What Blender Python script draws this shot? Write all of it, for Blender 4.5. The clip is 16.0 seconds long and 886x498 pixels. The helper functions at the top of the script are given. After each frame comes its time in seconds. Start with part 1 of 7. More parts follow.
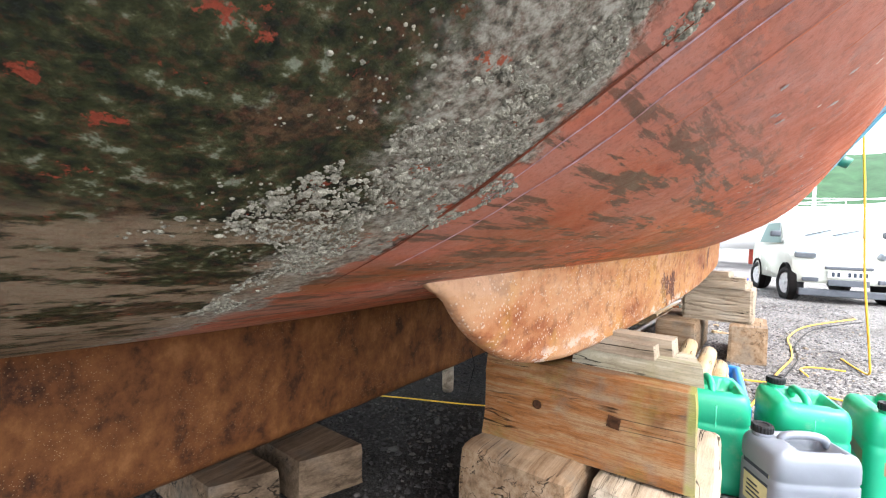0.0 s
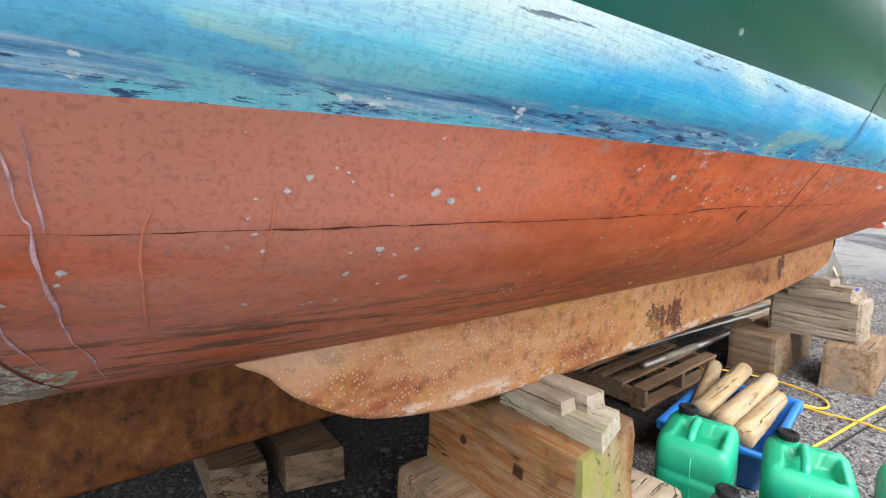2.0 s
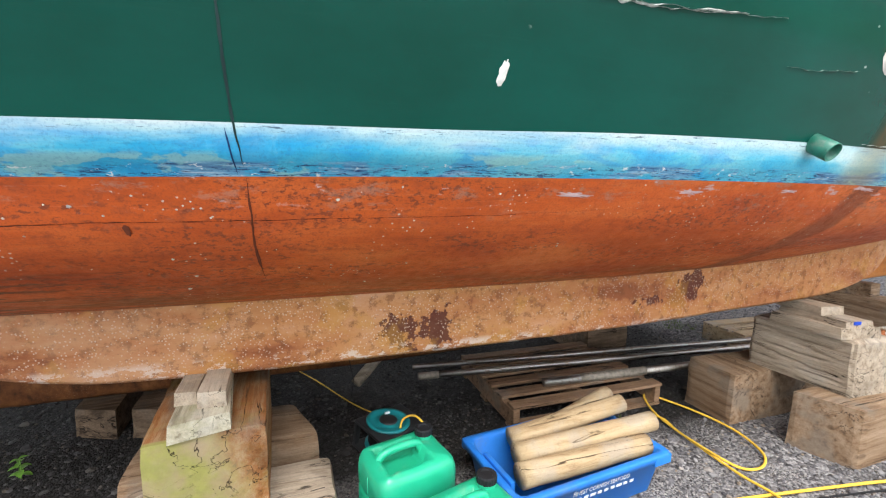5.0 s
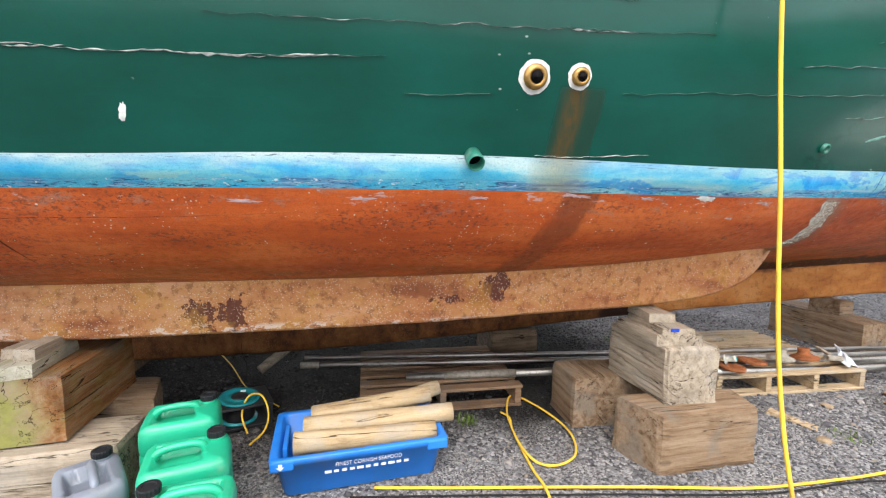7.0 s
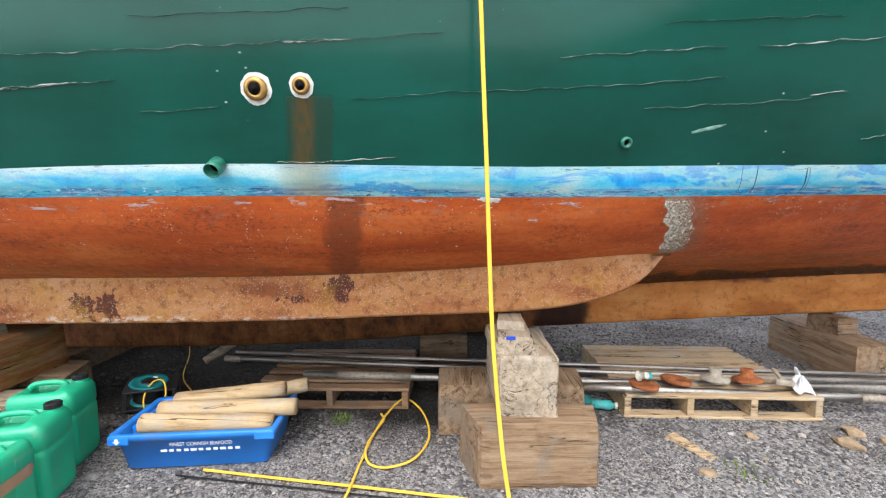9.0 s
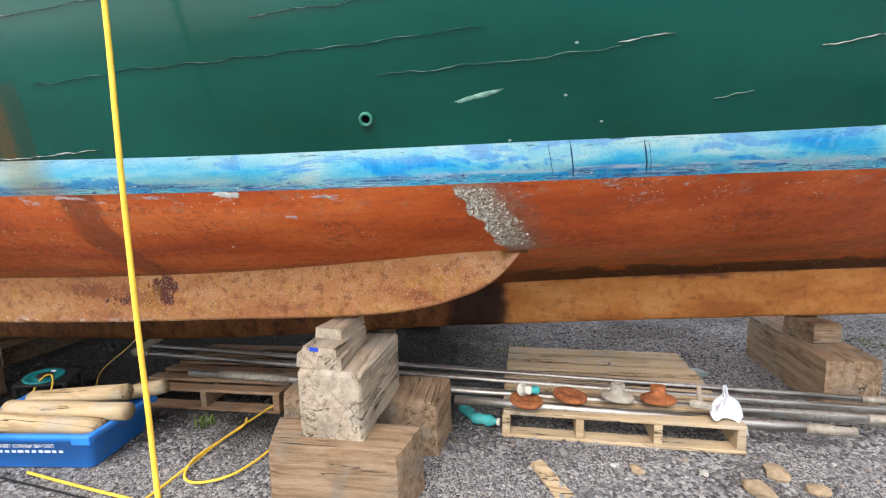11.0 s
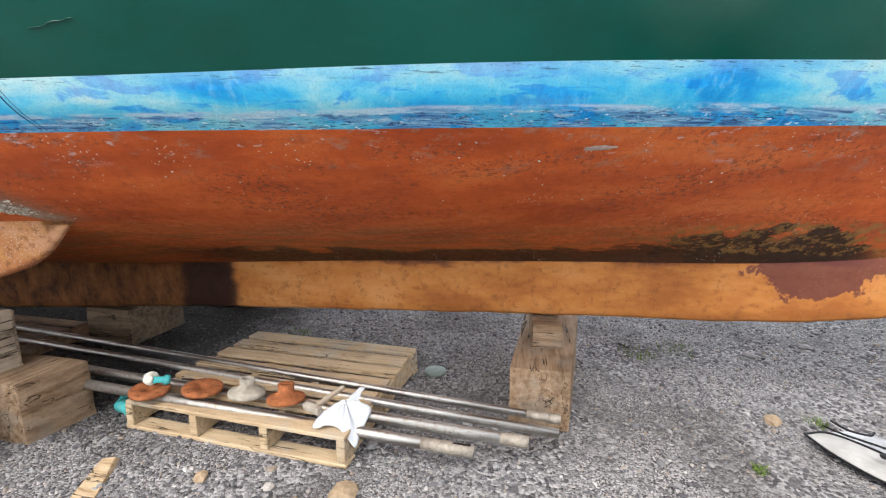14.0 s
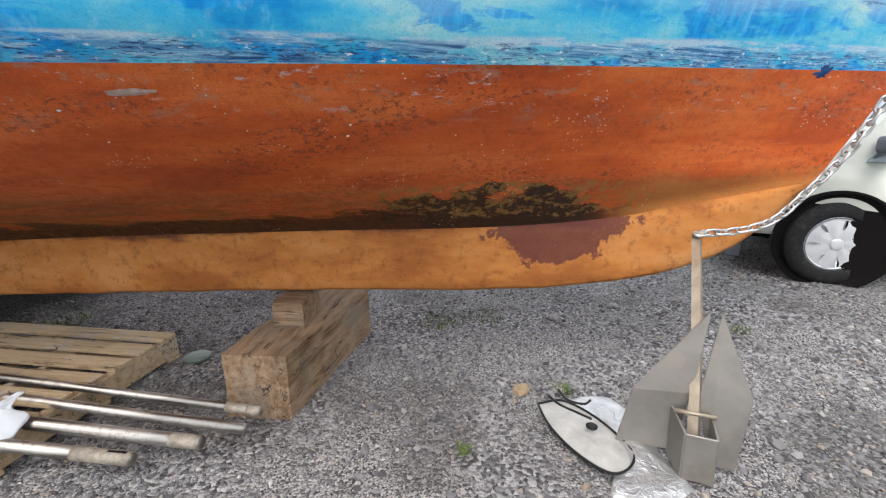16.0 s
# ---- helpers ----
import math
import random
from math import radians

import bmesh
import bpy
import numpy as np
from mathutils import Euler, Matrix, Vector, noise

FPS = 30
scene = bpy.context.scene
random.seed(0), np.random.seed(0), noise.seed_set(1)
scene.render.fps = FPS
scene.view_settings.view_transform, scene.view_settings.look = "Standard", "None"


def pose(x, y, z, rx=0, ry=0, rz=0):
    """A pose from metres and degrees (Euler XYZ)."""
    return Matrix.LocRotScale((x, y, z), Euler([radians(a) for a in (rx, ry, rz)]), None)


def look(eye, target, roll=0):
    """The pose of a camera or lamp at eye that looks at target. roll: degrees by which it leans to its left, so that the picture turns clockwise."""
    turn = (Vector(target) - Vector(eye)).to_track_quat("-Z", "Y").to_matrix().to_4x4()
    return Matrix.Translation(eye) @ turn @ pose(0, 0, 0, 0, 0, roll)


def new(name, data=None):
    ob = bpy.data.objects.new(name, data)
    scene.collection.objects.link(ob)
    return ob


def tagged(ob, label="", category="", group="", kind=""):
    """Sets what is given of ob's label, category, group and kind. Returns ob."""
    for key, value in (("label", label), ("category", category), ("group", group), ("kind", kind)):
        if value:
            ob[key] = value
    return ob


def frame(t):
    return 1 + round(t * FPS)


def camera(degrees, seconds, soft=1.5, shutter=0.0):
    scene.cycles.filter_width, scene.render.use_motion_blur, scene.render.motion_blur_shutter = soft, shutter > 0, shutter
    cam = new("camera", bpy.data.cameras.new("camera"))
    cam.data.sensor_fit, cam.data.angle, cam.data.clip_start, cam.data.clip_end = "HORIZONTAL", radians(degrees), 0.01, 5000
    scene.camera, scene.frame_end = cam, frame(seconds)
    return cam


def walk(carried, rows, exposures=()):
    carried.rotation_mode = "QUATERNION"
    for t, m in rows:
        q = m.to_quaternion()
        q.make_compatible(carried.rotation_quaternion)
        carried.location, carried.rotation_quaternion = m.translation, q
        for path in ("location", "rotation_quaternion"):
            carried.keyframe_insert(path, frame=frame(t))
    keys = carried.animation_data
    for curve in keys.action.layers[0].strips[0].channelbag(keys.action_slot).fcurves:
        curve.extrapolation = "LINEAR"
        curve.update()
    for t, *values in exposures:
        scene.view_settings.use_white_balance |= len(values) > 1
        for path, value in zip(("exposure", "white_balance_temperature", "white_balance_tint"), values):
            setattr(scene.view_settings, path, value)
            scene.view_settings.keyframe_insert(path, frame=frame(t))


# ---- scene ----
cam = camera(92.0, 16.0, 1.2)
PATH = [
    (0, (-0.108, 0.068, 0.995), (1.512, 1.238, 0.919), 1.6),
    (0.5, (0.023, 0.001, 1.028), (1.613, 1.209, 0.915), 3.4),
    (1, (0.101, -0.07, 1.076), (1.618, 1.224, 0.921), 2.5),
    (1.5, (0.194, -0.272, 1.158), (1.557, 1.179, 0.971), 0.8),
    (2, (0.284, -0.428, 1.244), (1.518, 1.131, 1.035), 0.4),
    (2.5, (0.512, -0.493, 1.244), (1.71, 1.086, 0.98), 0.8),
    (3, (0.739, -0.585, 1.276), (1.885, 1.029, 0.989), 0.6),
    (3.5, (0.948, -0.783, 1.299), (1.895, 0.954, 1.009), 1.5),
    (4, (1.172, -0.958, 1.317), (2.035, 0.823, 1.024), 1.0),
    (4.5, (1.43, -1.073, 1.314), (2.191, 0.754, 1.03), 0.8),
    (4.7, (1.524, -1.12, 1.318), (2.252, 0.721, 1.037), 0.8),
    (6.8, (2.648, -1.706, 1.323), (3.055, 0.239, 1.101), 0.4),
    (7, (2.8, -1.799, 1.311), (3.187, 0.152, 1.097), 0.6),
    (7.1, (2.856, -1.851, 1.302), (3.225, 0.104, 1.092), 1.1),
    (7.5, (3.081, -1.899, 1.314), (3.423, 0.061, 1.113), 0.6),
    (8, (3.435, -1.899, 1.283), (3.705, 0.073, 1.089), 0.3),
    (8.5, (3.738, -1.932, 1.306), (3.834, 0.057, 1.12), -0.0),
    (9, (4.062, -1.982, 1.298), (4.07, 0.01, 1.118), -0.2),
    (9.5, (4.377, -1.893, 1.26), (4.347, 0.098, 1.075), -0.3),
    (9.7, (4.489, -1.864, 1.265), (4.437, 0.127, 1.079), -0.4),
    (11.8, (5.747, -1.445, 1.337), (5.345, 0.493, 1.05), -0.7),
    (12, (5.892, -1.411, 1.32), (5.463, 0.522, 1.036), -0.1),
    (12.5, (6.194, -1.324, 1.291), (5.718, 0.597, 1.007), 0.1),
    (13, (6.516, -1.144, 1.261), (6.027, 0.772, 0.962), 0.3),
    (13.5, (6.821, -1.046, 1.255), (6.365, 0.875, 0.94), 0.5),
    (14, (7.163, -0.996, 1.235), (6.762, 0.935, 0.902), 0.1),
    (14.3, (7.33, -0.943, 1.229), (6.957, 0.993, 0.893), -0.1),
    (14.5, (7.432, -0.866, 1.224), (7.086, 1.072, 0.871), 0.1),
    (15, (7.717, -0.706, 1.226), (7.441, 1.237, 0.84), -1.7),
    (15.5, (8.039, -0.583, 1.22), (7.808, 1.357, 0.79), -0.6),
    (16, (8.233, -0.559, 1.211), (8.037, 1.366, 0.705), -0.7),
]
walk(cam, [(t, look(eye, target, roll)) for t, eye, target, roll in PATH],
     exposures=((0, 2.1), (1.0, 1.75), (1.5, 1.6), (2.0, 1.35), (2.5, 1.16), (3.0, 1.05), (4.5, 1.22), (8.0, 1.16), (9.5, 1.15), (12.0, 1.28), (13.5, 1.37), (14.5, 1.18), (15.0, 1.22), (16.0, 0.88)))

# ---- sky and light: a bright overcast day ----
world = bpy.data.worlds.new("overcast_sky")
scene.world = world
world.use_nodes = True
wnt = world.node_tree
sky = wnt.nodes.new("ShaderNodeTexSky")
sky.sky_type = "NISHITA"
sky.sun_disc = False
sky.sun_elevation, sky.sun_rotation = radians(52), radians(200)
sky.dust_density, sky.air_density = 3.0, 1.0
grey = wnt.nodes.new("ShaderNodeMix")
grey.data_type = "RGBA"
grey.inputs["Factor"].default_value = 0.72
wnt.links.new(sky.outputs[0], grey.inputs[6])
grey.inputs[7].default_value = (9.5, 9.8, 10.2, 1)
back = wnt.nodes["Background"]
back.inputs["Strength"].default_value = 0.15
wnt.links.new(grey.outputs[2], back.inputs["Color"])
sun_data = bpy.data.lights.new("sun", "SUN")
sun_data.energy, sun_data.angle, sun_data.color = 1.5, radians(35), (1.0, 0.97, 0.92)
sun = new("sun", sun_data)
sun.matrix_world = look((2, -6, 10), (3.5, 1, 0))

# ---- materials ----


def base_material(name, rough=0.7, metal=0.0, color=(0.5, 0.5, 0.5)):
    m = bpy.data.materials.new(name)
    m.use_nodes = True
    b = m.node_tree.nodes["Principled BSDF"]
    b.inputs["Roughness"].default_value = rough
    b.inputs["Metallic"].default_value = metal
    b.inputs["Specular IOR Level"].default_value = 0.5 if rough < 0.46 or metal > 0.4 else 0.14
    b.inputs["Base Color"].default_value = (*color, 1)
    return m, m.node_tree, b


def put(nt, socket, value):
    if isinstance(value, bpy.types.NodeSocket):
        nt.links.new(value, socket)
    elif isinstance(value, (tuple, list)) and socket.type == "RGBA":
        socket.default_value = (*value[:3], 1)
    else:
        socket.default_value = value


def coords(nt, scale=(1, 1, 1), shuffle=False):
    """Places on the thing in metres, stretched by scale; shuffle sets alike pieces apart."""
    tc = nt.nodes.new("ShaderNodeTexCoord")
    out = tc.outputs["Object"]
    if shuffle:
        info = nt.nodes.new("ShaderNodeObjectInfo")
        add = nt.nodes.new("ShaderNodeVectorMath")
        add.operation = "MULTIPLY_ADD"
        nt.links.new(info.outputs["Random"], add.inputs[0])
        add.inputs[1].default_value = (37.0, 53.0, 71.0)
        nt.links.new(out, add.inputs[2])
        out = add.outputs[0]
    mp = nt.nodes.new("ShaderNodeMapping")
    nt.links.new(out, mp.inputs["Vector"])
    mp.inputs["Scale"].default_value = scale
    return mp.outputs[0]


def noise_of(nt, vec, scale=5.0, detail=4.0, rough=0.55, warp=0.0):
    n = nt.nodes.new("ShaderNodeTexNoise")
    nt.links.new(vec, n.inputs["Vector"])
    n.inputs["Scale"].default_value = scale
    n.inputs["Detail"].default_value = detail
    n.inputs["Roughness"].default_value = rough
    n.inputs["Distortion"].default_value = warp
    return n.outputs["Fac"]


def cells_of(nt, vec, scale=20.0, feature="F1", colour=False):
    n = nt.nodes.new("ShaderNodeTexVoronoi")
    n.feature = feature
    nt.links.new(vec, n.inputs["Vector"])
    n.inputs["Scale"].default_value = scale
    return n.outputs["Color"] if colour else n.outputs["Distance"]


def ramp_of(nt, fac, *stops):
    r = nt.nodes.new("ShaderNodeValToRGB")
    nt.links.new(fac, r.inputs[0])
    el = r.color_ramp.elements
    while len(el) < len(stops):
        el.new(0.5)
    for e, (p, c) in zip(el, stops):
        e.position = p
        e.color = (c, c, c, 1) if isinstance(c, (int, float)) else (*c, 1)
    return r.outputs[0]


def mix_of(nt, fac, a, b, blend="MIX"):
    n = nt.nodes.new("ShaderNodeMix")
    n.data_type, n.blend_type = "RGBA", blend
    put(nt, n.inputs[0], fac)
    put(nt, n.inputs[6], a)
    put(nt, n.inputs[7], b)
    return n.outputs[2]


def calc(nt, op, a, b=0.0, clamp=False):
    n = nt.nodes.new("ShaderNodeMath")
    n.operation, n.use_clamp = op, clamp
    put(nt, n.inputs[0], a)
    put(nt, n.inputs[1], b)
    return n.outputs[0]


def axes_of(nt):
    tc = nt.nodes.new("ShaderNodeTexCoord")
    sp = nt.nodes.new("ShaderNodeSeparateXYZ")
    nt.links.new(tc.outputs["Object"], sp.inputs[0])
    return sp.outputs[0], sp.outputs[1], sp.outputs[2]


def step_of(nt, value, low, high):
    """0 below low, 1 above high, smooth between (low may lie above high)."""
    n = nt.nodes.new("ShaderNodeMapRange")
    n.interpolation_type = "SMOOTHSTEP"
    put(nt, n.inputs["Value"], value)
    n.inputs["From Min"].default_value, n.inputs["From Max"].default_value = low, high
    return n.outputs[0]


def relief(nt, bsdf, height, strength=0.5, depth=0.01):
    n = nt.nodes.new("ShaderNodeBump")
    n.inputs["Strength"].default_value = strength
    n.inputs["Distance"].default_value = depth
    nt.links.new(height, n.inputs["Height"])
    old = bsdf.inputs["Normal"].links
    if old:
        nt.links.new(old[0].from_socket, n.inputs["Normal"])
    nt.links.new(n.outputs[0], bsdf.inputs["Normal"])


def spot_of(nt, axes, x, z, rx, rz):
    """1 in the middle of an oval on the hull side, 0 outside it."""
    dx = calc(nt, "DIVIDE", calc(nt, "SUBTRACT", axes[0], x), rx)
    dz = calc(nt, "DIVIDE", calc(nt, "SUBTRACT", axes[2], z), rz)
    d = calc(nt, "ADD", calc(nt, "MULTIPLY", dx, dx), calc(nt, "MULTIPLY", dz, dz))
    return calc(nt, "SUBTRACT", 1.0, d, clamp=True)


def hull_axes(nt):
    """Metres from the stern and the level up the hull's lines (4 waterline, 5 stripe top)."""
    uv = nt.nodes.new("ShaderNodeUVMap")
    uv.uv_map = "station_level"
    sp = nt.nodes.new("ShaderNodeSeparateXYZ")
    nt.links.new(uv.outputs[0], sp.inputs[0])
    return sp.outputs[0], sp.outputs[1]


def antifouling():
    m, nt, b = base_material("red_antifouling_paint", 0.62)
    b.inputs["Specular IOR Level"].default_value = 0.22
    v = coords(nt)
    long = coords(nt, (0.5, 1.0, 2.2))
    ax = axes_of(nt)
    broad = noise_of(nt, long, 3.0, 5, 0.6)
    fine = noise_of(nt, v, 28.0, 7, 0.7)
    grain = noise_of(nt, v, 190.0, 4, 0.7)
    col = ramp_of(nt, broad, (0.36, (0.39, 0.066, 0.014)), (0.5, (0.53, 0.100, 0.019)), (0.64, (0.62, 0.150, 0.036)))
    col = mix_of(nt, calc(nt, "MULTIPLY", step_of(nt, fine, 0.48, 0.72), 0.5), col, (0.25, 0.062, 0.028))
    # brush marks, lighter and darker
    brushed = noise_of(nt, coords(nt, (1.0, 2.0, 30.0)), 4.0, 5, 0.6)
    col = mix_of(nt, calc(nt, "MULTIPLY", step_of(nt, brushed, 0.55, 0.78), 0.28), col, (0.60, 0.19, 0.08))
    col = mix_of(nt, calc(nt, "MULTIPLY", step_of(nt, brushed, 0.45, 0.25), 0.35), col, (0.24, 0.05, 0.02))
    # freckled brown wear under the waterline, in broad clouds
    freck = step_of(nt, noise_of(nt, coords(nt, (0.8, 1, 1.3)), 60.0, 6, 0.7), 0.53, 0.57)
    cloud = step_of(nt, noise_of(nt, long, 3.6, 5, 0.6), 0.46, 0.58)
    col = mix_of(nt, calc(nt, "MULTIPLY", calc(nt, "MULTIPLY", freck, cloud), 0.7), col, (0.13, 0.040, 0.024))
    worn = calc(nt, "MULTIPLY", step_of(nt, noise_of(nt, coords(nt, (1, 1, 2.4)), 10.0, 9, 0.75), 0.54, 0.62), step_of(nt, ax[2], 1.19, 1.33))
    col = mix_of(nt, calc(nt, "MULTIPLY", worn, 0.5), col, (0.33, 0.20, 0.15))
    # pinkish grey scoured flakes close to the stripe
    flake = calc(nt, "MULTIPLY", step_of(nt, noise_of(nt, coords(nt, (1.6, 1.6, 5)), 7.0, 9, 0.72), 0.61, 0.625), step_of(nt, ax[2], 1.25, 1.33))
    col = mix_of(nt, calc(nt, "MULTIPLY", flake, 0.8), col, (0.50, 0.36, 0.35))
    # ochre and brown growth low down
    low = calc(nt, "MULTIPLY", step_of(nt, ax[2], 1.09, 0.94), step_of(nt, noise_of(nt, coords(nt, (0.35, 1, 2.6)), 8.0, 8, 0.72), 0.38, 0.60))
    col = mix_of(nt, calc(nt, "MULTIPLY", low, 0.72), col, (0.17, 0.085, 0.030))
    # pink-grey sky glare painted into the colour of the after bilge
    rosy_glare = calc(nt, "MULTIPLY", step_of(nt, ax[0], 1.15, 0.3), step_of(nt, broad, 0.28, 0.58))
    col = mix_of(nt, calc(nt, "MULTIPLY", rosy_glare, 0.85), col, (0.37, 0.162, 0.128))
    streak = calc(nt, "MULTIPLY", step_of(nt, ax[2], 1.17, 1.07), step_of(nt, noise_of(nt, coords(nt, (0.45, 2, 5.0)), 13.0, 8, 0.72), 0.51, 0.57))
    col = mix_of(nt, calc(nt, "MULTIPLY", calc(nt, "MULTIPLY", streak, step_of(nt, ax[0], 1.6, 0.8)), 0.85), col, (0.075, 0.055, 0.034))
    # grey barnacle crust, then dark green weed, at the stern
    wander = calc(nt, "ADD", calc(nt, "MULTIPLY", calc(nt, "SUBTRACT", noise_of(nt, v, 9.0, 6, 0.65), 0.5), 0.20), calc(nt, "MULTIPLY", calc(nt, "SUBTRACT", noise_of(nt, v, 70.0, 5, 0.7), 0.5), 0.05))
    edge = calc(nt, "ADD", calc(nt, "ADD", ax[0], wander), calc(nt, "MULTIPLY", calc(nt, "MAXIMUM", calc(nt, "SUBTRACT", ax[2], 1.10), 0.0), 2.4))
    crust = step_of(nt, edge, 0.225, 0.200)
    grit = cells_of(nt, v, 210.0)
    grey = ramp_of(nt, noise_of(nt, v, 120.0, 5, 0.72), (0.38, (0.06, 0.055, 0.042)), (0.48, (0.22, 0.195, 0.155)), (0.60, (0.42, 0.395, 0.34)))
    grey = mix_of(nt, step_of(nt, noise_of(nt, v, 26.0, 5, 0.7), 0.58, 0.61), grey, (0.36, 0.085, 0.04))
    col = mix_of(nt, crust, col, grey)
    weedy = step_of(nt, calc(nt, "ADD", edge, calc(nt, "MULTIPLY", calc(nt, "MAXIMUM", calc(nt, "SUBTRACT", ax[2], 1.03), 0.0), 0.9)), 0.150, 0.110)
    weed = ramp_of(nt, noise_of(nt, v, 62.0, 5, 0.66), (0.40, (0.004, 0.007, 0.003)), (0.47, (0.018, 0.024, 0.007)), (0.53, (0.030, 0.034, 0.011)), (0.59, (0.06, 0.062, 0.025)), (0.66, (0.22, 0.24, 0.18)))
    weed = mix_of(nt, step_of(nt, noise_of(nt, v, 15.0, 6, 0.65), 0.54, 0.60), weed, ramp_of(nt, noise_of(nt, v, 90.0, 5, 0.7), (0.42, (0.020, 0.014, 0.006)), (0.58, (0.10, 0.058, 0.028))))
    weed = mix_of(nt, step_of(nt, noise_of(nt, v, 36.0, 7, 0.72), 0.615, 0.66), weed, (0.28, 0.05, 0.025))
    col = mix_of(nt, weedy, col, weed)
    # pale ledges where the weed has been scraped from the floor
    ledge = calc(nt, "MULTIPLY", calc(nt, "MULTIPLY", step_of(nt, ax[2], 1.012, 0.990), step_of(nt, noise_of(nt, coords(nt, (1, 1, 5)), 9.0, 7, 0.7), 0.46, 0.54)), step_of(nt, ax[0], 0.22, 0.12))
    col = mix_of(nt, calc(nt, "MULTIPLY", ledge, 0.8), col, mix_of(nt, fine, (0.16, 0.10, 0.055), (0.40, 0.31, 0.22)))
    # grey barnacle scar rising from the tip of the bilge keel
    wob2 = calc(nt, "MULTIPLY", calc(nt, "SUBTRACT", noise_of(nt, v, 22.0, 6, 0.7), 0.5), 0.10)
    lean = calc(nt, "ADD", calc(nt, "ADD", ax[0], calc(nt, "MULTIPLY", ax[2], 0.70)), wob2)
    tall = calc(nt, "MULTIPLY", step_of(nt, ax[2], 1.04, 1.08), step_of(nt, ax[2], 1.37, 1.33))
    fade = calc(nt, "MULTIPLY", calc(nt, "MULTIPLY", step_of(nt, lean, 5.985, 6.005), step_of(nt, lean, 6.27, 6.10)), tall)
    col = mix_of(nt, calc(nt, "MULTIPLY", fade, 0.65), col, ramp_of(nt, fine, (0.40, (0.16, 0.075, 0.045)), (0.60, (0.33, 0.21, 0.15))))
    scar = calc(nt, "MULTIPLY", calc(nt, "MULTIPLY", step_of(nt, lean, 5.985, 6.0), step_of(nt, lean, 6.15, 6.07)), tall)
    col = mix_of(nt, calc(nt, "MULTIPLY", scar, 0.75), col, ramp_of(nt, noise_of(nt, v, 110.0, 6, 0.75), (0.42, (0.12, 0.085, 0.06)), (0.56, (0.46, 0.42, 0.35))))
    # black weed and bare patches along the forward garboard
    wob = calc(nt, "MULTIPLY", calc(nt, "SUBTRACT", noise_of(nt, coords(nt, (0.6, 1, 1.4)), 6.0, 7, 0.65), 0.5), 0.26)
    zz = calc(nt, "ADD", ax[2], wob)
    zz = calc(nt, "SUBTRACT", zz, calc(nt, "MULTIPLY", step_of(nt, ax[0], 5.6, 8.4), 0.085))
    dark = calc(nt, "MULTIPLY", calc(nt, "MULTIPLY", step_of(nt, zz, 0.838, 0.806), step_of(nt, ax[0], 4.93, 5.48)), step_of(nt, ax[0], 8.97, 8.70))
    col = mix_of(nt, calc(nt, "MULTIPLY", dark, 0.92), col, (0.020, 0.012, 0.007))
    spot = calc(nt, "ADD", spot_of(nt, ax, 8.267, 0.902, 0.67, 0.165), calc(nt, "MULTIPLY", calc(nt, "SUBTRACT", noise_of(nt, v, 6.0, 7, 0.65), 0.5), 3.2))
    col = mix_of(nt, calc(nt, "MULTIPLY", step_of(nt, spot, 0.48, 0.62), step_of(nt, spot_of(nt, ax, 8.267, 0.902, 0.79, 0.21), 0.0, 0.15)), col, (0.024, 0.014, 0.008))
    ochre = calc(nt, "MULTIPLY", spot_of(nt, ax, 8.372, 0.952, 0.82, 0.11), step_of(nt, noise_of(nt, v, 24.0, 6, 0.7), 0.51, 0.55))
    col = mix_of(nt, calc(nt, "MULTIPLY", step_of(nt, ochre, 0.15, 0.4), 0.75), col, (0.25, 0.14, 0.04))
    # bare yellow primer at the stem's foot
    prim = calc(nt, "MULTIPLY", step_of(nt, calc(nt, "ADD", ax[2], wob), 1.08, 1.00), step_of(nt, ax[0], 8.70, 9.03))
    col = mix_of(nt, calc(nt, "MULTIPLY", prim, 0.75), col, (0.42, 0.17, 0.045))
    # rust wash below the outlet
    off = calc(nt, "ABSOLUTE", calc(nt, "ADD", calc(nt, "SUBTRACT", ax[0], calc(nt, "ADD", 3.265, calc(nt, "MULTIPLY", ax[2], 0.31))), calc(nt, "MULTIPLY", calc(nt, "SUBTRACT", noise_of(nt, coords(nt, (1, 1, 0.3)), 14.0, 5, 0.6), 0.5), 0.12)))
    wash = calc(nt, "MULTIPLY", step_of(nt, off, 0.10, 0.05), ramp_of(nt, broad, (0.3, 0.55), (0.6, 0.95)))
    col = mix_of(nt, calc(nt, "MULTIPLY", wash, 0.7), col, (0.13, 0.036, 0.018))
    # grain of the paint and pale barnacle feet
    col = mix_of(nt, calc(nt, "MULTIPLY", step_of(nt, grain, 0.50, 0.62), 0.30), col, (0.14, 0.04, 0.022))
    cell = cells_of(nt, v, 62.0)
    few = calc(nt, "MULTIPLY", step_of(nt, cell, 0.19, 0.14), calc(nt, "MULTIPLY", step_of(nt, noise_of(nt, v, 5.2, 5, 0.65), 0.57, 0.61), step_of(nt, ax[0], 0.3, 0.4)))
    col = mix_of(nt, few, col, (0.56, 0.50, 0.44))
    put(nt, b.inputs["Base Color"], col)
    put(nt, b.inputs["Roughness"], ramp_of(nt, fine, (0.35, 0.42), (0.65, 0.66)))
    rough = calc(nt, "ADD", 0.16, calc(nt, "MULTIPLY", calc(nt, "MAXIMUM", crust, scar), 0.9))
    relief(nt, b, calc(nt, "ADD", calc(nt, "MULTIPLY", noise_of(nt, v, 75.0, 8, 0.75), rough), calc(nt, "MULTIPLY", few, 0.4)), 0.7, 0.008)
    relief(nt, b, broad, 0.25, 0.02)
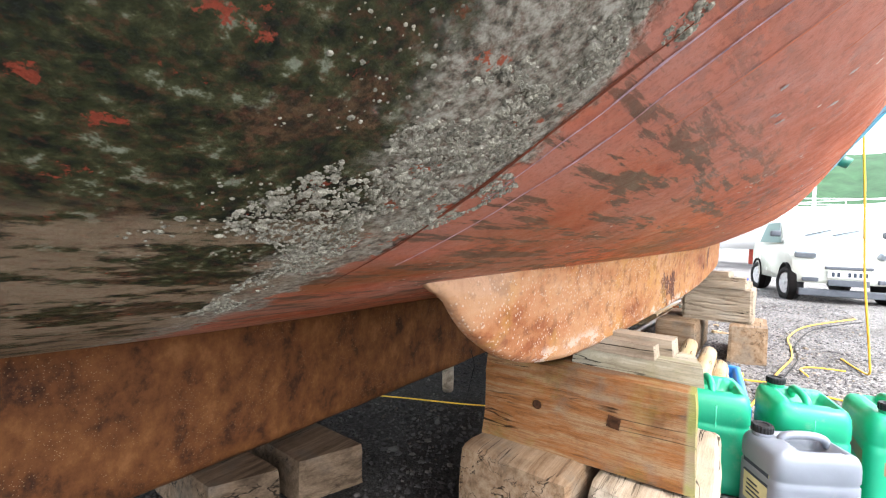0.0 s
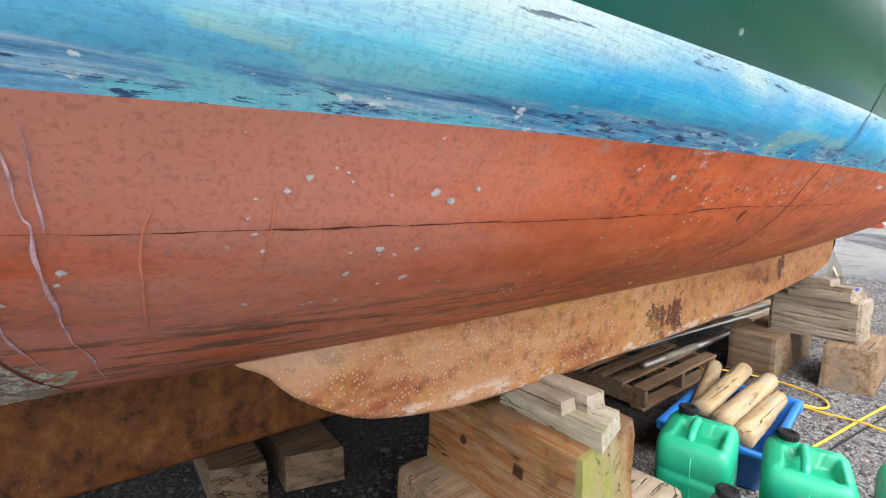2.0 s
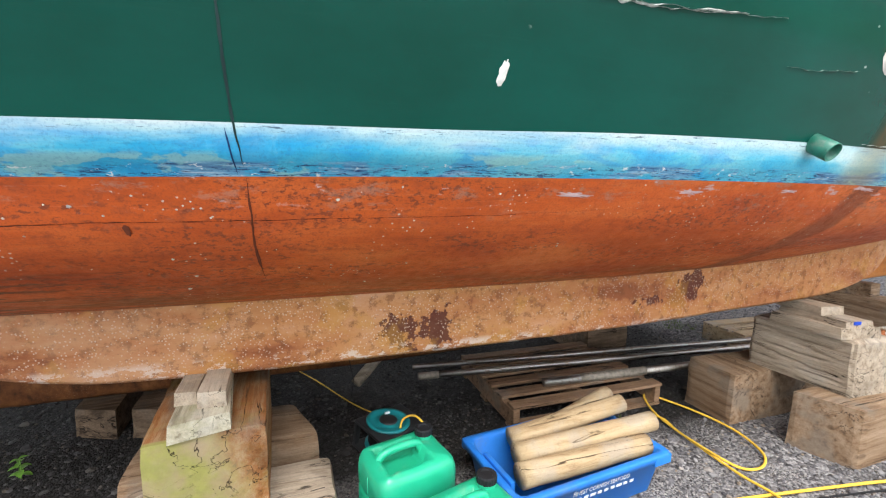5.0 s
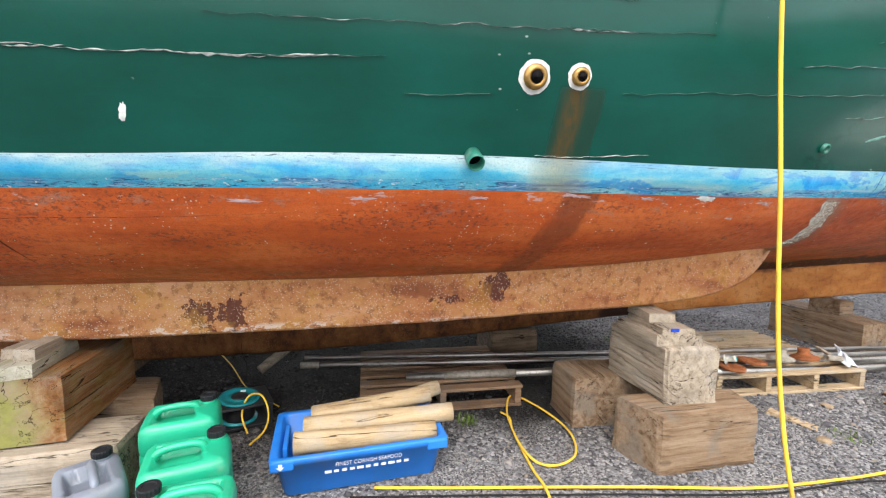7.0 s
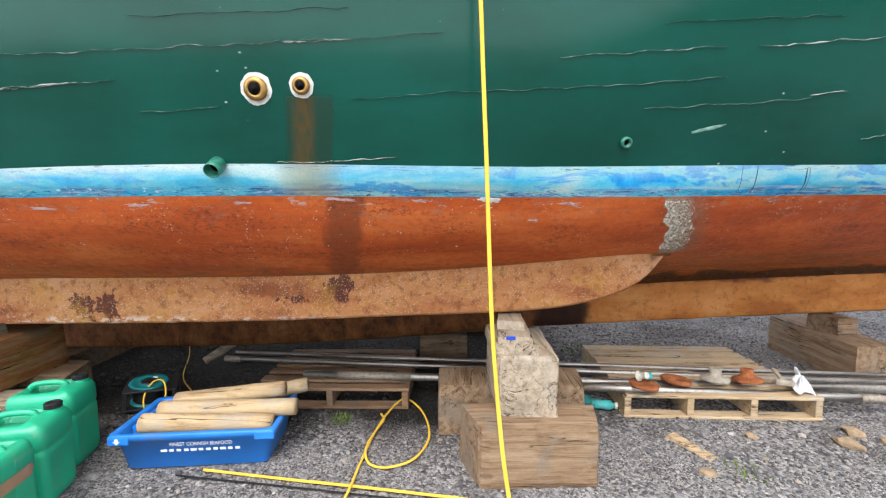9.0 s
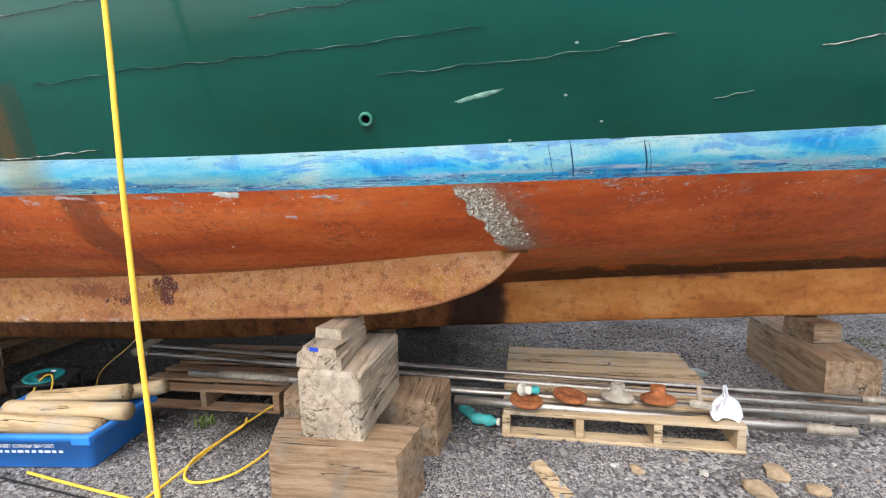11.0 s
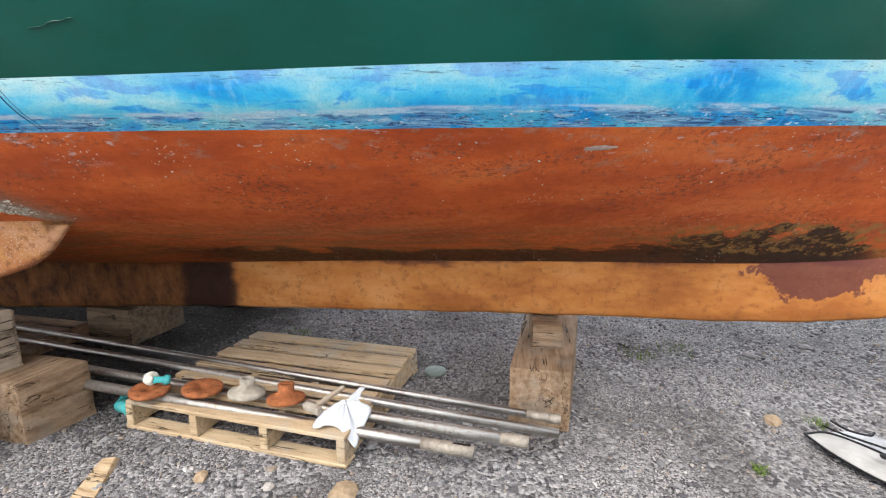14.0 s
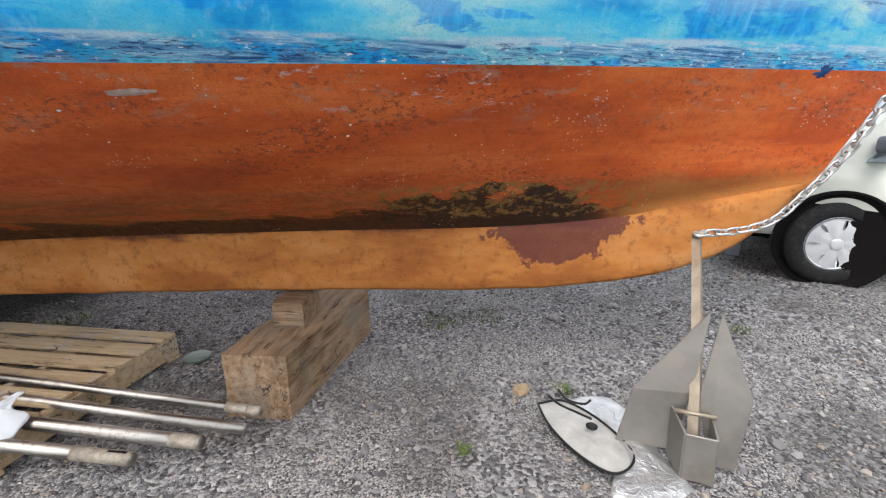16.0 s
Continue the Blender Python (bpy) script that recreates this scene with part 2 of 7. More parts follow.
    relief(nt, b, brushed, 0.12, 0.004)
    return m


def boot_paint():
    m, nt, b = base_material("flaking_blue_boot_stripe", 0.55)
    v = coords(nt)
    x, level = hull_axes(nt)
    f = calc(nt, "SUBTRACT", level, 4.0)
    ax = axes_of(nt)
    long = coords(nt, (0.55, 0.55, 2.0))
    stroke = noise_of(nt, coords(nt, (1.0, 1.0, 26.0)), 5.0, 8, 0.72)
    hang = noise_of(nt, coords(nt, (5.0, 5.0, 0.5)), 6.0, 6, 0.65)
    n1 = noise_of(nt, long, 3.0, 6, 0.6, 0.4)
    shift = calc(nt, "MULTIPLY", calc(nt, "SUBTRACT", n1, 0.5), 0.9)
    # worn coats: pale cyan over mid blue
    col = ramp_of(nt, calc(nt, "ADD", n1, calc(nt, "MULTIPLY", calc(nt, "SUBTRACT", hang, 0.5), 0.08)), (0.36, (0.006, 0.24, 0.56)), (0.44, (0.03, 0.37, 0.64)), (0.51, (0.09, 0.46, 0.65)), (0.59, (0.22, 0.54, 0.63)), (0.70, (0.47, 0.62, 0.60)))
    fresh = step_of(nt, noise_of(nt, coords(nt, (0.9, 0.9, 3.2)), 3.6, 6, 0.6, 0.5), 0.53, 0.58)
    col = mix_of(nt, calc(nt, "MULTIPLY", fresh, 0.8), col, ramp_of(nt, hang, (0.40, (0.0, 0.20, 0.58)), (0.60, (0.015, 0.33, 0.70))))
    col = mix_of(nt, calc(nt, "MULTIPLY", step_of(nt, hang, 0.56, 0.68), 0.14), col, (0.50, 0.70, 0.76))
    # the after part has bleached to cyan
    col = mix_of(nt, calc(nt, "MULTIPLY", step_of(nt, x, 4.4, 2.4), 0.45), col, ramp_of(nt, n1, (0.40, (0.05, 0.42, 0.62)), (0.60, (0.20, 0.56, 0.63))))
    # a scrubbed whitish belt low on the fore half
    belt = calc(nt, "ABSOLUTE", calc(nt, "SUBTRACT", calc(nt, "ADD", f, calc(nt, "MULTIPLY", shift, 0.35)), 0.36))
    belt = calc(nt, "MULTIPLY", calc(nt, "MULTIPLY", step_of(nt, belt, 0.13, 0.05), step_of(nt, x, 4.6, 5.6)), step_of(nt, noise_of(nt, coords(nt, (0.8, 0.8, 5.0)), 5.0, 7, 0.7), 0.42, 0.56))
    col = mix_of(nt, calc(nt, "MULTIPLY", belt, 0.8), col, (0.46, 0.57, 0.66))
    # yellow-green undercoat in a few patches
    bare = calc(nt, "MULTIPLY", step_of(nt, noise_of(nt, coords(nt, (1, 1, 2.2)), 5.5, 5, 0.55), 0.575, 0.60), step_of(nt, f, 0.75, 0.55))
    col = mix_of(nt, calc(nt, "MULTIPLY", bare, calc(nt, "ADD", 0.08, calc(nt, "MULTIPLY", step_of(nt, x, 3.5, 2.0), 0.45))), col, (0.36, 0.56, 0.46))
    # weathered slate-violet band low down, with dark strokes
    g = calc(nt, "ADD", f, calc(nt, "MULTIPLY", shift, 0.55))
    band = calc(nt, "MULTIPLY", step_of(nt, g, 0.42, 0.30), step_of(nt, noise_of(nt, coords(nt, (0.7, 0.7, 2.5)), 7.0, 8, 0.7), 0.48, 0.54))
    slate = ramp_of(nt, stroke, (0.36, (0.015, 0.04, 0.14)), (0.44, (0.08, 0.20, 0.40)), (0.53, (0.16, 0.38, 0.58)), (0.62, (0.45, 0.58, 0.66)))
    col = mix_of(nt, calc(nt, "MULTIPLY", band, 0.88), col, slate)
    scratch = calc(nt, "MULTIPLY", step_of(nt, noise_of(nt, coords(nt, (1.6, 1.6, 14)), 18.0, 7, 0.75), 0.545, 0.57), step_of(nt, calc(nt, "ADD", g, calc(nt, "MULTIPLY", calc(nt, "SUBTRACT", noise_of(nt, long, 9.0, 4, 0.6), 0.5), 0.8)), 0.30, 0.16))
    col = mix_of(nt, calc(nt, "MULTIPLY", scratch, 0.9), col, (0.018, 0.025, 0.10))
    # white ground coat along the upper edge and in flakes
    top = step_of(nt, calc(nt, "ADD", f, calc(nt, "MULTIPLY", shift, 0.9)), 0.70, 1.02)
    top = calc(nt, "MULTIPLY", top, calc(nt, "ADD", 0.25, calc(nt, "MULTIPLY", step_of(nt, x, 4.6, 2.6), 0.55)))
    col = mix_of(nt, top, col, (0.62, 0.70, 0.66))
    # dark scuffs under the upper edge
    scuff = calc(nt, "MULTIPLY", step_of(nt, noise_of(nt, coords(nt, (1.2, 1.2, 16)), 9.0, 7, 0.72), 0.585, 0.61), step_of(nt, f, 0.86, 0.95))
    col = mix_of(nt, calc(nt, "MULTIPLY", scuff, 0.85), col, (0.03, 0.06, 0.10))
    chip = calc(nt, "MULTIPLY", step_of(nt, noise_of(nt, coords(nt, (1, 1, 2.5)), 34.0, 7, 0.7), 0.62, 0.64), step_of(nt, f, 0.5, 0.25))
    col = mix_of(nt, chip, col, (0.66, 0.72, 0.72))
    wash = spot_of(nt, ax, 3.548, 1.441, 0.14, 0.3)
    col = mix_of(nt, calc(nt, "MULTIPLY", wash, 0.6), col, (0.30, 0.22, 0.07))
    grain = noise_of(nt, v, 170.0, 4, 0.7)
    col = mix_of(nt, calc(nt, "MULTIPLY", step_of(nt, grain, 0.50, 0.62), 0.25), col, (0.05, 0.14, 0.30))
    put(nt, b.inputs["Base Color"], col)
    put(nt, b.inputs["Roughness"], ramp_of(nt, stroke, (0.3, 0.40), (0.7, 0.7)))
    relief(nt, b, calc(nt, "ADD", stroke, calc(nt, "MULTIPLY", chip, 0.5)), 0.35, 0.004)
    return m


def green_gloss():
    m, nt, b = base_material("dark_green_topside_paint", 0.20)
    b.inputs["Specular IOR Level"].default_value = 0.28
    v = coords(nt)
    ax = axes_of(nt)
    n1 = noise_of(nt, coords(nt, (0.6, 0.6, 1.2)), 1.6, 5, 0.6)
    col = ramp_of(nt, n1, (0.38, (0.0015, 0.043, 0.030)), (0.62, (0.002, 0.062, 0.046)))
    fine = noise_of(nt, coords(nt, (0.4, 0.4, 9.0)), 9.0, 6, 0.7)
    col = mix_of(nt, calc(nt, "MULTIPLY", step_of(nt, fine, 0.55, 0.8), 0.06), col, (0.03, 0.13, 0.10))
    chips = calc(nt, "MULTIPLY", step_of(nt, cells_of(nt, coords(nt, (1, 1, 1.6)), 13.0), 0.10, 0.05), step_of(nt, noise_of(nt, v, 2.6, 4, 0.6), 0.57, 0.62))
    col = mix_of(nt, calc(nt, "MULTIPLY", chips, 0.7), col, (0.35, 0.42, 0.38))
    # rusty run below the outlet: a dark film with a brown middle
    sway = calc(nt, "MULTIPLY", calc(nt, "SUBTRACT", noise_of(nt, coords(nt, (9, 9, 1.0)), 3.0, 3), 0.5), 0.03)
    dx = calc(nt, "SUBTRACT", ax[0], calc(nt, "ADD", calc(nt, "ADD", 3.385, sway), calc(nt, "MULTIPLY", ax[2], 0.115)))
    run = calc(nt, "MULTIPLY", step_of(nt, calc(nt, "ABSOLUTE", dx), 0.094, 0.078), step_of(nt, ax[2], 1.73, 1.70))
    streak = noise_of(nt, coords(nt, (30, 30, 1.0)), 2.0, 4, 0.6)
    col = mix_of(nt, calc(nt, "MULTIPLY", run, 0.75), col, (0.006, 0.030, 0.017))
    core = calc(nt, "MULTIPLY", calc(nt, "MULTIPLY", step_of(nt, calc(nt, "ABSOLUTE", calc(nt, "ADD", dx, 0.022)), 0.06, 0.01), run), ramp_of(nt, streak, (0.35, 0.3), (0.6, 1.0)))
    col = mix_of(nt, calc(nt, "MULTIPLY", core, 0.85), col, (0.075, 0.042, 0.010))
    put(nt, b.inputs["Base Color"], col)
    put(nt, b.inputs["Roughness"], calc(nt, "ADD", ramp_of(nt, fine, (0.3, 0.15), (0.7, 0.21)), calc(nt, "MULTIPLY", run, 0.2)))
    relief(nt, b, noise_of(nt, coords(nt, (0.5, 0.5, 2.0)), 3.0, 3, 0.5), 0.07, 0.02)
    relief(nt, b, noise_of(nt, v, 80.0, 3, 0.6), 0.06, 0.003)
    return m


def rusty_keel(name, ochre, dark, worn):
    m, nt, b = base_material(name, 0.72)
    v = coords(nt)
    ax = axes_of(nt)
    n1 = noise_of(nt, coords(nt, (0.6, 1, 1.4)), 3.0, 7, 0.65)
    col = ramp_of(nt, n1, (0.36, dark), (0.44, (0.40, 0.16, 0.065)), (0.54, ochre), (0.66, (0.54, 0.29, 0.17)))
    n2 = noise_of(nt, v, 22.0, 8, 0.75)
    col = mix_of(nt, calc(nt, "MULTIPLY", step_of(nt, n2, 0.51, 0.60), 0.6), col, (0.17, 0.065, 0.03))
    ragged = calc(nt, "MULTIPLY", calc(nt, "SUBTRACT", noise_of(nt, v, 11.0, 7, 0.68), 0.5), 5.0)
    for x, z, rx, rz in ((2.123, 0.769, 0.21, 0.10), (3.52, 0.868, 0.09, 0.10), (3.30, 0.808, 0.12, 0.035)):
        rust = step_of(nt, calc(nt, "ADD", spot_of(nt, ax, x, z, rx, rz), ragged), 0.50, 0.62)
        rust = calc(nt, "MULTIPLY", rust, step_of(nt, spot_of(nt, ax, x, z, rx * 1.25, rz * 1.25), 0.0, 0.12))
        col = mix_of(nt, calc(nt, "MULTIPLY", rust, worn), col, (0.085, 0.026, 0.020))
    scuff = step_of(nt, noise_of(nt, coords(nt, (1, 1, 2)), 15.0, 9, 0.75), 0.585, 0.63)
    col = mix_of(nt, calc(nt, "MULTIPLY", scuff, 0.4), col, (0.11, 0.05, 0.035))
    yellow = step_of(nt, noise_of(nt, v, 6.0, 6, 0.6), 0.52, 0.62)
    col = mix_of(nt, calc(nt, "MULTIPLY", yellow, 0.35), col, (0.50, 0.26, 0.05))
    cell = cells_of(nt, v, 95.0)
    feet = calc(nt, "MULTIPLY", step_of(nt, cell, 0.30, 0.20), step_of(nt, noise_of(nt, v, 7.0, 7, 0.7), 0.41, 0.52))
    big = calc(nt, "MULTIPLY", step_of(nt, calc(nt, "ADD", cells_of(nt, v, 48.0), calc(nt, "MULTIPLY", noise_of(nt, v, 30.0, 3, 0.6), 0.25)), 0.25, 0.20), step_of(nt, noise_of(nt, v, 5.0, 5, 0.7), 0.48, 0.56))
    feet = calc(nt, "MAXIMUM", feet, big)
    col = mix_of(nt, calc(nt, "MULTIPLY", feet, 0.7), col, (0.60, 0.47, 0.38))
    foot = calc(nt, "MULTIPLY", step_of(nt, noise_of(nt, coords(nt, (1, 1, 2)), 13.0, 8, 0.72), 0.53, 0.56), step_of(nt, ax[2], 0.73, 0.70))
    col = mix_of(nt, calc(nt, "MULTIPLY", foot, 0.75), col, (0.62, 0.52, 0.46))
    chalk = calc(nt, "MULTIPLY", step_of(nt, ax[0], 1.7, 0.7), step_of(nt, n1, 0.36, 0.60))
    col = mix_of(nt, calc(nt, "MULTIPLY", chalk, 0.5), col, (0.46, 0.31, 0.22))
    put(nt, b.inputs["Base Color"], col)
    put(nt, b.inputs["Roughness"], ramp_of(nt, n2, (0.3, 0.6), (0.7, 0.85)))
    relief(nt, b, calc(nt, "ADD", calc(nt, "MULTIPLY", n2, 1.0), calc(nt, "MULTIPLY", feet, 0.5)), 0.5, 0.006)
    return m


def main_keel_paint():
    m, nt, b = base_material("ochre_primer_on_iron_keel", 0.7)
    v = coords(nt)
    ax = axes_of(nt)
    n1 = noise_of(nt, coords(nt, (0.7, 1, 1.6)), 2.6, 7, 0.62)
    col = ramp_of(nt, n1, (0.38, (0.30, 0.102, 0.026)), (0.5, (0.43, 0.165, 0.042)), (0.62, (0.51, 0.23, 0.078)))
    n2 = noise_of(nt, v, 20.0, 8, 0.75)
    # after part: rust browns, darkened for the shade under the hull
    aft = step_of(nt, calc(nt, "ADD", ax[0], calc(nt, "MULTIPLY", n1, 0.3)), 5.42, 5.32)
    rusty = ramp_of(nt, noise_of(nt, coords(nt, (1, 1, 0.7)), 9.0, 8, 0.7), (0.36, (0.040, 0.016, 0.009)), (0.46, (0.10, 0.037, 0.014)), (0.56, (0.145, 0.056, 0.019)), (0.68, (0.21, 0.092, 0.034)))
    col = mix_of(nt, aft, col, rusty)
    col = mix_of(nt, calc(nt, "MULTIPLY", step_of(nt, n2, 0.52, 0.62), 0.45), col, (0.16, 0.06, 0.022))
    # dark bare metal under the garboard
    wob = calc(nt, "MULTIPLY", calc(nt, "SUBTRACT", noise_of(nt, coords(nt, (0.5, 1, 1)), 5.0, 6, 0.6), 0.5), 0.20)
    zz = calc(nt, "ADD", ax[2], wob)
    bare = calc(nt, "MULTIPLY", step_of(nt, calc(nt, "SUBTRACT", zz, calc(nt, "MULTIPLY", step_of(nt, ax[0], 5.9, 8.6), 0.08)), 0.715, 0.75), step_of(nt, ax[0], 5.03, 5.36))
    bare = calc(nt, "MULTIPLY", bare, step_of(nt, ax[0], 8.87, 8.60))
    col = mix_of(nt, calc(nt, "MULTIPLY", bare, 0.85), col, (0.085, 0.028, 0.022))
    blot = step_of(nt, calc(nt, "ADD", spot_of(nt, ax, 8.57, 0.815, 0.33, 0.195), calc(nt, "MULTIPLY", calc(nt, "SUBTRACT", noise_of(nt, v, 9.0, 6, 0.65), 0.5), 2.0)), 0.20, 0.28)
    blot = calc(nt, "MULTIPLY", blot, step_of(nt, spot_of(nt, ax, 8.57, 0.815, 0.39, 0.23), 0.0, 0.12))
    col = mix_of(nt, calc(nt, "MULTIPLY", blot, 0.85), col, (0.105, 0.032, 0.030))
    # near-black strip painted for the shaded gap behind the bilge keel
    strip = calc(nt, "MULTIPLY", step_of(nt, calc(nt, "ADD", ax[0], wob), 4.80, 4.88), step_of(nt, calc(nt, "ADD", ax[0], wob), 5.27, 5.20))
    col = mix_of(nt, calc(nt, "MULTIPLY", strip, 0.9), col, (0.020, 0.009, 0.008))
    grit = calc(nt, "MULTIPLY", step_of(nt, cells_of(nt, v, 130.0), 0.24, 0.12), step_of(nt, noise_of(nt, v, 4.0, 7, 0.7), 0.48, 0.58))
    col = mix_of(nt, calc(nt, "MULTIPLY", grit, 0.4), col, (0.42, 0.30, 0.19))
    put(nt, b.inputs["Base Color"], col)
    relief(nt, b, calc(nt, "ADD", n2, calc(nt, "MULTIPLY", grit, 0.5)), 0.45, 0.006)
    return m


def gravel():
    m, nt, b = base_material("grey_crushed_stone", 0.9)
    v = coords(nt)
    ax = axes_of(nt)
    c1 = cells_of(nt, v, 62.0, colour=True)
    c2 = cells_of(nt, v, 140.0, colour=True)
    d1 = cells_of(nt, v, 62.0)
    d2 = cells_of(nt, v, 140.0)
    bw1 = nt.nodes.new("ShaderNodeRGBToBW")
    nt.links.new(c1, bw1.inputs[0])
    bw2 = nt.nodes.new("ShaderNodeRGBToBW")
    nt.links.new(c2, bw2.inputs[0])
    big = ramp_of(nt, bw1.outputs[0], (0.2, (0.055, 0.053, 0.056)), (0.5, (0.175, 0.17, 0.175)), (0.8, (0.34, 0.33, 0.325)))
    small = ramp_of(nt, bw2.outputs[0], (0.2, (0.045, 0.043, 0.046)), (0.5, (0.175, 0.17, 0.175)), (0.8, (0.37, 0.355, 0.34)))
    col = mix_of(nt, step_of(nt, noise_of(nt, v, 2.0, 5, 0.6), 0.4, 0.6), small, big)
    dirt = noise_of(nt, v, 1.3, 6, 0.6)
    col = mix_of(nt, calc(nt, "MULTIPLY", step_of(nt, dirt, 0.50, 0.64), 0.5), col, (0.060, 0.055, 0.052))
    # oily dark earth under the stern half, with the boat's shade painted in
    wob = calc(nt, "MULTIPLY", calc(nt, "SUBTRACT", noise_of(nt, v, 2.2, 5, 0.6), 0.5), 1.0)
    soil_and_shade = calc(nt, "MULTIPLY", step_of(nt, calc(nt, "ADD", ax[1], wob), 0.30, 0.75), step_of(nt, calc(nt, "ADD", ax[0], wob), 5.5, 4.6))
    soil_and_shade = calc(nt, "MULTIPLY", soil_and_shade, step_of(nt, ax[1], 3.6, 3.0))
    col = mix_of(nt, calc(nt, "MULTIPLY", soil_and_shade, 0.92), col, (0.010, 0.009, 0.008))
    put(nt, b.inputs["Base Color"], col)
    h = calc(nt, "ADD", calc(nt, "MULTIPLY", calc(nt, "SUBTRACT", 1.0, d1), 1.0), calc(nt, "MULTIPLY", calc(nt, "SUBTRACT", 1.0, d2), 0.5))
    relief(nt, b, h, 0.9, 0.012)
    relief(nt, b, noise_of(nt, v, 9.0, 5, 0.6), 0.3, 0.03)
    return m


def timber(name, light, mid, dark, grain_axis=0, rough=0.8, moss=0.0, contrast=1.0, mossy_end=None):
    """Sawn wood: growth bands, fine fibre, saw marks, stains, drying cracks and a few knots."""
    m, nt, b = base_material(name, rough)

    def grain(across, lengthwise):
        sc = [across, across, across]
        sc[grain_axis] = lengthwise
        return coords(nt, tuple(sc), True)
    iso = coords(nt, (1, 1, 1), True)
    bend = noise_of(nt, grain(2.0, 1.2), 3.0, 3, 0.5)
    bands = nt.nodes.new("ShaderNodeTexNoise")
    shift = nt.nodes.new("ShaderNodeVectorMath")
    shift.operation = "MULTIPLY_ADD"
    nt.links.new(bend, shift.inputs[0])
    shift.inputs[1].default_value = (0.45, 0.45, 0.45)
    nt.links.new(grain(9.0, 0.5), shift.inputs[2])
    nt.links.new(shift.outputs[0], bands.inputs["Vector"])
    bands.inputs["Scale"].default_value, bands.inputs["Detail"].default_value, bands.inputs["Roughness"].default_value = 3.0, 8, 0.7
    g1 = bands.outputs["Fac"]
    fibre = noise_of(nt, grain(120.0, 3.0), 2.0, 5, 0.7)
    col = ramp_of(nt, g1, (0.32, dark), (0.45, mid), (0.60, light))
    col = mix_of(nt, calc(nt, "MULTIPLY", step_of(nt, fibre, 0.46, 0.66), 0.45 * contrast), col, tuple(0.5 * (a + c) for a, c in zip(dark, mid)))
    col = mix_of(nt, calc(nt, "MULTIPLY", step_of(nt, fibre, 0.46, 0.30), 0.30), col, tuple(min(1.0, c * 1.25) for c in light))
    # broad stains, rain-grey and brown
    blot = noise_of(nt, iso, 3.0, 7, 0.62, 0.4)
    col = mix_of(nt, calc(nt, "MULTIPLY", step_of(nt, blot, 0.52, 0.68), 0.45 * contrast), col, tuple(c * 0.30 for c in mid))
    grey = sum(mid) / 3
    col = mix_of(nt, calc(nt, "MULTIPLY", step_of(nt, noise_of(nt, iso, 4.4, 6, 0.6), 0.50, 0.64), 0.45), col, (grey * 1.15, grey * 1.08, grey * 0.95))
    col = mix_of(nt, calc(nt, "MULTIPLY", step_of(nt, noise_of(nt, iso, 80.0, 6, 0.75), 0.52, 0.62), 0.22), col, tuple(c * 0.45 for c in mid))
    if moss:
        col = mix_of(nt, calc(nt, "MULTIPLY", step_of(nt, noise_of(nt, iso, 6.0, 6, 0.7), 0.50, 0.66), moss), col, (0.17, 0.18, 0.030))
    if mossy_end:
        ax = axes_of(nt)
        low = step_of(nt, ax[1], mossy_end + 0.012, mossy_end)
        film = calc(nt, "MULTIPLY", low, step_of(nt, noise_of(nt, iso, 4.5, 5, 0.6), 0.36, 0.58))
        col = mix_of(nt, calc(nt, "MULTIPLY", low, 0.7), col, mix_of(nt, noise_of(nt, iso, 9.0, 6, 0.7), (0.20, 0.16, 0.10), (0.38, 0.33, 0.23)))
        col = mix_of(nt, calc(nt, "MULTIPLY", film, 0.75), col, mix_of(nt, noise_of(nt, iso, 30.0, 6, 0.7), (0.10, 0.11, 0.02), (0.30, 0.32, 0.06)))
    cr = noise_of(nt, grain(9.0, 0.55), 1.0, 4, 0.6, 0.8)
    crack = calc(nt, "MULTIPLY", step_of(nt, calc(nt, "ABSOLUTE", calc(nt, "SUBTRACT", cr, 0.5)), 0.010, 0.003), step_of(nt, noise_of(nt, iso, 3.0, 3, 0.5), 0.42, 0.55))
    col = mix_of(nt, calc(nt, "MULTIPLY", crack, 0.9), col, tuple(c * 0.15 for c in dark))
    knot = step_of(nt, cells_of(nt, grain(5.0, 2.2), 1.0), 0.10, 0.05)
    col = mix_of(nt, calc(nt, "MULTIPLY", knot, 0.45), col, tuple(c * 0.6 for c in dark))
    put(nt, b.inputs["Base Color"], col)
    relief(nt, b, calc(nt, "SUBTRACT", calc(nt, "ADD", calc(nt, "MULTIPLY", g1, 0.6), calc(nt, "MULTIPLY", fibre, 0.6)), calc(nt, "MULTIPLY", crack, 1.6)), 0.6, 0.006)
    return m


def plain(name, color, rough=0.5, metal=0.0, vary=0.25, scale=8.0, bump=0.15, dirt=None):
    m, nt, b = base_material(name, rough, metal, color)
    v = coords(nt, (1, 1, 1), True)
    n1 = noise_of(nt, v, scale, 6, 0.65)
    col = ramp_of(nt, n1, (0.3, tuple(c * (1 - vary) for c in color)), (0.7, tuple(min(1, c * (1 + vary)) for c in color)))
    if dirt:
        col = mix_of(nt, calc(nt, "MULTIPLY", step_of(nt, noise_of(nt, v, scale * 0.7, 8, 0.72), 0.52, 0.7), 0.55), col, dirt)
    put(nt, b.inputs["Base Color"], col)
    put(nt, b.inputs["Roughness"], ramp_of(nt, n1, (0.3, max(0.05, rough - 0.08)), (0.7, min(1, rough + 0.1))))
    if bump:
        relief(nt, b, noise_of(nt, v, scale * 6, 5, 0.65), bump, 0.004)
    return m


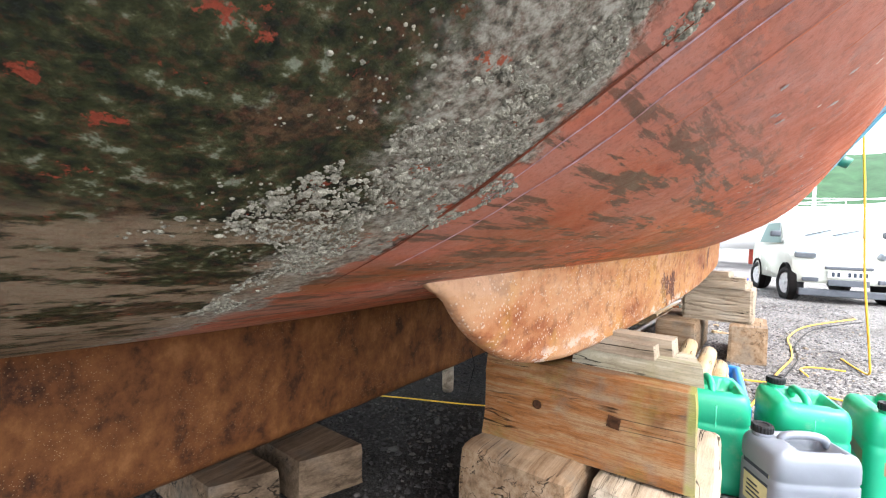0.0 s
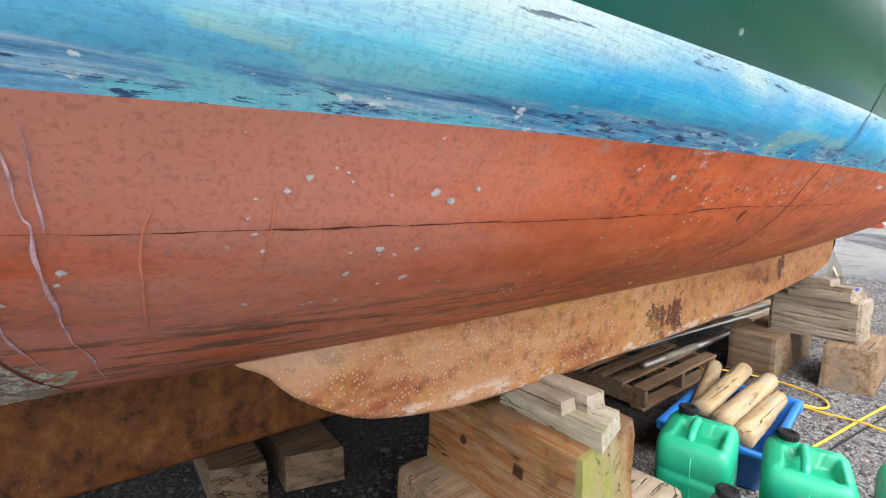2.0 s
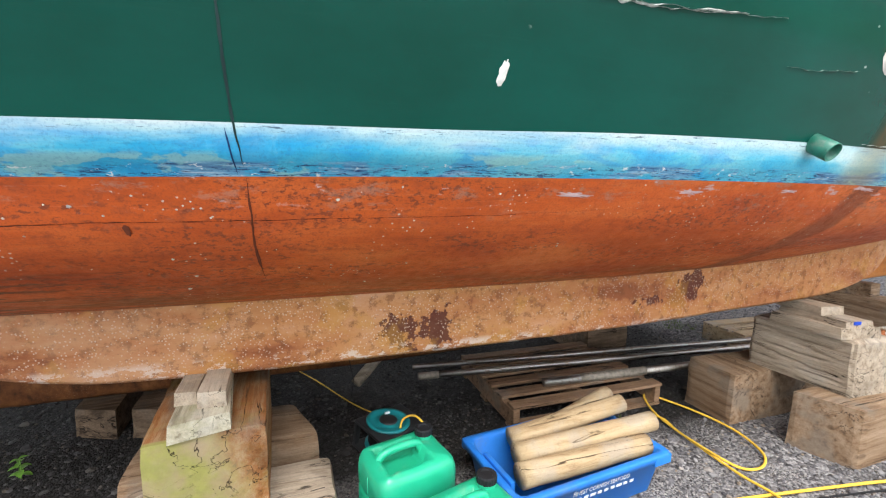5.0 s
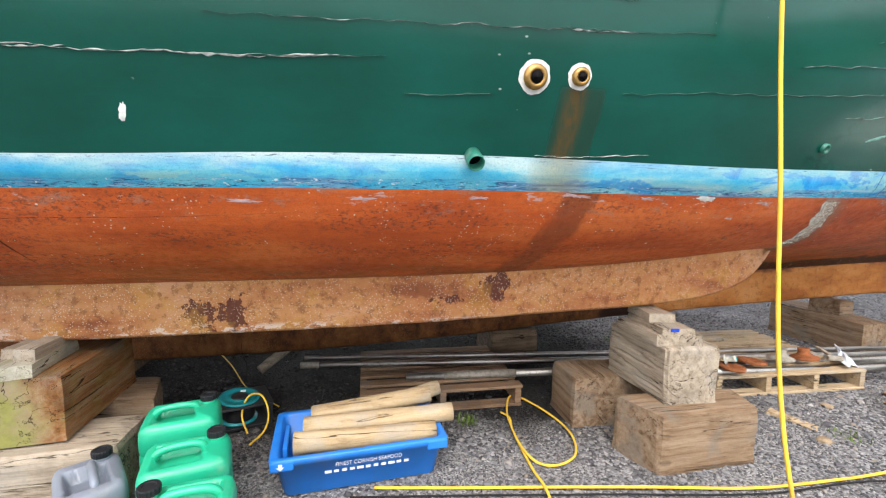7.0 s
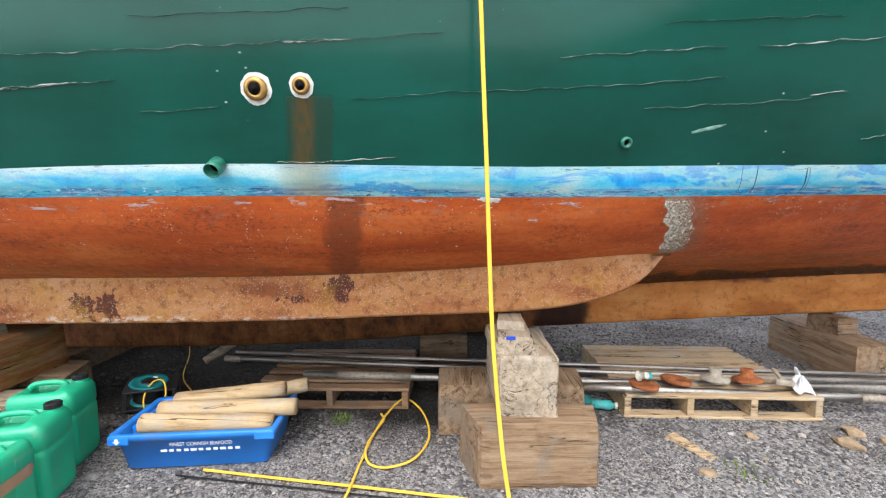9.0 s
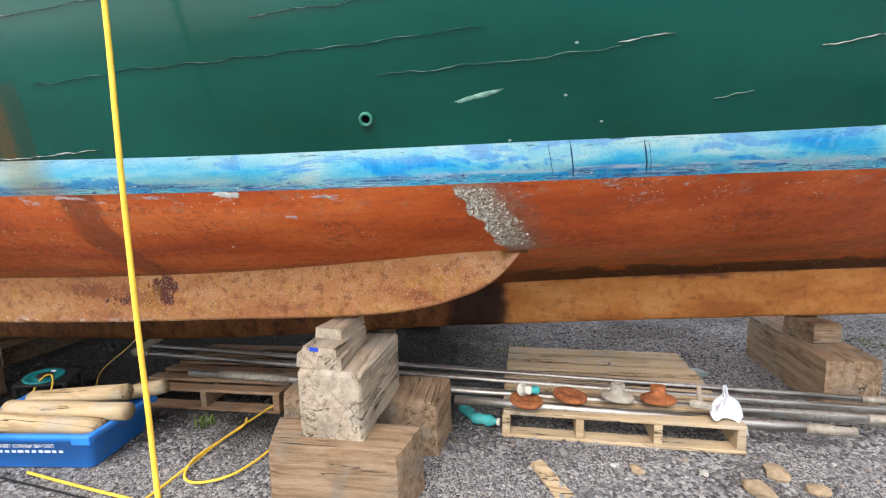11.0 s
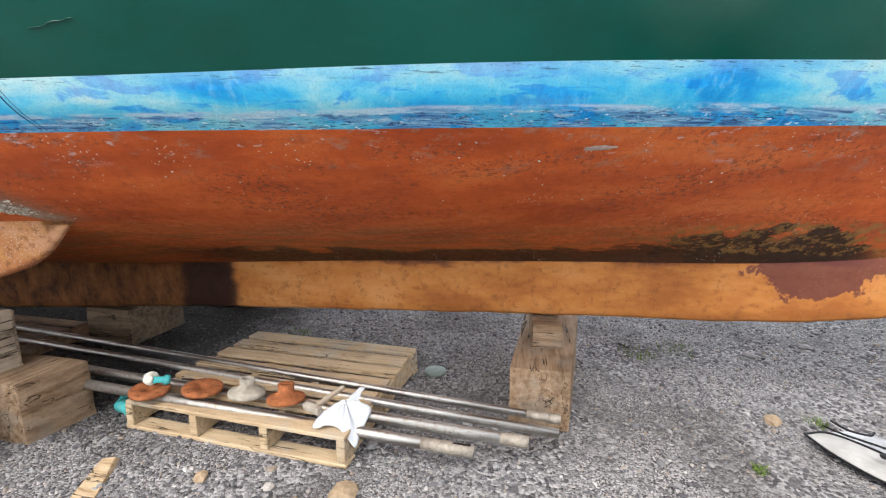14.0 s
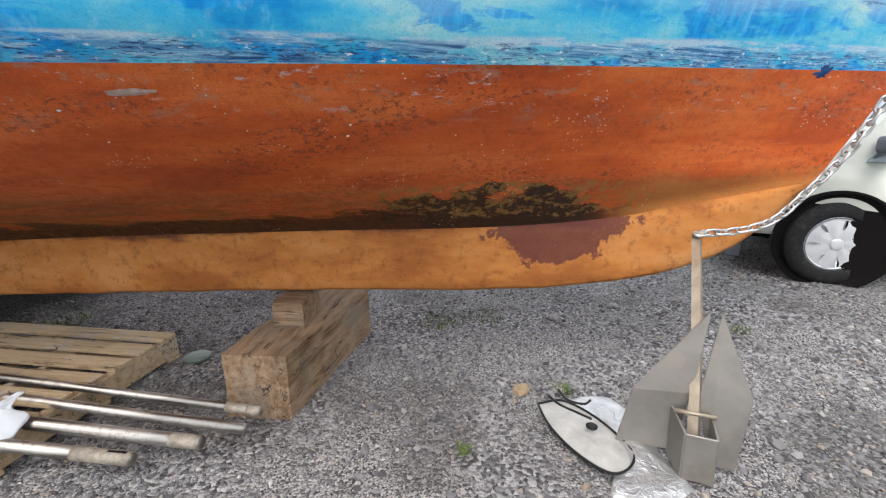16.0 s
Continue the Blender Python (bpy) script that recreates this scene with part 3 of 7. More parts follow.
M_BOTTOM, M_BOOT, M_GREEN = antifouling(), boot_paint(), green_gloss()
M_BILGE = rusty_keel("rusty_bilge_keel_paint", (0.46, 0.215, 0.085), (0.25, 0.085, 0.035), 0.9)
M_KEEL = main_keel_paint()
M_GRAVEL = gravel()
M_STONE = plain("loose_stone", (0.20, 0.19, 0.19), 0.9, 0, 0.5, 14.0, 0.4)
M_OAK = timber("weathered_oak", (0.30, 0.215, 0.145), (0.21, 0.135, 0.08), (0.085, 0.052, 0.03), 0)
M_OAKY = timber("weathered_oak_across", (0.30, 0.215, 0.145), (0.21, 0.135, 0.08), (0.085, 0.052, 0.03), 1)
M_ORANGE = timber("orange_stained_beam", (0.27, 0.17, 0.095), (0.235, 0.095, 0.030), (0.070, 0.034, 0.016), 1, moss=0.2, contrast=1.35, mossy_end=0.185)
M_GREY = timber("silvered_timber", (0.42, 0.35, 0.27), (0.31, 0.25, 0.185), (0.13, 0.098, 0.068), 0)
M_GREYY = timber("silvered_timber_across", (0.42, 0.35, 0.27), (0.31, 0.25, 0.185), (0.13, 0.098, 0.068), 1)
# wood tones darkened to carry the shade beneath the hull
M_DARKW = timber("shade_darkened_timber", (0.17, 0.12, 0.08), (0.10, 0.068, 0.043), (0.04, 0.025, 0.015), 0)
M_PALLET = timber("pallet_pine", (0.48, 0.37, 0.24), (0.40, 0.29, 0.175), (0.23, 0.155, 0.085), 0, 0.8, 0, 0.5)
M_OLDPALLET = timber("old_damp_pallet_wood", (0.27, 0.17, 0.105), (0.19, 0.115, 0.068), (0.08, 0.05, 0.03), 0, 0.8, 0, 0.7)
M_LOG = timber("peeled_pine_log", (0.48, 0.37, 0.23), (0.40, 0.29, 0.165), (0.26, 0.17, 0.09), 0, 0.75, 0, 0.35)

# ---- building helpers ----


def part(name, bm, material, parent, label="", smooth=False):
    me = bpy.data.meshes.new(name)
    bm.normal_update()
    bm.to_mesh(me)
    bm.free()
    if material:
        me.materials.append(material)
    if smooth:
        for p in me.polygons:
            p.use_smooth = True
    ob = new(name, me)
    if parent:
        ob.parent = parent
    return tagged(ob, label)


def sheet(name, verts, faces, material, parent, label="", smooth=True):
    me = bpy.data.meshes.new(name)
    me.from_pydata(verts, [], faces)
    me.update()
    me.materials.append(material)
    for p in me.polygons:
        p.use_smooth = smooth
    ob = new(name, me)
    if parent:
        ob.parent = parent
    return tagged(ob, label)


def thing(name, label, category, group="", m=None):
    ob = new(name)
    ob.empty_display_size = 0.1
    if m is not None:
        ob.matrix_world = m
    return tagged(ob, label, category, group)


def box_bm(size, at=(0, 0, 0), bevel=0.006, segments=2, bm=None, turn=None):
    """A rounded box with its base's middle at `at`."""
    own = bmesh.new()
    bmesh.ops.create_cube(own, size=1)
    for v in own.verts:
        v.co = Vector((v.co.x * size[0], v.co.y * size[1], (v.co.z + 0.5) * size[2]))
    if bevel:
        bmesh.ops.bevel(own, geom=own.edges[:], offset=bevel, segments=segments, profile=0.6, affect="EDGES")
    m = Matrix.Translation(at) @ (turn if turn is not None else Matrix())
    bmesh.ops.transform(own, matrix=m, verts=own.verts)
    if bm is None:
        return own
    me = bpy.data.meshes.new("tmp")
    own.to_mesh(me)
    own.free()
    bm.from_mesh(me)
    bpy.data.meshes.remove(me)
    return bm


def tube_verts(points, radius, sides=8, closed=False):
    """Verts and faces of a round rope through the points; radius may be a list."""
    pts = [Vector(p) for p in points]
    n = len(pts)
    verts, faces = [], []
    up = Vector((0.13, 0.21, 0.97))
    for i, p in enumerate(pts):
        a, b = pts[max(0, i - 1)], pts[min(n - 1, i + 1)]
        if closed:
            a, b = pts[i - 1], pts[(i + 1) % n]
        d = (b - a).normalized()
        side = d.cross(up)
        if side.length < 1e-3:
            side = d.cross(Vector((1, 0, 0)))
        side.normalize()
        top = side.cross(d)
        up = top
        r = radius[i] if isinstance(radius, (list, tuple)) else radius
        for k in range(sides):
            t = 2 * math.pi * k / sides
            verts.append(p + side * (r * math.cos(t)) + top * (r * math.sin(t)))
    for i in range(n if closed else n - 1):
        j = (i + 1) % n
        for k in range(sides):
            k2 = (k + 1) % sides
            faces.append((i * sides + k, i * sides + k2, j * sides + k2, j * sides + k))
    if not closed:
        faces.append(tuple(range(sides))[::-1])
        faces.append(tuple((n - 1) * sides + k for k in range(sides)))
    return verts, faces


def spline(points, steps=8):
    """Catmull-Rom through the points."""
    p = [Vector(q) for q in points]
    p = [p[0] * 2 - p[1]] + p + [p[-1] * 2 - p[-2]]
    out = []
    for i in range(1, len(p) - 2):
        for s in range(steps):
            t = s / steps
            a, b, c, d = p[i - 1], p[i], p[i + 1], p[i + 2]
            out.append(0.5 * ((2 * b) + (c - a) * t + (2 * a - 5 * b + 4 * c - d) * t * t + (3 * b - a - 3 * c + d) * t ** 3))
    out.append(p[-2].copy())
    return out


def lathe(profile, sides=32, bm=None, m=None):
    """Turns (radius, height) pairs round z."""
    bm = bm or bmesh.new()
    rings = []
    for r, z in profile:
        ring = []
        for k in range(sides):
            a = 2 * math.pi * k / sides
            v = Vector((r * math.cos(a), r * math.sin(a), z))
            ring.append(bm.verts.new(m @ v if m is not None else v))
        rings.append(ring)
    for a, b in zip(rings, rings[1:]):
        for k in range(sides):
            k2 = (k + 1) % sides
            bm.faces.new((a[k], a[k2], b[k2], b[k]))
    bm.faces.new(rings[0][::-1])
    bm.faces.new(rings[-1])
    return bm


KNOTS = {}


def curve(knots, x):
    """Smooth value at x through (x, value) knots."""
    key = id(knots)
    if key not in KNOTS or KNOTS[key][0] is not knots:
        sl = [(b[1] - a[1]) / (b[0] - a[0]) for a, b in zip(knots, knots[1:])]
        KNOTS[key] = (knots, [sl[0]] + [(a + b) / 2 for a, b in zip(sl, sl[1:])] + [sl[-1]])
    tg = KNOTS[key][1]
    i = 0
    while i < len(knots) - 2 and x > knots[i + 1][0]:
        i += 1
    (x0, y0), (x1, y1) = knots[i], knots[i + 1]
    h = x1 - x0
    t = min(1.0, max(0.0, (x - x0) / h))
    return (2 * t ** 3 - 3 * t * t + 1) * y0 + (t ** 3 - 2 * t * t + t) * h * tg[i] + (3 * t * t - 2 * t ** 3) * y1 + (t ** 3 - t * t) * h * tg[i + 1]


# ---- ground: one gravel sheet to the horizon ----


def ground_z(x, y):
    z = 0.012 * noise.noise((x * 1.1, y * 1.1, 0.3)) + 0.006 * noise.noise((x * 4, y * 4, 5.1))
    far = max(0.0, math.hypot(x - 4, y - 1) - 5.5)
    # the yard lifts a little beyond the bow
    u, v = min(1.0, max(0.0, (x - 9.0) / 1.4)), min(1.0, max(0.0, (y - 1.2) / 1.3))
    z += 0.17 * u * u * (3 - 2 * u) * v * v * (3 - 2 * v)
    return z - 0.015 + 0.02 * min(1, far / 20) * noise.noise((x * 0.1, y * 0.1, 2))


def axis_steps(lo, hi, fine):
    a = list(np.arange(lo, hi + 1e-6, fine))
    grow = fine
    left, right = lo, hi
    pre, post = [], []
    while right < 900:
        grow *= 1.25
        left, right = left - grow, right + grow
        pre.append(left)
        post.append(right)
    return pre[::-1] + a + post


gx, gy = axis_steps(-1.5, 12.6, 0.09), axis_steps(-2.0, 5.0, 0.09)
gverts = [(x, y, ground_z(x, y)) for y in gy for x in gx]
nx = len(gx)
gfaces = [(j * nx + i, j * nx + i + 1, (j + 1) * nx + i + 1, (j + 1) * nx + i) for j in range(len(gy) - 1) for i in range(nx - 1)]
tagged(sheet("ground", gverts, gfaces, M_GRAVEL, None), "grey crushed-stone boatyard ground with dark oily earth and painted boat shade", "ground", kind="structure")

# ---- the boat: hull lines by station, half breadth and height ----


def mid_y(x):
    """The boat's centre line on the ground."""
    return 1.675 - 0.022 * x


LINES = [
    # keel root, floor, keel-side bilge, turn, waterline, stripe top, topside, sheer: (x, half breadth), then (x, height)
    ([(-1.3, 0.09), (-0.06, 0.094), (1.964, 0.109), (4.014, 0.122), (5.027, 0.125), (6.314, 0.121), (7.402, 0.109), (8.383, 0.09), (8.983, 0.064), (9.61, 0.02)], [(-1.3, 0.7), (-0.06, 0.66), (1.964, 0.619), (4.014, 0.615), (5.027, 0.666), (6.314, 0.735), (7.402, 0.775), (8.383, 0.809), (8.983, 0.864), (9.61, 0.972)]),
    ([(-1.3, 0.5), (-0.038, 0.724), (1.989, 0.646), (3.405, 0.638), (4.718, 0.594), (5.726, 0.366), (6.732, 0.266), (7.612, 0.19), (8.383, 0.155), (9.05, 0.075), (9.655, 0.02)], [(-1.3, 0.881), (-0.038, 0.8), (1.989, 0.761), (3.405, 0.747), (4.718, 0.794), (5.726, 0.832), (6.732, 0.845), (7.612, 0.858), (8.383, 0.882), (9.05, 0.934), (9.655, 1.037)]),
    ([(-1.3, 0.9), (-0.016, 1.222), (0.595, 1.278), (2.013, 1.255), (3.402, 1.252), (4.412, 1.243), (5.224, 1.143), (5.898, 0.933), (6.686, 0.695), (7.581, 0.467), (8.367, 0.293), (9.045, 0.153), (9.70, 0.02)], [(-1.3, 1.016), (-0.016, 0.963), (0.595, 0.954), (2.013, 0.93), (3.402, 0.937), (4.412, 0.993), (5.224, 1.035), (5.898, 1.018), (6.686, 1.0), (7.581, 1.001), (8.367, 1.007), (9.045, 1.03), (9.70, 1.116)]),
    ([(-1.3, 1.2), (0.001, 1.569), (0.614, 1.665), (2.03, 1.663), (3.399, 1.664), (4.611, 1.591), (5.42, 1.357), (6.199, 1.168), (6.984, 0.954), (7.547, 0.766), (8.342, 0.469), (9.034, 0.225), (9.77, 0.02)], [(-1.3, 1.132), (0.001, 1.15), (0.614, 1.155), (2.03, 1.142), (3.399, 1.154), (4.611, 1.17), (5.42, 1.16), (6.199, 1.164), (6.984, 1.162), (7.547, 1.168), (8.342, 1.173), (9.034, 1.18), (9.77, 1.239)]),
    ([(-1.3, 1.35), (0.01, 1.733), (0.449, 1.777), (1.334, 1.824), (2.04, 1.837), (3.195, 1.841), (4.407, 1.784), (4.81, 1.723), (5.445, 1.561), (6.169, 1.426), (6.615, 1.331), (6.95, 1.245), (7.288, 1.139), (8.313, 0.714), (9.015, 0.38), (9.885, 0.02)], [(-1.3, 1.265), (0.01, 1.295), (0.449, 1.313), (1.334, 1.336), (2.04, 1.351), (3.195, 1.359), (4.407, 1.35), (4.81, 1.352), (5.445, 1.359), (6.169, 1.367), (6.615, 1.37), (6.95, 1.376), (7.288, 1.381), (8.313, 1.409), (9.015, 1.428), (9.885, 1.442)]),
    ([(-1.3, 1.42), (0.016, 1.806), (0.627, 1.862), (1.441, 1.897), (2.015, 1.904), (2.502, 1.905), (3.194, 1.906), (4.406, 1.854), (5.395, 1.657), (6.155, 1.529), (6.935, 1.36), (7.498, 1.172), (8.299, 0.826), (8.838, 0.559), (10.02, 0.02)], [(-1.3, 1.382), (0.016, 1.404), (0.627, 1.414), (1.441, 1.439), (2.015, 1.453), (2.502, 1.471), (3.194, 1.48), (4.406, 1.468), (5.395, 1.489), (6.155, 1.502), (6.935, 1.527), (7.498, 1.551), (8.299, 1.593), (8.838, 1.632), (10.02, 1.68)]),
    ([(-1.3, 1.6), (0.033, 1.976), (2.056, 2.026), (3.393, 2.018), (3.999, 1.997), (4.707, 1.943), (5.578, 1.809), (6.566, 1.66), (7.46, 1.422), (8.261, 1.102), (9.104, 0.675), (10.36, 0.02)], [(-1.3, 1.946), (0.033, 1.925), (2.056, 1.896), (3.393, 1.92), (3.999, 1.93), (4.707, 1.942), (5.578, 1.987), (6.566, 2.04), (7.46, 2.088), (8.261, 2.163), (9.104, 2.245), (10.36, 2.318)]),
    ([(-1.3, 1.66), (0.052, 2.048), (2.072, 2.106), (3.389, 2.09), (3.995, 2.071), (4.702, 2.025), (5.546, 1.974), (6.523, 1.878), (7.411, 1.697), (8.215, 1.395), (9.081, 0.972), (10.811, 0.02)], [(-1.3, 2.725), (0.052, 2.68), (2.072, 2.609), (3.389, 2.622), (3.995, 2.638), (4.702, 2.665), (5.546, 2.783), (6.523, 2.884), (7.411, 2.974), (8.215, 3.156), (9.081, 3.363), (10.811, 3.553)]),
]


def hull_row(v, n=150):
    """Points of the port side along a line at the level v (0 keel root .. 7 sheer)."""
    out = []
    for i in range(n + 1):
        u = i / n
        q = []
        for hb, zz in LINES:
            end = zz[-1][0]
            x = -1.3 + u * (end + 1.3)
            q.append(Vector((x, curve(hb, x), curve(zz, x))))
        j = min(int(v), 6)
        t = v - j
        a, b, c, d = q[max(0, j - 1)], q[j], q[j + 1], q[min(7, j + 2)]
        if j == 0:
            a = b * 2 - c
        if j == 6:
            d = c * 2 - b
        out.append(0.5 * ((2 * b) + (c - a) * t + (2 * a - 5 * b + 4 * c - d) * t * t + (3 * b - a - 3 * c + d) * t ** 3))
    return out


STEP = 0.02
TABLE = []


def ribs(x):
    """Half breadth and height of all the lines at the station x."""
    if not TABLE:
        for k in range(int(12.3 / STEP) + 2):
            xx = -1.3 + k * STEP
            TABLE.append([(curve(hb, xx), curve(zz, xx)) for hb, zz in LINES])
    s = min(max((x + 1.3) / STEP, 0.0), len(TABLE) - 1.001)
    k = int(s)
    t = s - k
    return [(a[0] + (b[0] - a[0]) * t, a[1] + (b[1] - a[1]) * t) for a, b in zip(TABLE[k], TABLE[k + 1])]


def along(q, v):
    """Half breadth and height at the level v of one station."""
    j = min(max(int(v), 0), 6)
    t = v - j
    b, c = q[j], q[j + 1]
    a = q[j - 1] if j > 0 else (2 * b[0] - c[0], 2 * b[1] - c[1])
    d = q[j + 2] if j < 6 else (2 * c[0] - b[0], 2 * c[1] - b[1])
    return tuple(0.5 * (2 * b[n] + (c[n] - a[n]) * t + (2 * a[n] - 5 * b[n] + 4 * c[n] - d[n]) * t * t + (3 * b[n] - a[n] - 3 * c[n] + d[n]) * t ** 3) for n in (0, 1))


def hull_at(x, v):
    """The hull side and its outward normal at the station x and the level v."""
    q = ribs(x)
    hb, z = along(q, v)
    hb1, z1 = along(ribs(x + 0.02), v)
    hb2, z2 = along(q, v + 0.02)
    o = Vector((x, mid_y(x) - hb, z))
    nrm = (Vector((x + 0.02, mid_y(x + 0.02) - hb1, z1)) - o).cross(Vector((x, mid_y(x) - hb2, z2)) - o).normalized()
    return o, (nrm if nrm.y < 0 else -nrm)


def level_at(x, z):
    """The level v at which the hull side stands at the height z."""
    q = ribs(x)
    lo, hi = 0.0, 7.0
    for _ in range(20):
        mid = (lo + hi) / 2
        if along(q, mid)[1] < z:
            lo = mid
        else:
            hi = mid
    return (lo + hi) / 2


def hull_band(name, levels, material, parent, label):
    verts, faces = [], []
    for side in (1, -1):
        rows = [hull_row(v) for v in levels]
        base = len(verts)
        n = len(rows[0])
        for r in rows:
            verts += [(p.x, mid_y(p.x) - side * p.y, p.z) for p in r]
        for j in range(len(rows) - 1):
            for i in range(n - 1):
                f = (base + j * n + i, base + j * n + i + 1, base + (j + 1) * n + i + 1, base + (j + 1) * n + i)
                faces.append(f if side == 1 else f[::-1])
    ob = sheet(name, verts, faces, material, parent, label)
    n = len(rows[0])
    uv = ob.data.uv_layers.new(name="station_level")
    for loop in ob.data.loops:
        k = loop.vertex_index
        uv.data[loop.index].uv = (verts[k][0], levels[(k // n) % len(levels)])
    return ob


boat = thing("sailing_yacht", "old green sailing yacht with rust-red bottom propped on timber blocks", "boat")
hull_band("bottom", [k / 4 for k in range(17)], M_BOTTOM, boat, "rust-red antifouled bottom with barnacles and weed")
hull_band("boot_stripe", [4.0, 4.25, 4.5, 4.75, 5.0], M_BOOT, boat, "flaking light-blue boot stripe")
hull_band("topside", [5 + k / 5 for k in range(11)], M_GREEN, boat, "glossy dark green topside planking")
top = hull_row(7.0)
dv = [(p.x, mid_y(p.x) - p.y, p.z) for p in top] + [(p.x, mid_y(p.x) + p.y, p.z) for p in top]
n0 = len(top)
sheet("deck", dv, [(i, i + 1, n0 + i + 1, n0 + i) for i in range(n0 - 1)], M_GREEN, boat, "")
tr = [hull_row(k / 2)[0] for k in range(15)]
tv = [(p.x, mid_y(p.x) - p.y, p.z) for p in tr] + [(p.x, mid_y(p.x) + p.y, p.z) for p in tr]
sheet("transom", tv, [(i, i + 1, 15 + i + 1, 15 + i) for i in range(14)], M_GREEN, boat, "")


def main_keel():
    root = LINES[0][1]
    foot = [(-1.3, 0.15), (0.436, 0.143), (1.55, 0.156), (2.494, 0.175), (3.6, 0.24), (4.77, 0.335), (5.5, 0.376), (6.323, 0.417), (7.41, 0.464), (8.554, 0.51), (9.042, 0.586), (9.262, 0.667), (9.408, 0.757), (9.51, 0.865), (9.59, 0.95), (9.61, 0.968)]
    rows = []
    n = 130
    for i in range(n + 1):
        x = -1.3 + i / n * (9.61 + 1.3)
        zt, zb = curve(root, x) + 0.03, curve(foot, x)
        zb = min(zb, zt - 0.01)
        w = curve(LINES[0][0], x) + 0.004
        zb += 0.006 * noise.noise((x * 5, 0, 0))
        prof = [(w, zt), (w * 0.98, zt * 0.75 + zb * 0.25), (w * 0.95, zt * 0.5 + zb * 0.5), (w * 0.92, zt * 0.2 + zb * 0.8), (w * 0.86, zb + 0.02), (w * 0.7, zb)]
        rows.append([(x, mid_y(x) - a, b) for a, b in prof] + [(x, mid_y(x) + a, b) for a, b in prof[::-1]])
    k = len(rows[0])
    verts = [p for r in rows for p in r]
    faces = [(i * k + j, (i + 1) * k + j, (i + 1) * k + (j + 1) % k, i * k + (j + 1) % k) for i in range(n) for j in range(k)]
    faces += [tuple(range(k)), tuple(n * k + j for j in range(k))[::-1]]
    sheet("main_keel", verts, faces, M_KEEL, boat, "long iron keel in ochre primer and rust, after part darkened for shade")


def bilge_keel(side):
    outline = [(0.45, 0.945), (0.48, 0.905), (0.54, 0.868), (0.58, 0.822), (0.66, 0.762), (0.75, 0.715), (0.86, 0.686), (1.03, 0.662), (1.25, 0.655), (1.55, 0.657), (2.1, 0.669), (2.7, 0.681), (3.3, 0.698), (3.9, 0.72), (4.3, 0.732), (4.62, 0.753), (4.8, 0.775), (4.98, 0.82), (5.12, 0.87), (5.22, 0.94), (5.29, 1.02), (5.335, 1.08), (5.35, 1.13)]
    n = 90
    rows = []
    for i in range(n + 1):
        x = 0.45 + (5.35 - 0.45) * (0.5 - 0.5 * math.cos(math.pi * i / n))
        zb = curve(outline, x) + 0.004 * noise.noise((x * 7, 1, 0))
        lv = 2.0
        root = hull_at(x, lv)[0].z
        zt = max(root + 0.08, zb + 0.01)
        y0 = mid_y(x) - curve([(0.45, 1.13), (0.72, 1.148), (1.0, 1.158), (1.6, 1.192), (2.3, 1.222), (3.2, 1.237), (4.13, 1.223), (4.897, 1.201), (5.35, 1.15)], x)
        w = 0.038 * min(1.0, 0.35 + 2.2 * min(x - 0.45, 5.35 - x))
        prof = [(-w * 1.9, zt), (-w * 1.15, zt - 0.075), (-w, zt * 0.6 + zb * 0.4), (-w * 0.9, zb + 0.018), (-w * 0.5, zb), (w * 0.5, zb), (w * 0.9, zb + 0.018), (w, zt * 0.6 + zb * 0.4), (w * 1.9, zt)]
        rows.append([(x, (y0 + a) if side == 1 else (2 * mid_y(x) - y0 - a), b) for a, b in prof])
    k = len(rows[0])
    verts = [p for r in rows for p in r]
    faces = [(i * k + j, (i + 1) * k + j, (i + 1) * k + (j + 1) % k, i * k + (j + 1) % k) for i in range(n) for j in range(k)]
    faces += [tuple(range(k)), tuple(n * k + j for j in range(k))[::-1]]
    if side == -1:
        faces = [f[::-1] for f in faces]
    sheet("bilge_keel", verts, faces, M_BILGE, boat, "ochre bilge keel spotted with barnacles and rust")


main_keel()
bilge_keel(1)
bilge_keel(-1)

# ---- fittings and wear on the hull side ----
M_CHIP = plain("bare_flaked_paint", (0.62, 0.63, 0.60), 0.75, 0, 0.2, 40.0, 0.4)
M_BARN = plain("grey_barnacles", (0.52, 0.49, 0.42), 0.85, 0, 0.7, 90.0, 0.5, (0.14, 0.13, 0.08))
M_BRONZE = plain("bronze_seacock", (0.42, 0.25, 0.08), 0.42, 0.8, 0.3, 30.0, 0.1, (0.20, 0.08, 0.03))
M_FILLER = plain("white_bedding_compound", (0.58, 0.58, 0.55), 0.8, 0, 0.2, 30.0, 0.4)
M_GREENPIPE = plain("green_painted_spigot", (0.02, 0.16, 0.11), 0.4, 0, 0.3, 25.0, 0.1, (0.2, 0.2, 0.18))
M_BLACK = plain("black_rubber", (0.015, 0.015, 0.016), 0.6, 0, 0.3, 20.0, 0.1)
# near-black colour standing for the shade inside bores, holes and wheel arches
M_HOLE_SHADE = plain("painted_hole_shade", (0.006, 0.005, 0.005), 0.9, 0, 0.2, 10.0, 0.0)
M_LILAC = plain("pale_lilac_paint_drips", (0.40, 0.27, 0.31), 0.6, 0, 0.5, 60.0, 0.3, (0.38, 0.15, 0.11))
M_FAINT = plain("faint_lilac_stain", (0.43, 0.145, 0.085), 0.6, 0, 0.3, 30.0, 0.2)
M_SCAR = plain("grey_barnacle_scar", (0.36, 0.34, 0.33), 0.8, 0, 0.4, 80.0, 0.4, (0.40, 0.24, 0.18))
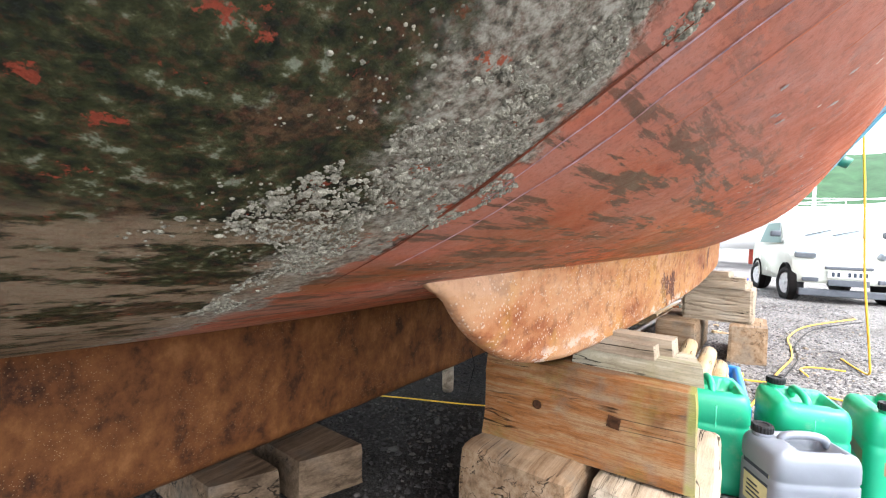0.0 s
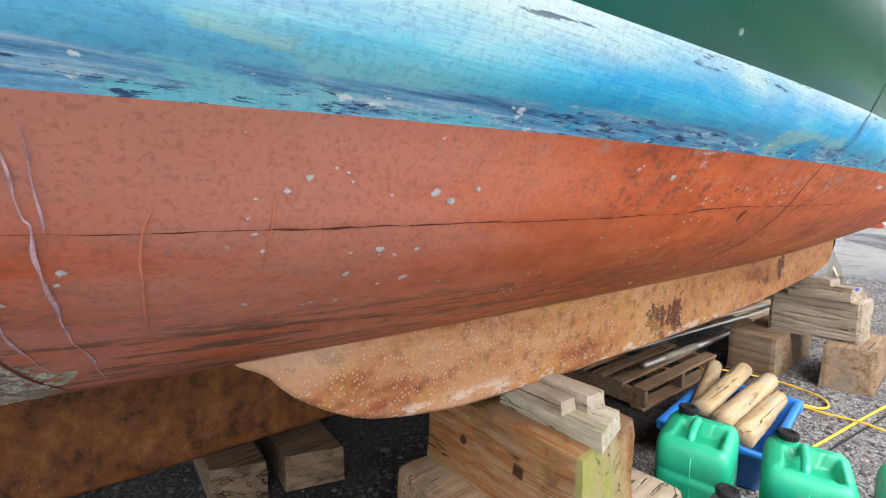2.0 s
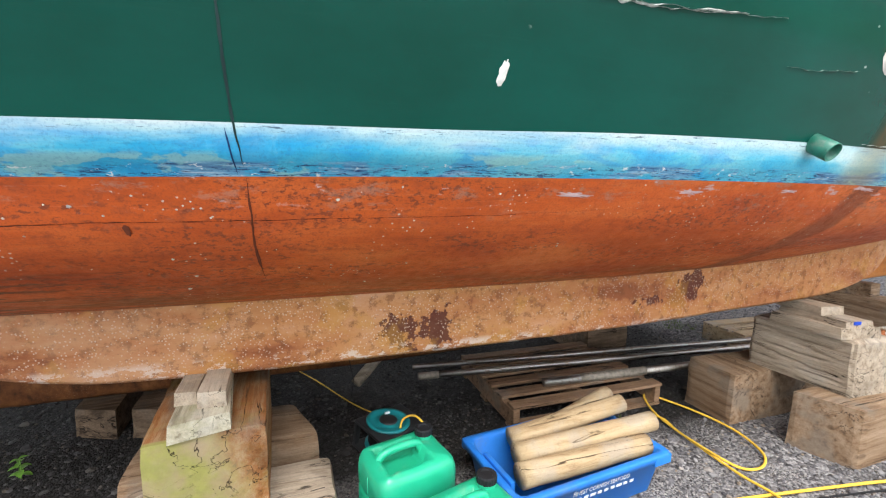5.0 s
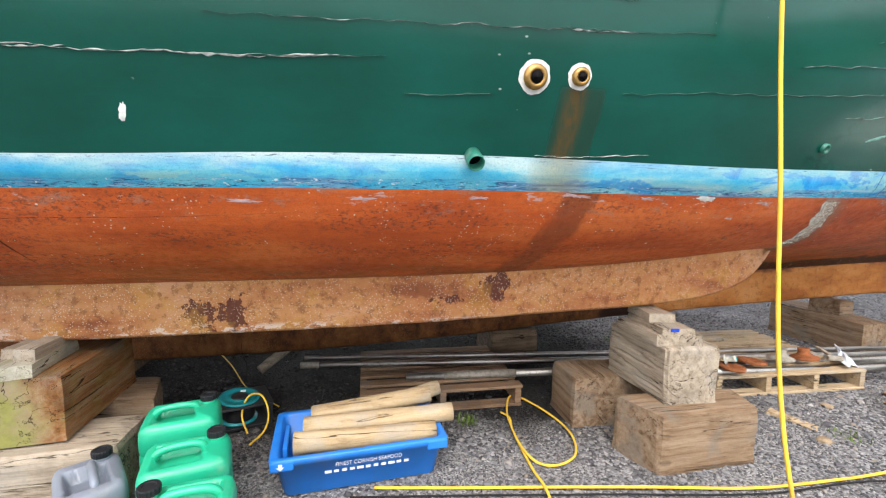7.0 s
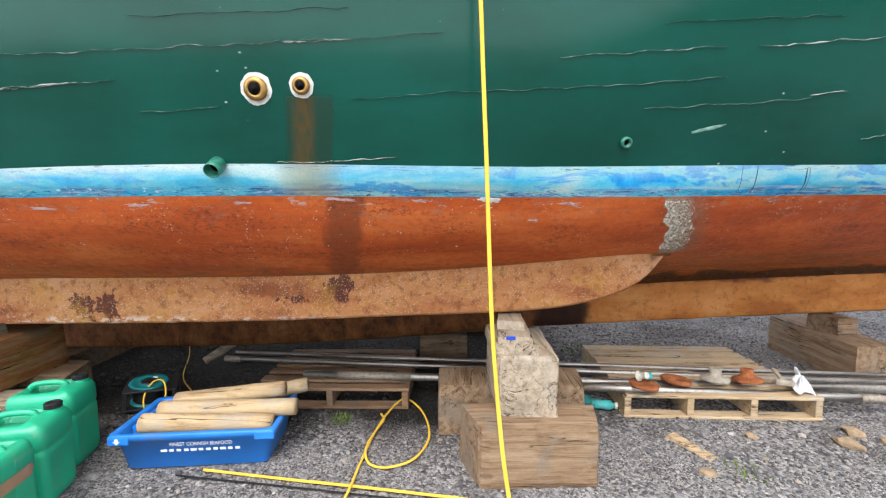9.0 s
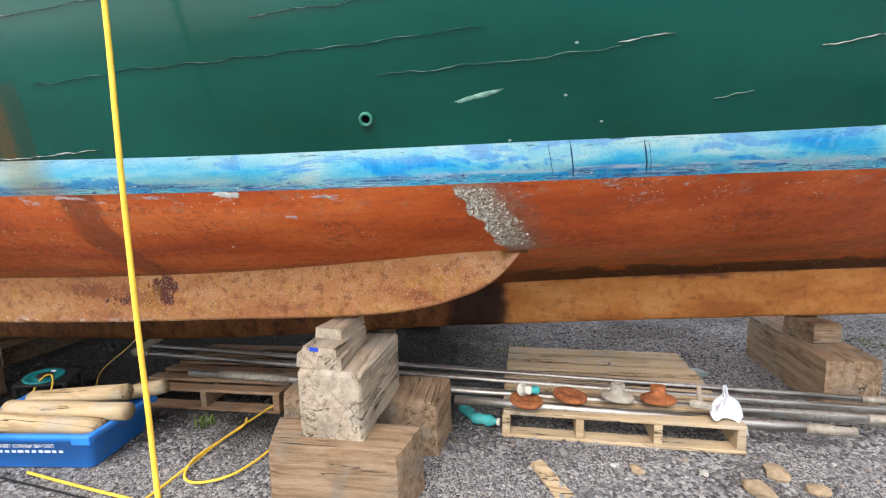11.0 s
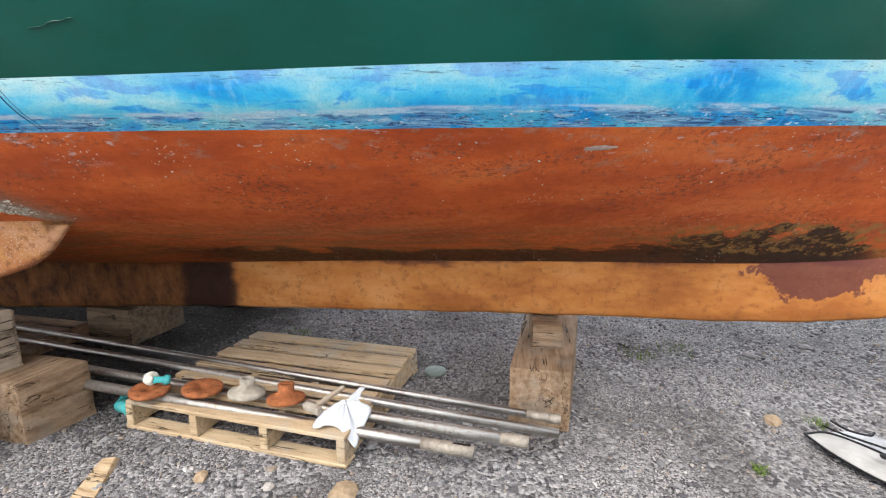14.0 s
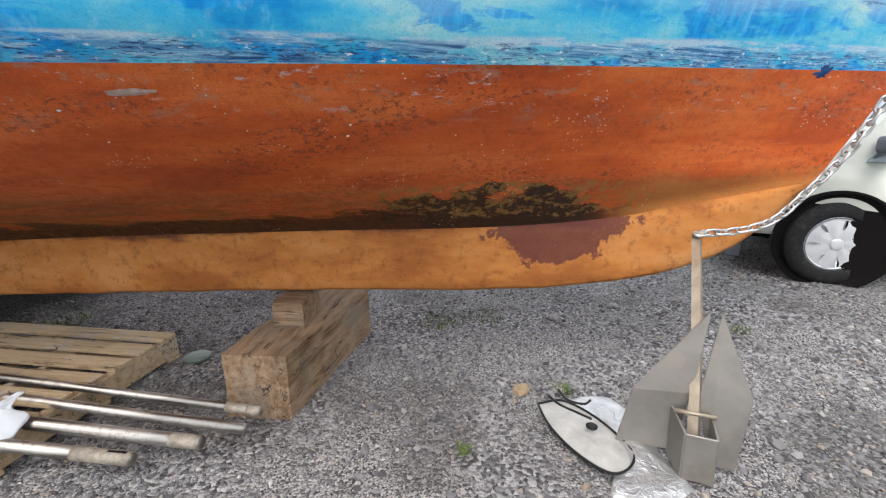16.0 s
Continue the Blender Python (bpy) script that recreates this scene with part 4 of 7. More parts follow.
M_FLAKE = plain("pinkish_bare_flake", (0.46, 0.33, 0.33), 0.75, 0, 0.3, 60.0, 0.3, (0.40, 0.14, 0.08))
M_SEAM = plain("open_seam_shadow", (0.085, 0.024, 0.014), 0.9, 0, 0.5, 30.0, 0.3)
M_DRIP = plain("dark_rust_run", (0.13, 0.035, 0.018), 0.7, 0, 0.4, 20.0, 0.2)
M_BLUEDRIP = plain("dark_blue_run", (0.015, 0.05, 0.14), 0.6, 0, 0.4, 20.0, 0.1)


def frame_on_hull(x, z):
    """The pose of a fitting on the hull side: z outward, y up the planking."""
    o, nrm = hull_at(x, level_at(x, z))
    side = Vector((0, 0, 1)).cross(nrm).normalized()
    up = nrm.cross(side)
    m = Matrix((side, up, nrm)).transposed().to_4x4()
    m.translation = o
    return m


def ribbon(name, ends, width, material, label, seed, ragged=0.5, lift=0.003, steps=60, jitter=0.004):
    """A thin raised strip of paint along (x, z) points on the hull, of uneven width."""
    pts = spline([(a, 0, b) for a, b in ends], max(2, steps // max(1, len(ends) - 1)))
    verts, faces = [], []
    for i, p in enumerate(pts):
        t = i / (len(pts) - 1)
        a, b = pts[max(0, i - 1)], pts[min(len(pts) - 1, i + 1)]
        d = (b - a).normalized()
        n2 = Vector((-d.z, 0, d.x))
        w = width * (0.12 + min(1, 5 * t, 5 * (1 - t))) * (1 - ragged + 2 * ragged * abs(noise.noise((p.x * 23, seed, p.z * 23)))) * 0.5
        c = p + n2 * (jitter * noise.noise((p.x * 9, p.z * 9, seed)) + 0.4 * jitter * noise.noise((p.x * 41, p.z * 41, seed)))
        for k, h in ((-1, 0.0), (0, lift), (1, 0.0)):
            q = c + n2 * (w * k)
            o, nrm = hull_at(q.x, level_at(q.x, q.z))
            verts.append(o + nrm * (h + 0.0008))
    for i in range(len(pts) - 1):
        for k in range(2):
            faces.append((3 * i + k, 3 * i + 3 + k, 3 * i + 4 + k, 3 * i + 1 + k))
    return sheet(name, verts, faces, material, boat, label)


def patch(name, x, z, rx, rz, material, label, seed, tilt=0.0, lift=0.0022, spikes=0.35, n=34):
    """An uneven blot on the hull side."""
    rings = []
    for ring, f in enumerate((0.0, 0.55, 1.0)):
        row = []
        for k in range(n):
            a = 2 * math.pi * k / n
            r = f * (1 + (spikes * noise.noise((math.cos(a) * 2.3, math.sin(a) * 2.3, seed)) + 0.4 * spikes * noise.noise((math.cos(a) * 7, math.sin(a) * 7, seed))) * (ring == 2))
            u, w = rx * r * math.cos(a), rz * r * math.sin(a)
            px, pz = x + u * math.cos(tilt) - w * math.sin(tilt), z + u * math.sin(tilt) + w * math.cos(tilt)
            o, nrm = hull_at(px, level_at(px, pz))
            row.append(o + nrm * (lift if ring < 2 else 0.0004))
        rings.append(row)
    verts = [v for r in rings[1:] for v in r] + [rings[0][0]]
    faces = [(k, (k + 1) % n, n + (k + 1) % n, n + k) for k in range(n)] + [(2 * n, (k + 1) % n, k) for k in range(n)]
    return sheet(name, verts, faces, material, boat, label)


M_EDGE = plain("weathered_paint_edge", (0.40, 0.43, 0.40), 0.75, 0, 0.5, 60.0, 0.4, (0.10, 0.16, 0.13))
M_DULL = plain("dull_grey_green_edge", (0.16, 0.26, 0.22), 0.7, 0, 0.3, 40.0, 0.3)
# cracked and lifting paint along the plank edges
CRACKS = [([(2.365, 1.853), (2.752, 1.862), (3.192, 1.879), (3.543, 1.894), (3.711, 1.90), (4.07, 1.924)], 0.006), ([(3.50, 1.893), (3.56, 1.895), (3.63, 1.893), (3.75, 1.898)], 0.014),
          ([(1.70, 1.732), (1.975, 1.736), (2.178, 1.741), (2.40, 1.745), (2.66, 1.754), (2.889, 1.77)], 0.008), ([(1.84, 1.734), (2.0, 1.736)], 0.016), ([(2.18, 1.741), (2.36, 1.743), (2.56, 1.751)], 0.016), ([(2.57, 1.752), (2.75, 1.759)], 0.010),
          ([(3.734, 1.704), (4.251, 1.735), (4.698, 1.762), (5.177, 1.814)], 0.004), ([(4.495, 1.852), (4.726, 1.87), (5.148, 1.913)], 0.007), ([(5.28, 1.923), (5.45, 1.937), (5.651, 1.961), (5.9, 1.98)], 0.008),
          ([(4.849, 1.684), (5.233, 1.72), (5.585, 1.753)], 0.003), ([(4.885, 1.977), (5.242, 2.01), (5.619, 2.046)], 0.004), ([(2.976, 1.973), (3.479, 1.991), (3.743, 2.0)], 0.005), ([(3.431, 1.484), (3.673, 1.493), (3.891, 1.505)], 0.006),
          ([(2.95, 1.665), (3.25, 1.678)], 0.003), ([(6.198, 1.743), (6.40, 1.767)], 0.006), ([(5.575, 1.767), (5.747, 1.781)], 0.006), ([(5.903, 1.608), (6.029, 1.622)], 0.003), ([(1.2, 1.66), (1.5, 1.67)], 0.002)]
for k, (ends, w) in enumerate(CRACKS):
    ribbon("paint_crack", ends, w * 0.5, M_EDGE if w > 0.005 else M_DULL, "lifting pale paint edge", k * 3.7, 0.95, 0.004, 130, 0.009)
patch("paint_chip", 2.108, 1.573, 0.010, 0.026, M_CHIP, "bare white chip in green paint", 1.0, -0.25)
patch("paint_scuff", 5.152, 1.626, 0.075, 0.007, plain("pale_green_scuff", (0.16, 0.30, 0.25), 0.6, 0, 0.4, 60.0, 0.1), "pale scuff in green paint", 2.0, 0.22)
patch("paint_scuff", 7.367, 1.326, 0.055, 0.007, plain("grey_scrape", (0.36, 0.27, 0.23), 0.7, 0, 0.3, 60.0, 0.2), "grey scrape in red paint", 3.0, 0.06)
patch("paint_chip", 4.266, 1.34, 0.045, 0.010, M_CHIP, "lilac-white bare chip below the stripe", 4.0, -0.05, spikes=0.8)
M_GREYCHIP = plain("grey_bare_chip", (0.40, 0.42, 0.44), 0.7, 0, 0.12, 60.0, 0.3)
patch("paint_chip", 9.48, 1.428, 0.03, 0.022, M_BLUEDRIP, "dark blue flake", 6.0, 0.3, spikes=0.9)
# seams, runs and drips
ribbon("plank_seam", [(0.187, 1.223), (0.404, 1.221), (0.936, 1.228), (1.212, 1.240), (1.65, 1.246), (2.167, 1.255), (2.604, 1.273)], 0.0019, M_SEAM, "open plank seam", 11, 0.8, 0.0, 260, 0.003)
ribbon("paint_drip", [(0.20, 1.300), (0.199, 1.229), (0.203, 1.217), (0.202, 1.201), (0.203, 1.174), (0.21, 1.112), (0.229, 1.027)], 0.0036, M_LILAC, "pale lilac drip", 21, 0.75, 0.0007, 150, 0.007)
ribbon("paint_drip", [(0.238, 1.300), (0.24, 1.238), (0.244, 1.225), (0.244, 1.188), (0.25, 1.144), (0.254, 1.109), (0.267, 1.066), (0.277, 0.955)], 0.0033, M_LILAC, "pale lilac drip", 23, 0.75, 0.0007, 150, 0.007)
ribbon("paint_drip", [(0.251, 1.290), (0.251, 1.241), (0.251, 1.222)], 0.0025, M_LILAC, "pale lilac drip", 22, 0.7, 0.001, 40, 0.003)
ribbon("paint_drip", [(0.314, 1.243), (0.304, 1.21), (0.308, 1.164), (0.317, 1.094)], 0.0028, M_FAINT, "faint lilac drip", 24, 0.7, 0.0006, 60, 0.004)
ribbon("paint_drip", [(0.396, 1.253), (0.397, 1.213), (0.401, 1.164)], 0.0022, M_FAINT, "faint lilac drip", 29, 0.7, 0.0006, 50, 0.003)
ribbon("rust_run", [(0.19, 1.126), (0.191, 1.103), (0.193, 1.081), (0.203, 1.038), (0.217, 0.991), (0.233, 0.926)], 0.005, M_DRIP, "dark rust run", 25, 0.5, 0.0006, 80, 0.005)
ribbon("rust_run", [(1.579, 1.343), (1.581, 1.248), (1.583, 1.163), (1.594, 1.063)], 0.006, M_DRIP, "dark run", 26, 0.5, 0.001, 50, 0.004)
ribbon("rust_run", [(1.333, 1.238), (1.338, 1.212)], 0.012, M_DRIP, "short dark rust run", 28, 0.3, 0.001, 20, 0.002)
ribbon("paint_run", [(1.55, 1.86), (1.555, 1.609), (1.558, 1.532), (1.565, 1.443), (1.575, 1.36)], 0.006, plain("dark_run_on_green", (0.003, 0.022, 0.022), 0.35, 0, 0.3, 20.0, 0.0), "dark run down the topside", 27, 0.4, 0.0005, 80, 0.003)
ribbon("paint_run", [(1.548, 1.435), (1.562, 1.345)], 0.003, M_BLUEDRIP, "dark blue run over the stripe", 30, 0.4, 0.0005, 30, 0.003)
# round grey scars left by single barnacles, and flakes below the stripe
SCARS = [(0.256, 1.19, 6), (0.252, 1.179, 4), (0.216, 1.162, 5), (0.384, 1.217, 4), (0.395, 1.137, 5), (0.459, 1.127, 4), (0.403, 1.254, 5), (0.419, 1.265, 5), (0.18, 1.143, 5),
         (0.545, 1.255, 9), (0.567, 1.247, 8), (0.596, 1.26, 6), (0.508, 1.197, 8), (0.484, 1.169, 6), (0.56, 1.157, 8), (0.624, 1.144, 5), (0.496, 1.128, 7), (0.467, 1.129, 5), (0.551, 1.195, 5), (0.862, 1.293, 6),
         (0.869, 1.299, 7), (0.96, 1.286, 10), (1.017, 1.272, 5), (1.035, 1.269, 5), (1.251, 1.277, 7), (0.874, 1.195, 5), (0.928, 1.212, 4), (1.115, 1.238, 4), (6.94, 1.333, 6), (6.99, 1.338, 6), (7.09, 1.30, 4)]
for k, (x, z, r) in enumerate(SCARS):
    patch("barnacle_scar", x, z, r * 0.00062, r * 0.00044, M_SCAR, "round grey barnacle scar", k * 1.9, 0.3 * math.sin(k), 0.0007, 0.6, 14)
for k, (x, z, rx) in enumerate(((2.807, 1.324, 0.04), (2.404, 1.311, 0.05), (3.254, 1.332, 0.03), (3.649, 1.344, 0.05), (3.97, 1.337, 0.03), (4.463, 1.253, 0.02), (4.609, 1.324, 0.035))):
    patch("paint_flake", x, z, rx, 0.006, M_FLAKE, "pinkish grey flake of bare paint", k * 2.3 + 0.7, -0.05, 0.001, 1.2, 40)
for a, b in ((5.45, 5.478), (5.70, 5.74), (5.715, 5.755), (5.375, 5.405)):
    ribbon("paint_run", [(a, 1.488), ((a + b) / 2, 1.43), (b, 1.368)], 0.005 if a in (5.45, 5.70) else 0.002, M_BLUEDRIP, "dark blue run over the stripe", a, 0.3, 0.001, 40, 0.002)


def seacock(x, z, r, halo, rust, seed):
    m = frame_on_hull(x, z)
    fit = new("seacock_outlet")
    fit.parent = boat
    tagged(fit, "bronze skin fitting ringed with white filler")
    fit.matrix_world = m
    patch("filler_ring", x, z, halo, halo, M_FILLER, "white bedding compound", seed, spikes=0.10, n=60)
    bm = lathe([(r * 0.5, 0.004), (r * 0.55, 0.020), (r * 0.70, 0.022), (r, 0.014), (r * 1.02, 0.004), (r * 1.0, 0.0)], 40)
    ob = part("flange", bm, M_BRONZE, None, "", True)
    ob.parent = fit
    bm = lathe([(r * 0.52, 0.0215), (r * 0.40, 0.0212), (0.001, 0.021)], 32)
    ob = part("bore", bm, M_HOLE_SHADE, None, "near-black disc painted for the shade in the bore", True)
    ob.parent = fit


seacock(3.393, 1.74, 0.041, 0.056, 0, 31)
seacock(3.558, 1.75, 0.031, 0.044, 1, 32)


def spigot(x, z, r, length, wall, material, label, droop=0.0):
    fit = new("drain_spigot")
    fit.parent = boat
    tagged(fit, label)
    fit.matrix_world = frame_on_hull(x, z) @ pose(0, 0, 0, droop, 0, 0)
    bm = lathe([(r - wall, -0.01), (r - wall, length - 0.002), (r - wall / 2, length), (r, length - 0.002), (r, -0.01)], 36)
    part("pipe", bm, material, None, "", True).parent = fit
    bm = lathe([(r - wall * 0.9, length * 0.2), (0.001, length * 0.2)], 28)
    part("bore", bm, M_HOLE_SHADE, None, "near-black disc painted for the shade in the bore").parent = fit


spigot(3.201, 1.479, 0.030, 0.065, 0.004, M_GREENPIPE, "green painted drain pipe with open end", 12)
spigot(4.795, 1.566, 0.022, 0.018, 0.009, M_GREENPIPE, "small green painted drain ring", 0)

# barnacles standing on the paint
rng = np.random.default_rng(5)


def barnacles(name, spots, label, material=None, tall=0.8):
    verts, faces = [], []
    for x, v, r in spots:
        o, nrm = hull_at(x, v)
        side = nrm.orthogonal().normalized()
        up = nrm.cross(side)
        base = len(verts)
        ang = rng.uniform(0, 6.3)
        for rr, h in ((1.0, 0.0), (0.62, 0.75), (0.34, 0.78), (0.25, 0.45)):
            for k in range(6):
                a = ang + k * math.pi / 3
                j = 1 + 0.25 * rng.uniform(-1, 1)
                verts.append(o + nrm * (h * r * tall) + (side * math.cos(a) + up * math.sin(a)) * (rr * r * j))
        for q in range(3):
            for k in range(6):
                faces.append((base + 6 * q + k, base + 6 * q + (k + 1) % 6, base + 6 * q + 6 + (k + 1) % 6, base + 6 * q + 6 + k))
        faces.append(tuple(base + 18 + k for k in range(6)))
    ob = sheet(name, verts, faces, material or M_BARN, boat, label, False)
    tagged(ob, kind="stuff")


spots = []
while len(spots) < 6500:
    x, v = rng.uniform(-0.45, 0.27), rng.uniform(1.55, 3.0)
    clump = noise.noise((x * 12.0, v * 3.0, 3.0)) + 0.6 * noise.noise((x * 34.0, v * 11.0, 8.0))
    edge = x + 0.10 * noise.noise((x * 7, v * 3, 1))
    if 0.10 < edge < 0.20 and clump > -0.1 or edge < 0.10 and clump > 0.35 and rng.uniform() < 0.10:
        spots.append((x, v, float(rng.lognormal(-6.75 if edge > 0.08 else -7.1, 0.5))))
barnacles("barnacle_crust", spots, "fine grey barnacle crust near the stern", plain("brown_grey_barnacles", (0.27, 0.255, 0.21), 0.9, 0, 0.7, 120.0, 0.5, (0.10, 0.10, 0.06)), 0.6)
spots = []
while len(spots) < 1100:
    z = rng.uniform(1.09, 1.335)
    s = rng.uniform(0, 1) ** 1.6
    x = 5.985 - 0.70 * z + 0.15 * s + 0.035 * noise.noise((z * 22, 0, 2))
    spots.append((x, level_at(x, z), float(rng.lognormal(-5.75 - 0.5 * s, 0.45))))
barnacles("barnacle_crust", spots, "grey barnacle scar in front of the bilge keel")
spots = []
for _ in range(520):
    x = rng.uniform(1.2, 9.0)
    z = rng.uniform(1.02, 1.33) if x < 6 else rng.uniform(0.98, 1.34)
    if noise.noise((x * 2.2, z * 7, 4.0)) > -0.05:
        spots.append((x, level_at(x, z), float(rng.lognormal(-6.15, 0.45))))
barnacles("barnacle_feet", spots, "scattered pale barnacle bases", None, 0.4)

# ---- timber blocks that carry the boat ----


def beam(label, corners, z0, z1, material, seed, wear=0.010, name="timber_block", n=10, h=5, split=0.0):
    """A sawn baulk over four plan corners, with worn edges and uneven faces."""
    bm = bmesh.new()
    ca, cb, cc, cd = [Vector((*c, 0)) for c in corners]
    mid = (ca + cb + cc + cd) / 4
    grid = {}
    for i in range(n + 1):
        for j in range(n + 1):
            for k in range(h + 1):
                if 0 < i < n and 0 < j < n and 0 < k < h:
                    continue
                u, v, w = i / n, j / n, k / h
                p = ca.lerp(cb, u).lerp(cd.lerp(cc, u), v)
                p.z = z0 + (z1 - z0) * w
                edges = sum(1 for q, m in ((i, n), (j, n), (k, h)) if q in (0, m))
                s = Vector((p.x * 3.1 + seed, p.y * 3.1, p.z * 3.1))
                p += (0.4 if k not in (0, h) else 0.25) * wear * noise.noise_vector(s * 2.3)
                if edges >= 2 and k > 0:
                    pull = (Vector((mid.x, mid.y, (z0 + z1) / 2)) - p).normalized()
                    p += pull * wear * (0.5 + 1.0 * abs(noise.noise(s * 2)) + (0.6 if edges == 3 else 0))
                if split and (i in (0, n) or k == h):
                    ridge = max(0.0, 1 - 7 * abs(noise.noise((p.x * 2 + seed, p.y * 1.6, p.z * 17 + (p.x * 17 if k == h else 0))))) * min(1.0, 4 * v, 4 * (1 - v))
                    p += (Vector((mid.x, p.y, (z0 + z1) / 2)) - p).normalized() * split * ridge
                if k == 0:
                    p.z = z0
                grid[i, j, k] = bm.verts.new(p)

    def quad(*ks):
        bm.faces.new([grid[q] for q in ks])
    for i in range(n):
        for j in range(n):
            quad((i, j, h), (i + 1, j, h), (i + 1, j + 1, h), (i, j + 1, h))
            quad((i, j, 0), (i, j + 1, 0), (i + 1, j + 1, 0), (i + 1, j, 0))
        for k in range(h):
            quad((i, 0, k), (i + 1, 0, k), (i + 1, 0, k + 1), (i, 0, k + 1))
            quad((i, n, k), (i, n, k + 1), (i + 1, n, k + 1), (i + 1, n, k))
            quad((0, i, k), (0, i, k + 1), (0, i + 1, k + 1), (0, i + 1, k))
            quad((n, i, k), (n, i + 1, k), (n, i + 1, k + 1), (n, i, k + 1))
    return tagged(part(name, bm, material, None), label, "wood block" if name == "timber_block" else "wood plank", "timbers under the boat")


M_GREEN_W = timber("green_tinged_plank", (0.44, 0.41, 0.32), (0.33, 0.30, 0.22), (0.15, 0.13, 0.09), 1, moss=0.25)
# stack under the after end of the bilge keel
beam("brown squared timber block with a drying crack, base of a stack", [(1.06, 0.46), (1.4, 0.45), (1.42, 0.83), (1.065, 0.83)], -0.02, 0.29, M_OAK, 1)
beam("brown squared timber block half hidden under a stack", [(1.45, 0.56), (1.755, 0.57), (1.66, 0.89), (1.44, 0.9)], -0.02, 0.29, M_OAK, 2)
beam("pale split timber baulk lying along the boat", [(1.1, 0.1), (1.79, 0.13), (1.785, 0.425), (1.13, 0.43)], -0.02, 0.278, M_GREY, 3, 0.016, "timber_block", 16, 10)
# dark brown standing for the shade inside the beam's old holes
M_NOTCH = plain("shaded_notch_brown", (0.045, 0.020, 0.010), 0.9, 0, 0.5, 60.0, 0.3)
orange = beam("orange-stained heavy beam with mossy end and old holes", [(1.232, 0.165), (1.572, 0.2), (1.56, 0.82), (1.2, 0.82)], 0.288, 0.575, M_ORANGE, 4)
for x, y, z, r, n in ((1.211, 0.618, 0.439, 0.014, 12), (1.222, 0.38, 0.443, 0.024, 4)):
    bm = lathe([(r * 1.1, 0.0), (r, 0.0035), (0.001, 0.003)], n, None, pose(x - 0.004, y, z, 0, -90, 0) @ pose(0, 0, 0, 0, 0, 38))
    part("bolt_hole", bm, M_NOTCH, orange, "brown disc painted for the shade in an old bolt hole")
beam("grey-green plank packed on top of a beam", [(1.305, 0.16), (1.47, 0.2), (1.44, 0.56), (1.3, 0.54)], 0.573, 0.63, M_GREEN_W, 9, 0.006, "packing_plank", 5, 2)
beam("small pale wooden wedge under the bilge keel", [(1.3, 0.29), (1.366, 0.285), (1.37, 0.5), (1.3, 0.505)], 0.628, 0.672, M_GREYY, 10, 0.005, "packing_plank", 5, 2)
beam("small pale wooden wedge under the bilge keel", [(1.37, 0.25), (1.456, 0.245), (1.45, 0.51), (1.375, 0.5)], 0.628, 0.682, M_GREYY, 11, 0.005, "packing_plank", 5, 2)
# stack under its fore end
beam("square timber block of weathered oak on gravel", [(4.24, -0.07), (4.8, -0.07), (4.86, 0.17), (4.15, 0.2)], -0.02, 0.288, M_OAK, 5)
beam("square oak block standing behind the fore stack", [(4.04, 0.43), (4.89, 0.39), (4.93, 0.69), (4.04, 0.73)], -0.02, 0.288, M_OAKY, 6)
beam("deeply split silver-grey timber block on top of a stack", [(4.335, 0.04), (4.63, 0.02), (4.66, 0.58), (4.335, 0.56)], 0.286, 0.588, M_GREYY, 7, 0.016, "timber_block", 26, 22, 0.012)
beam("pale plank packed on top of the fore stack", [(4.312, 0.098), (4.544, 0.046), (4.535, 0.42), (4.313, 0.451)], 0.582, 0.642, M_GREYY, 12, 0.006, "packing_plank", 5, 2)
marked = beam("thin pale plank with a blue paint mark under the bilge keel", [(4.342, 0.098), (4.513, 0.067), (4.535, 0.421), (4.373, 0.442)], 0.639, 0.675, M_GREYY, 13, 0.005, "packing_plank", 5, 2)
part("paint_mark", box_bm((0.045, 0.004, 0.018), (0, 0, 0), 0.0015, 2, None, pose(4.405, 0.0855, 0.658, 0, 0, -10.3)), plain("blue_marking_paint", (0.02, 0.06, 0.40), 0.6, 0, 0.2, 60.0, 0.1), marked, "smear of blue marking paint")
beam("thin pale wedge under the bilge keel", [(4.352, 0.22), (4.493, 0.189), (4.515, 0.462), (4.393, 0.472)], 0.671, 0.722, M_GREYY, 14, 0.005, "packing_plank", 5, 2)
# blocks under the main keel
beam("long brown timber beam under the main keel", [(7.08, 1.03), (7.38, 1.03), (7.5, 1.95), (7.14, 1.95)], -0.02, 0.302, M_OAKY, 8)
beam("short squared packing block under the main keel", [(7.19, 1.31), (7.35, 1.31), (7.33, 1.58), (7.17, 1.58)], 0.3, 0.435, M_OAK, 15, 0.005, "packing_plank", 5, 2)
beam("timber under the after keel, darkened for shade", [(0.56, 1.46), (0.77, 1.38), (0.76, 2.2), (0.55, 2.2)], -0.02, 0.145, M_DARKW, 16)
beam("timber under the after keel, darkened for shade", [(0.84, 1.37), (1.08, 1.29), (1.1, 2.2), (0.86, 2.2)], -0.02, 0.143, M_DARKW, 17)
beam("timber block under the middle of the keel, darkened for shade", [(3.88, 1.5), (4.28, 1.5), (4.28, 2.0), (3.88, 2.0)], -0.02, 0.262, M_DARKW, 18)
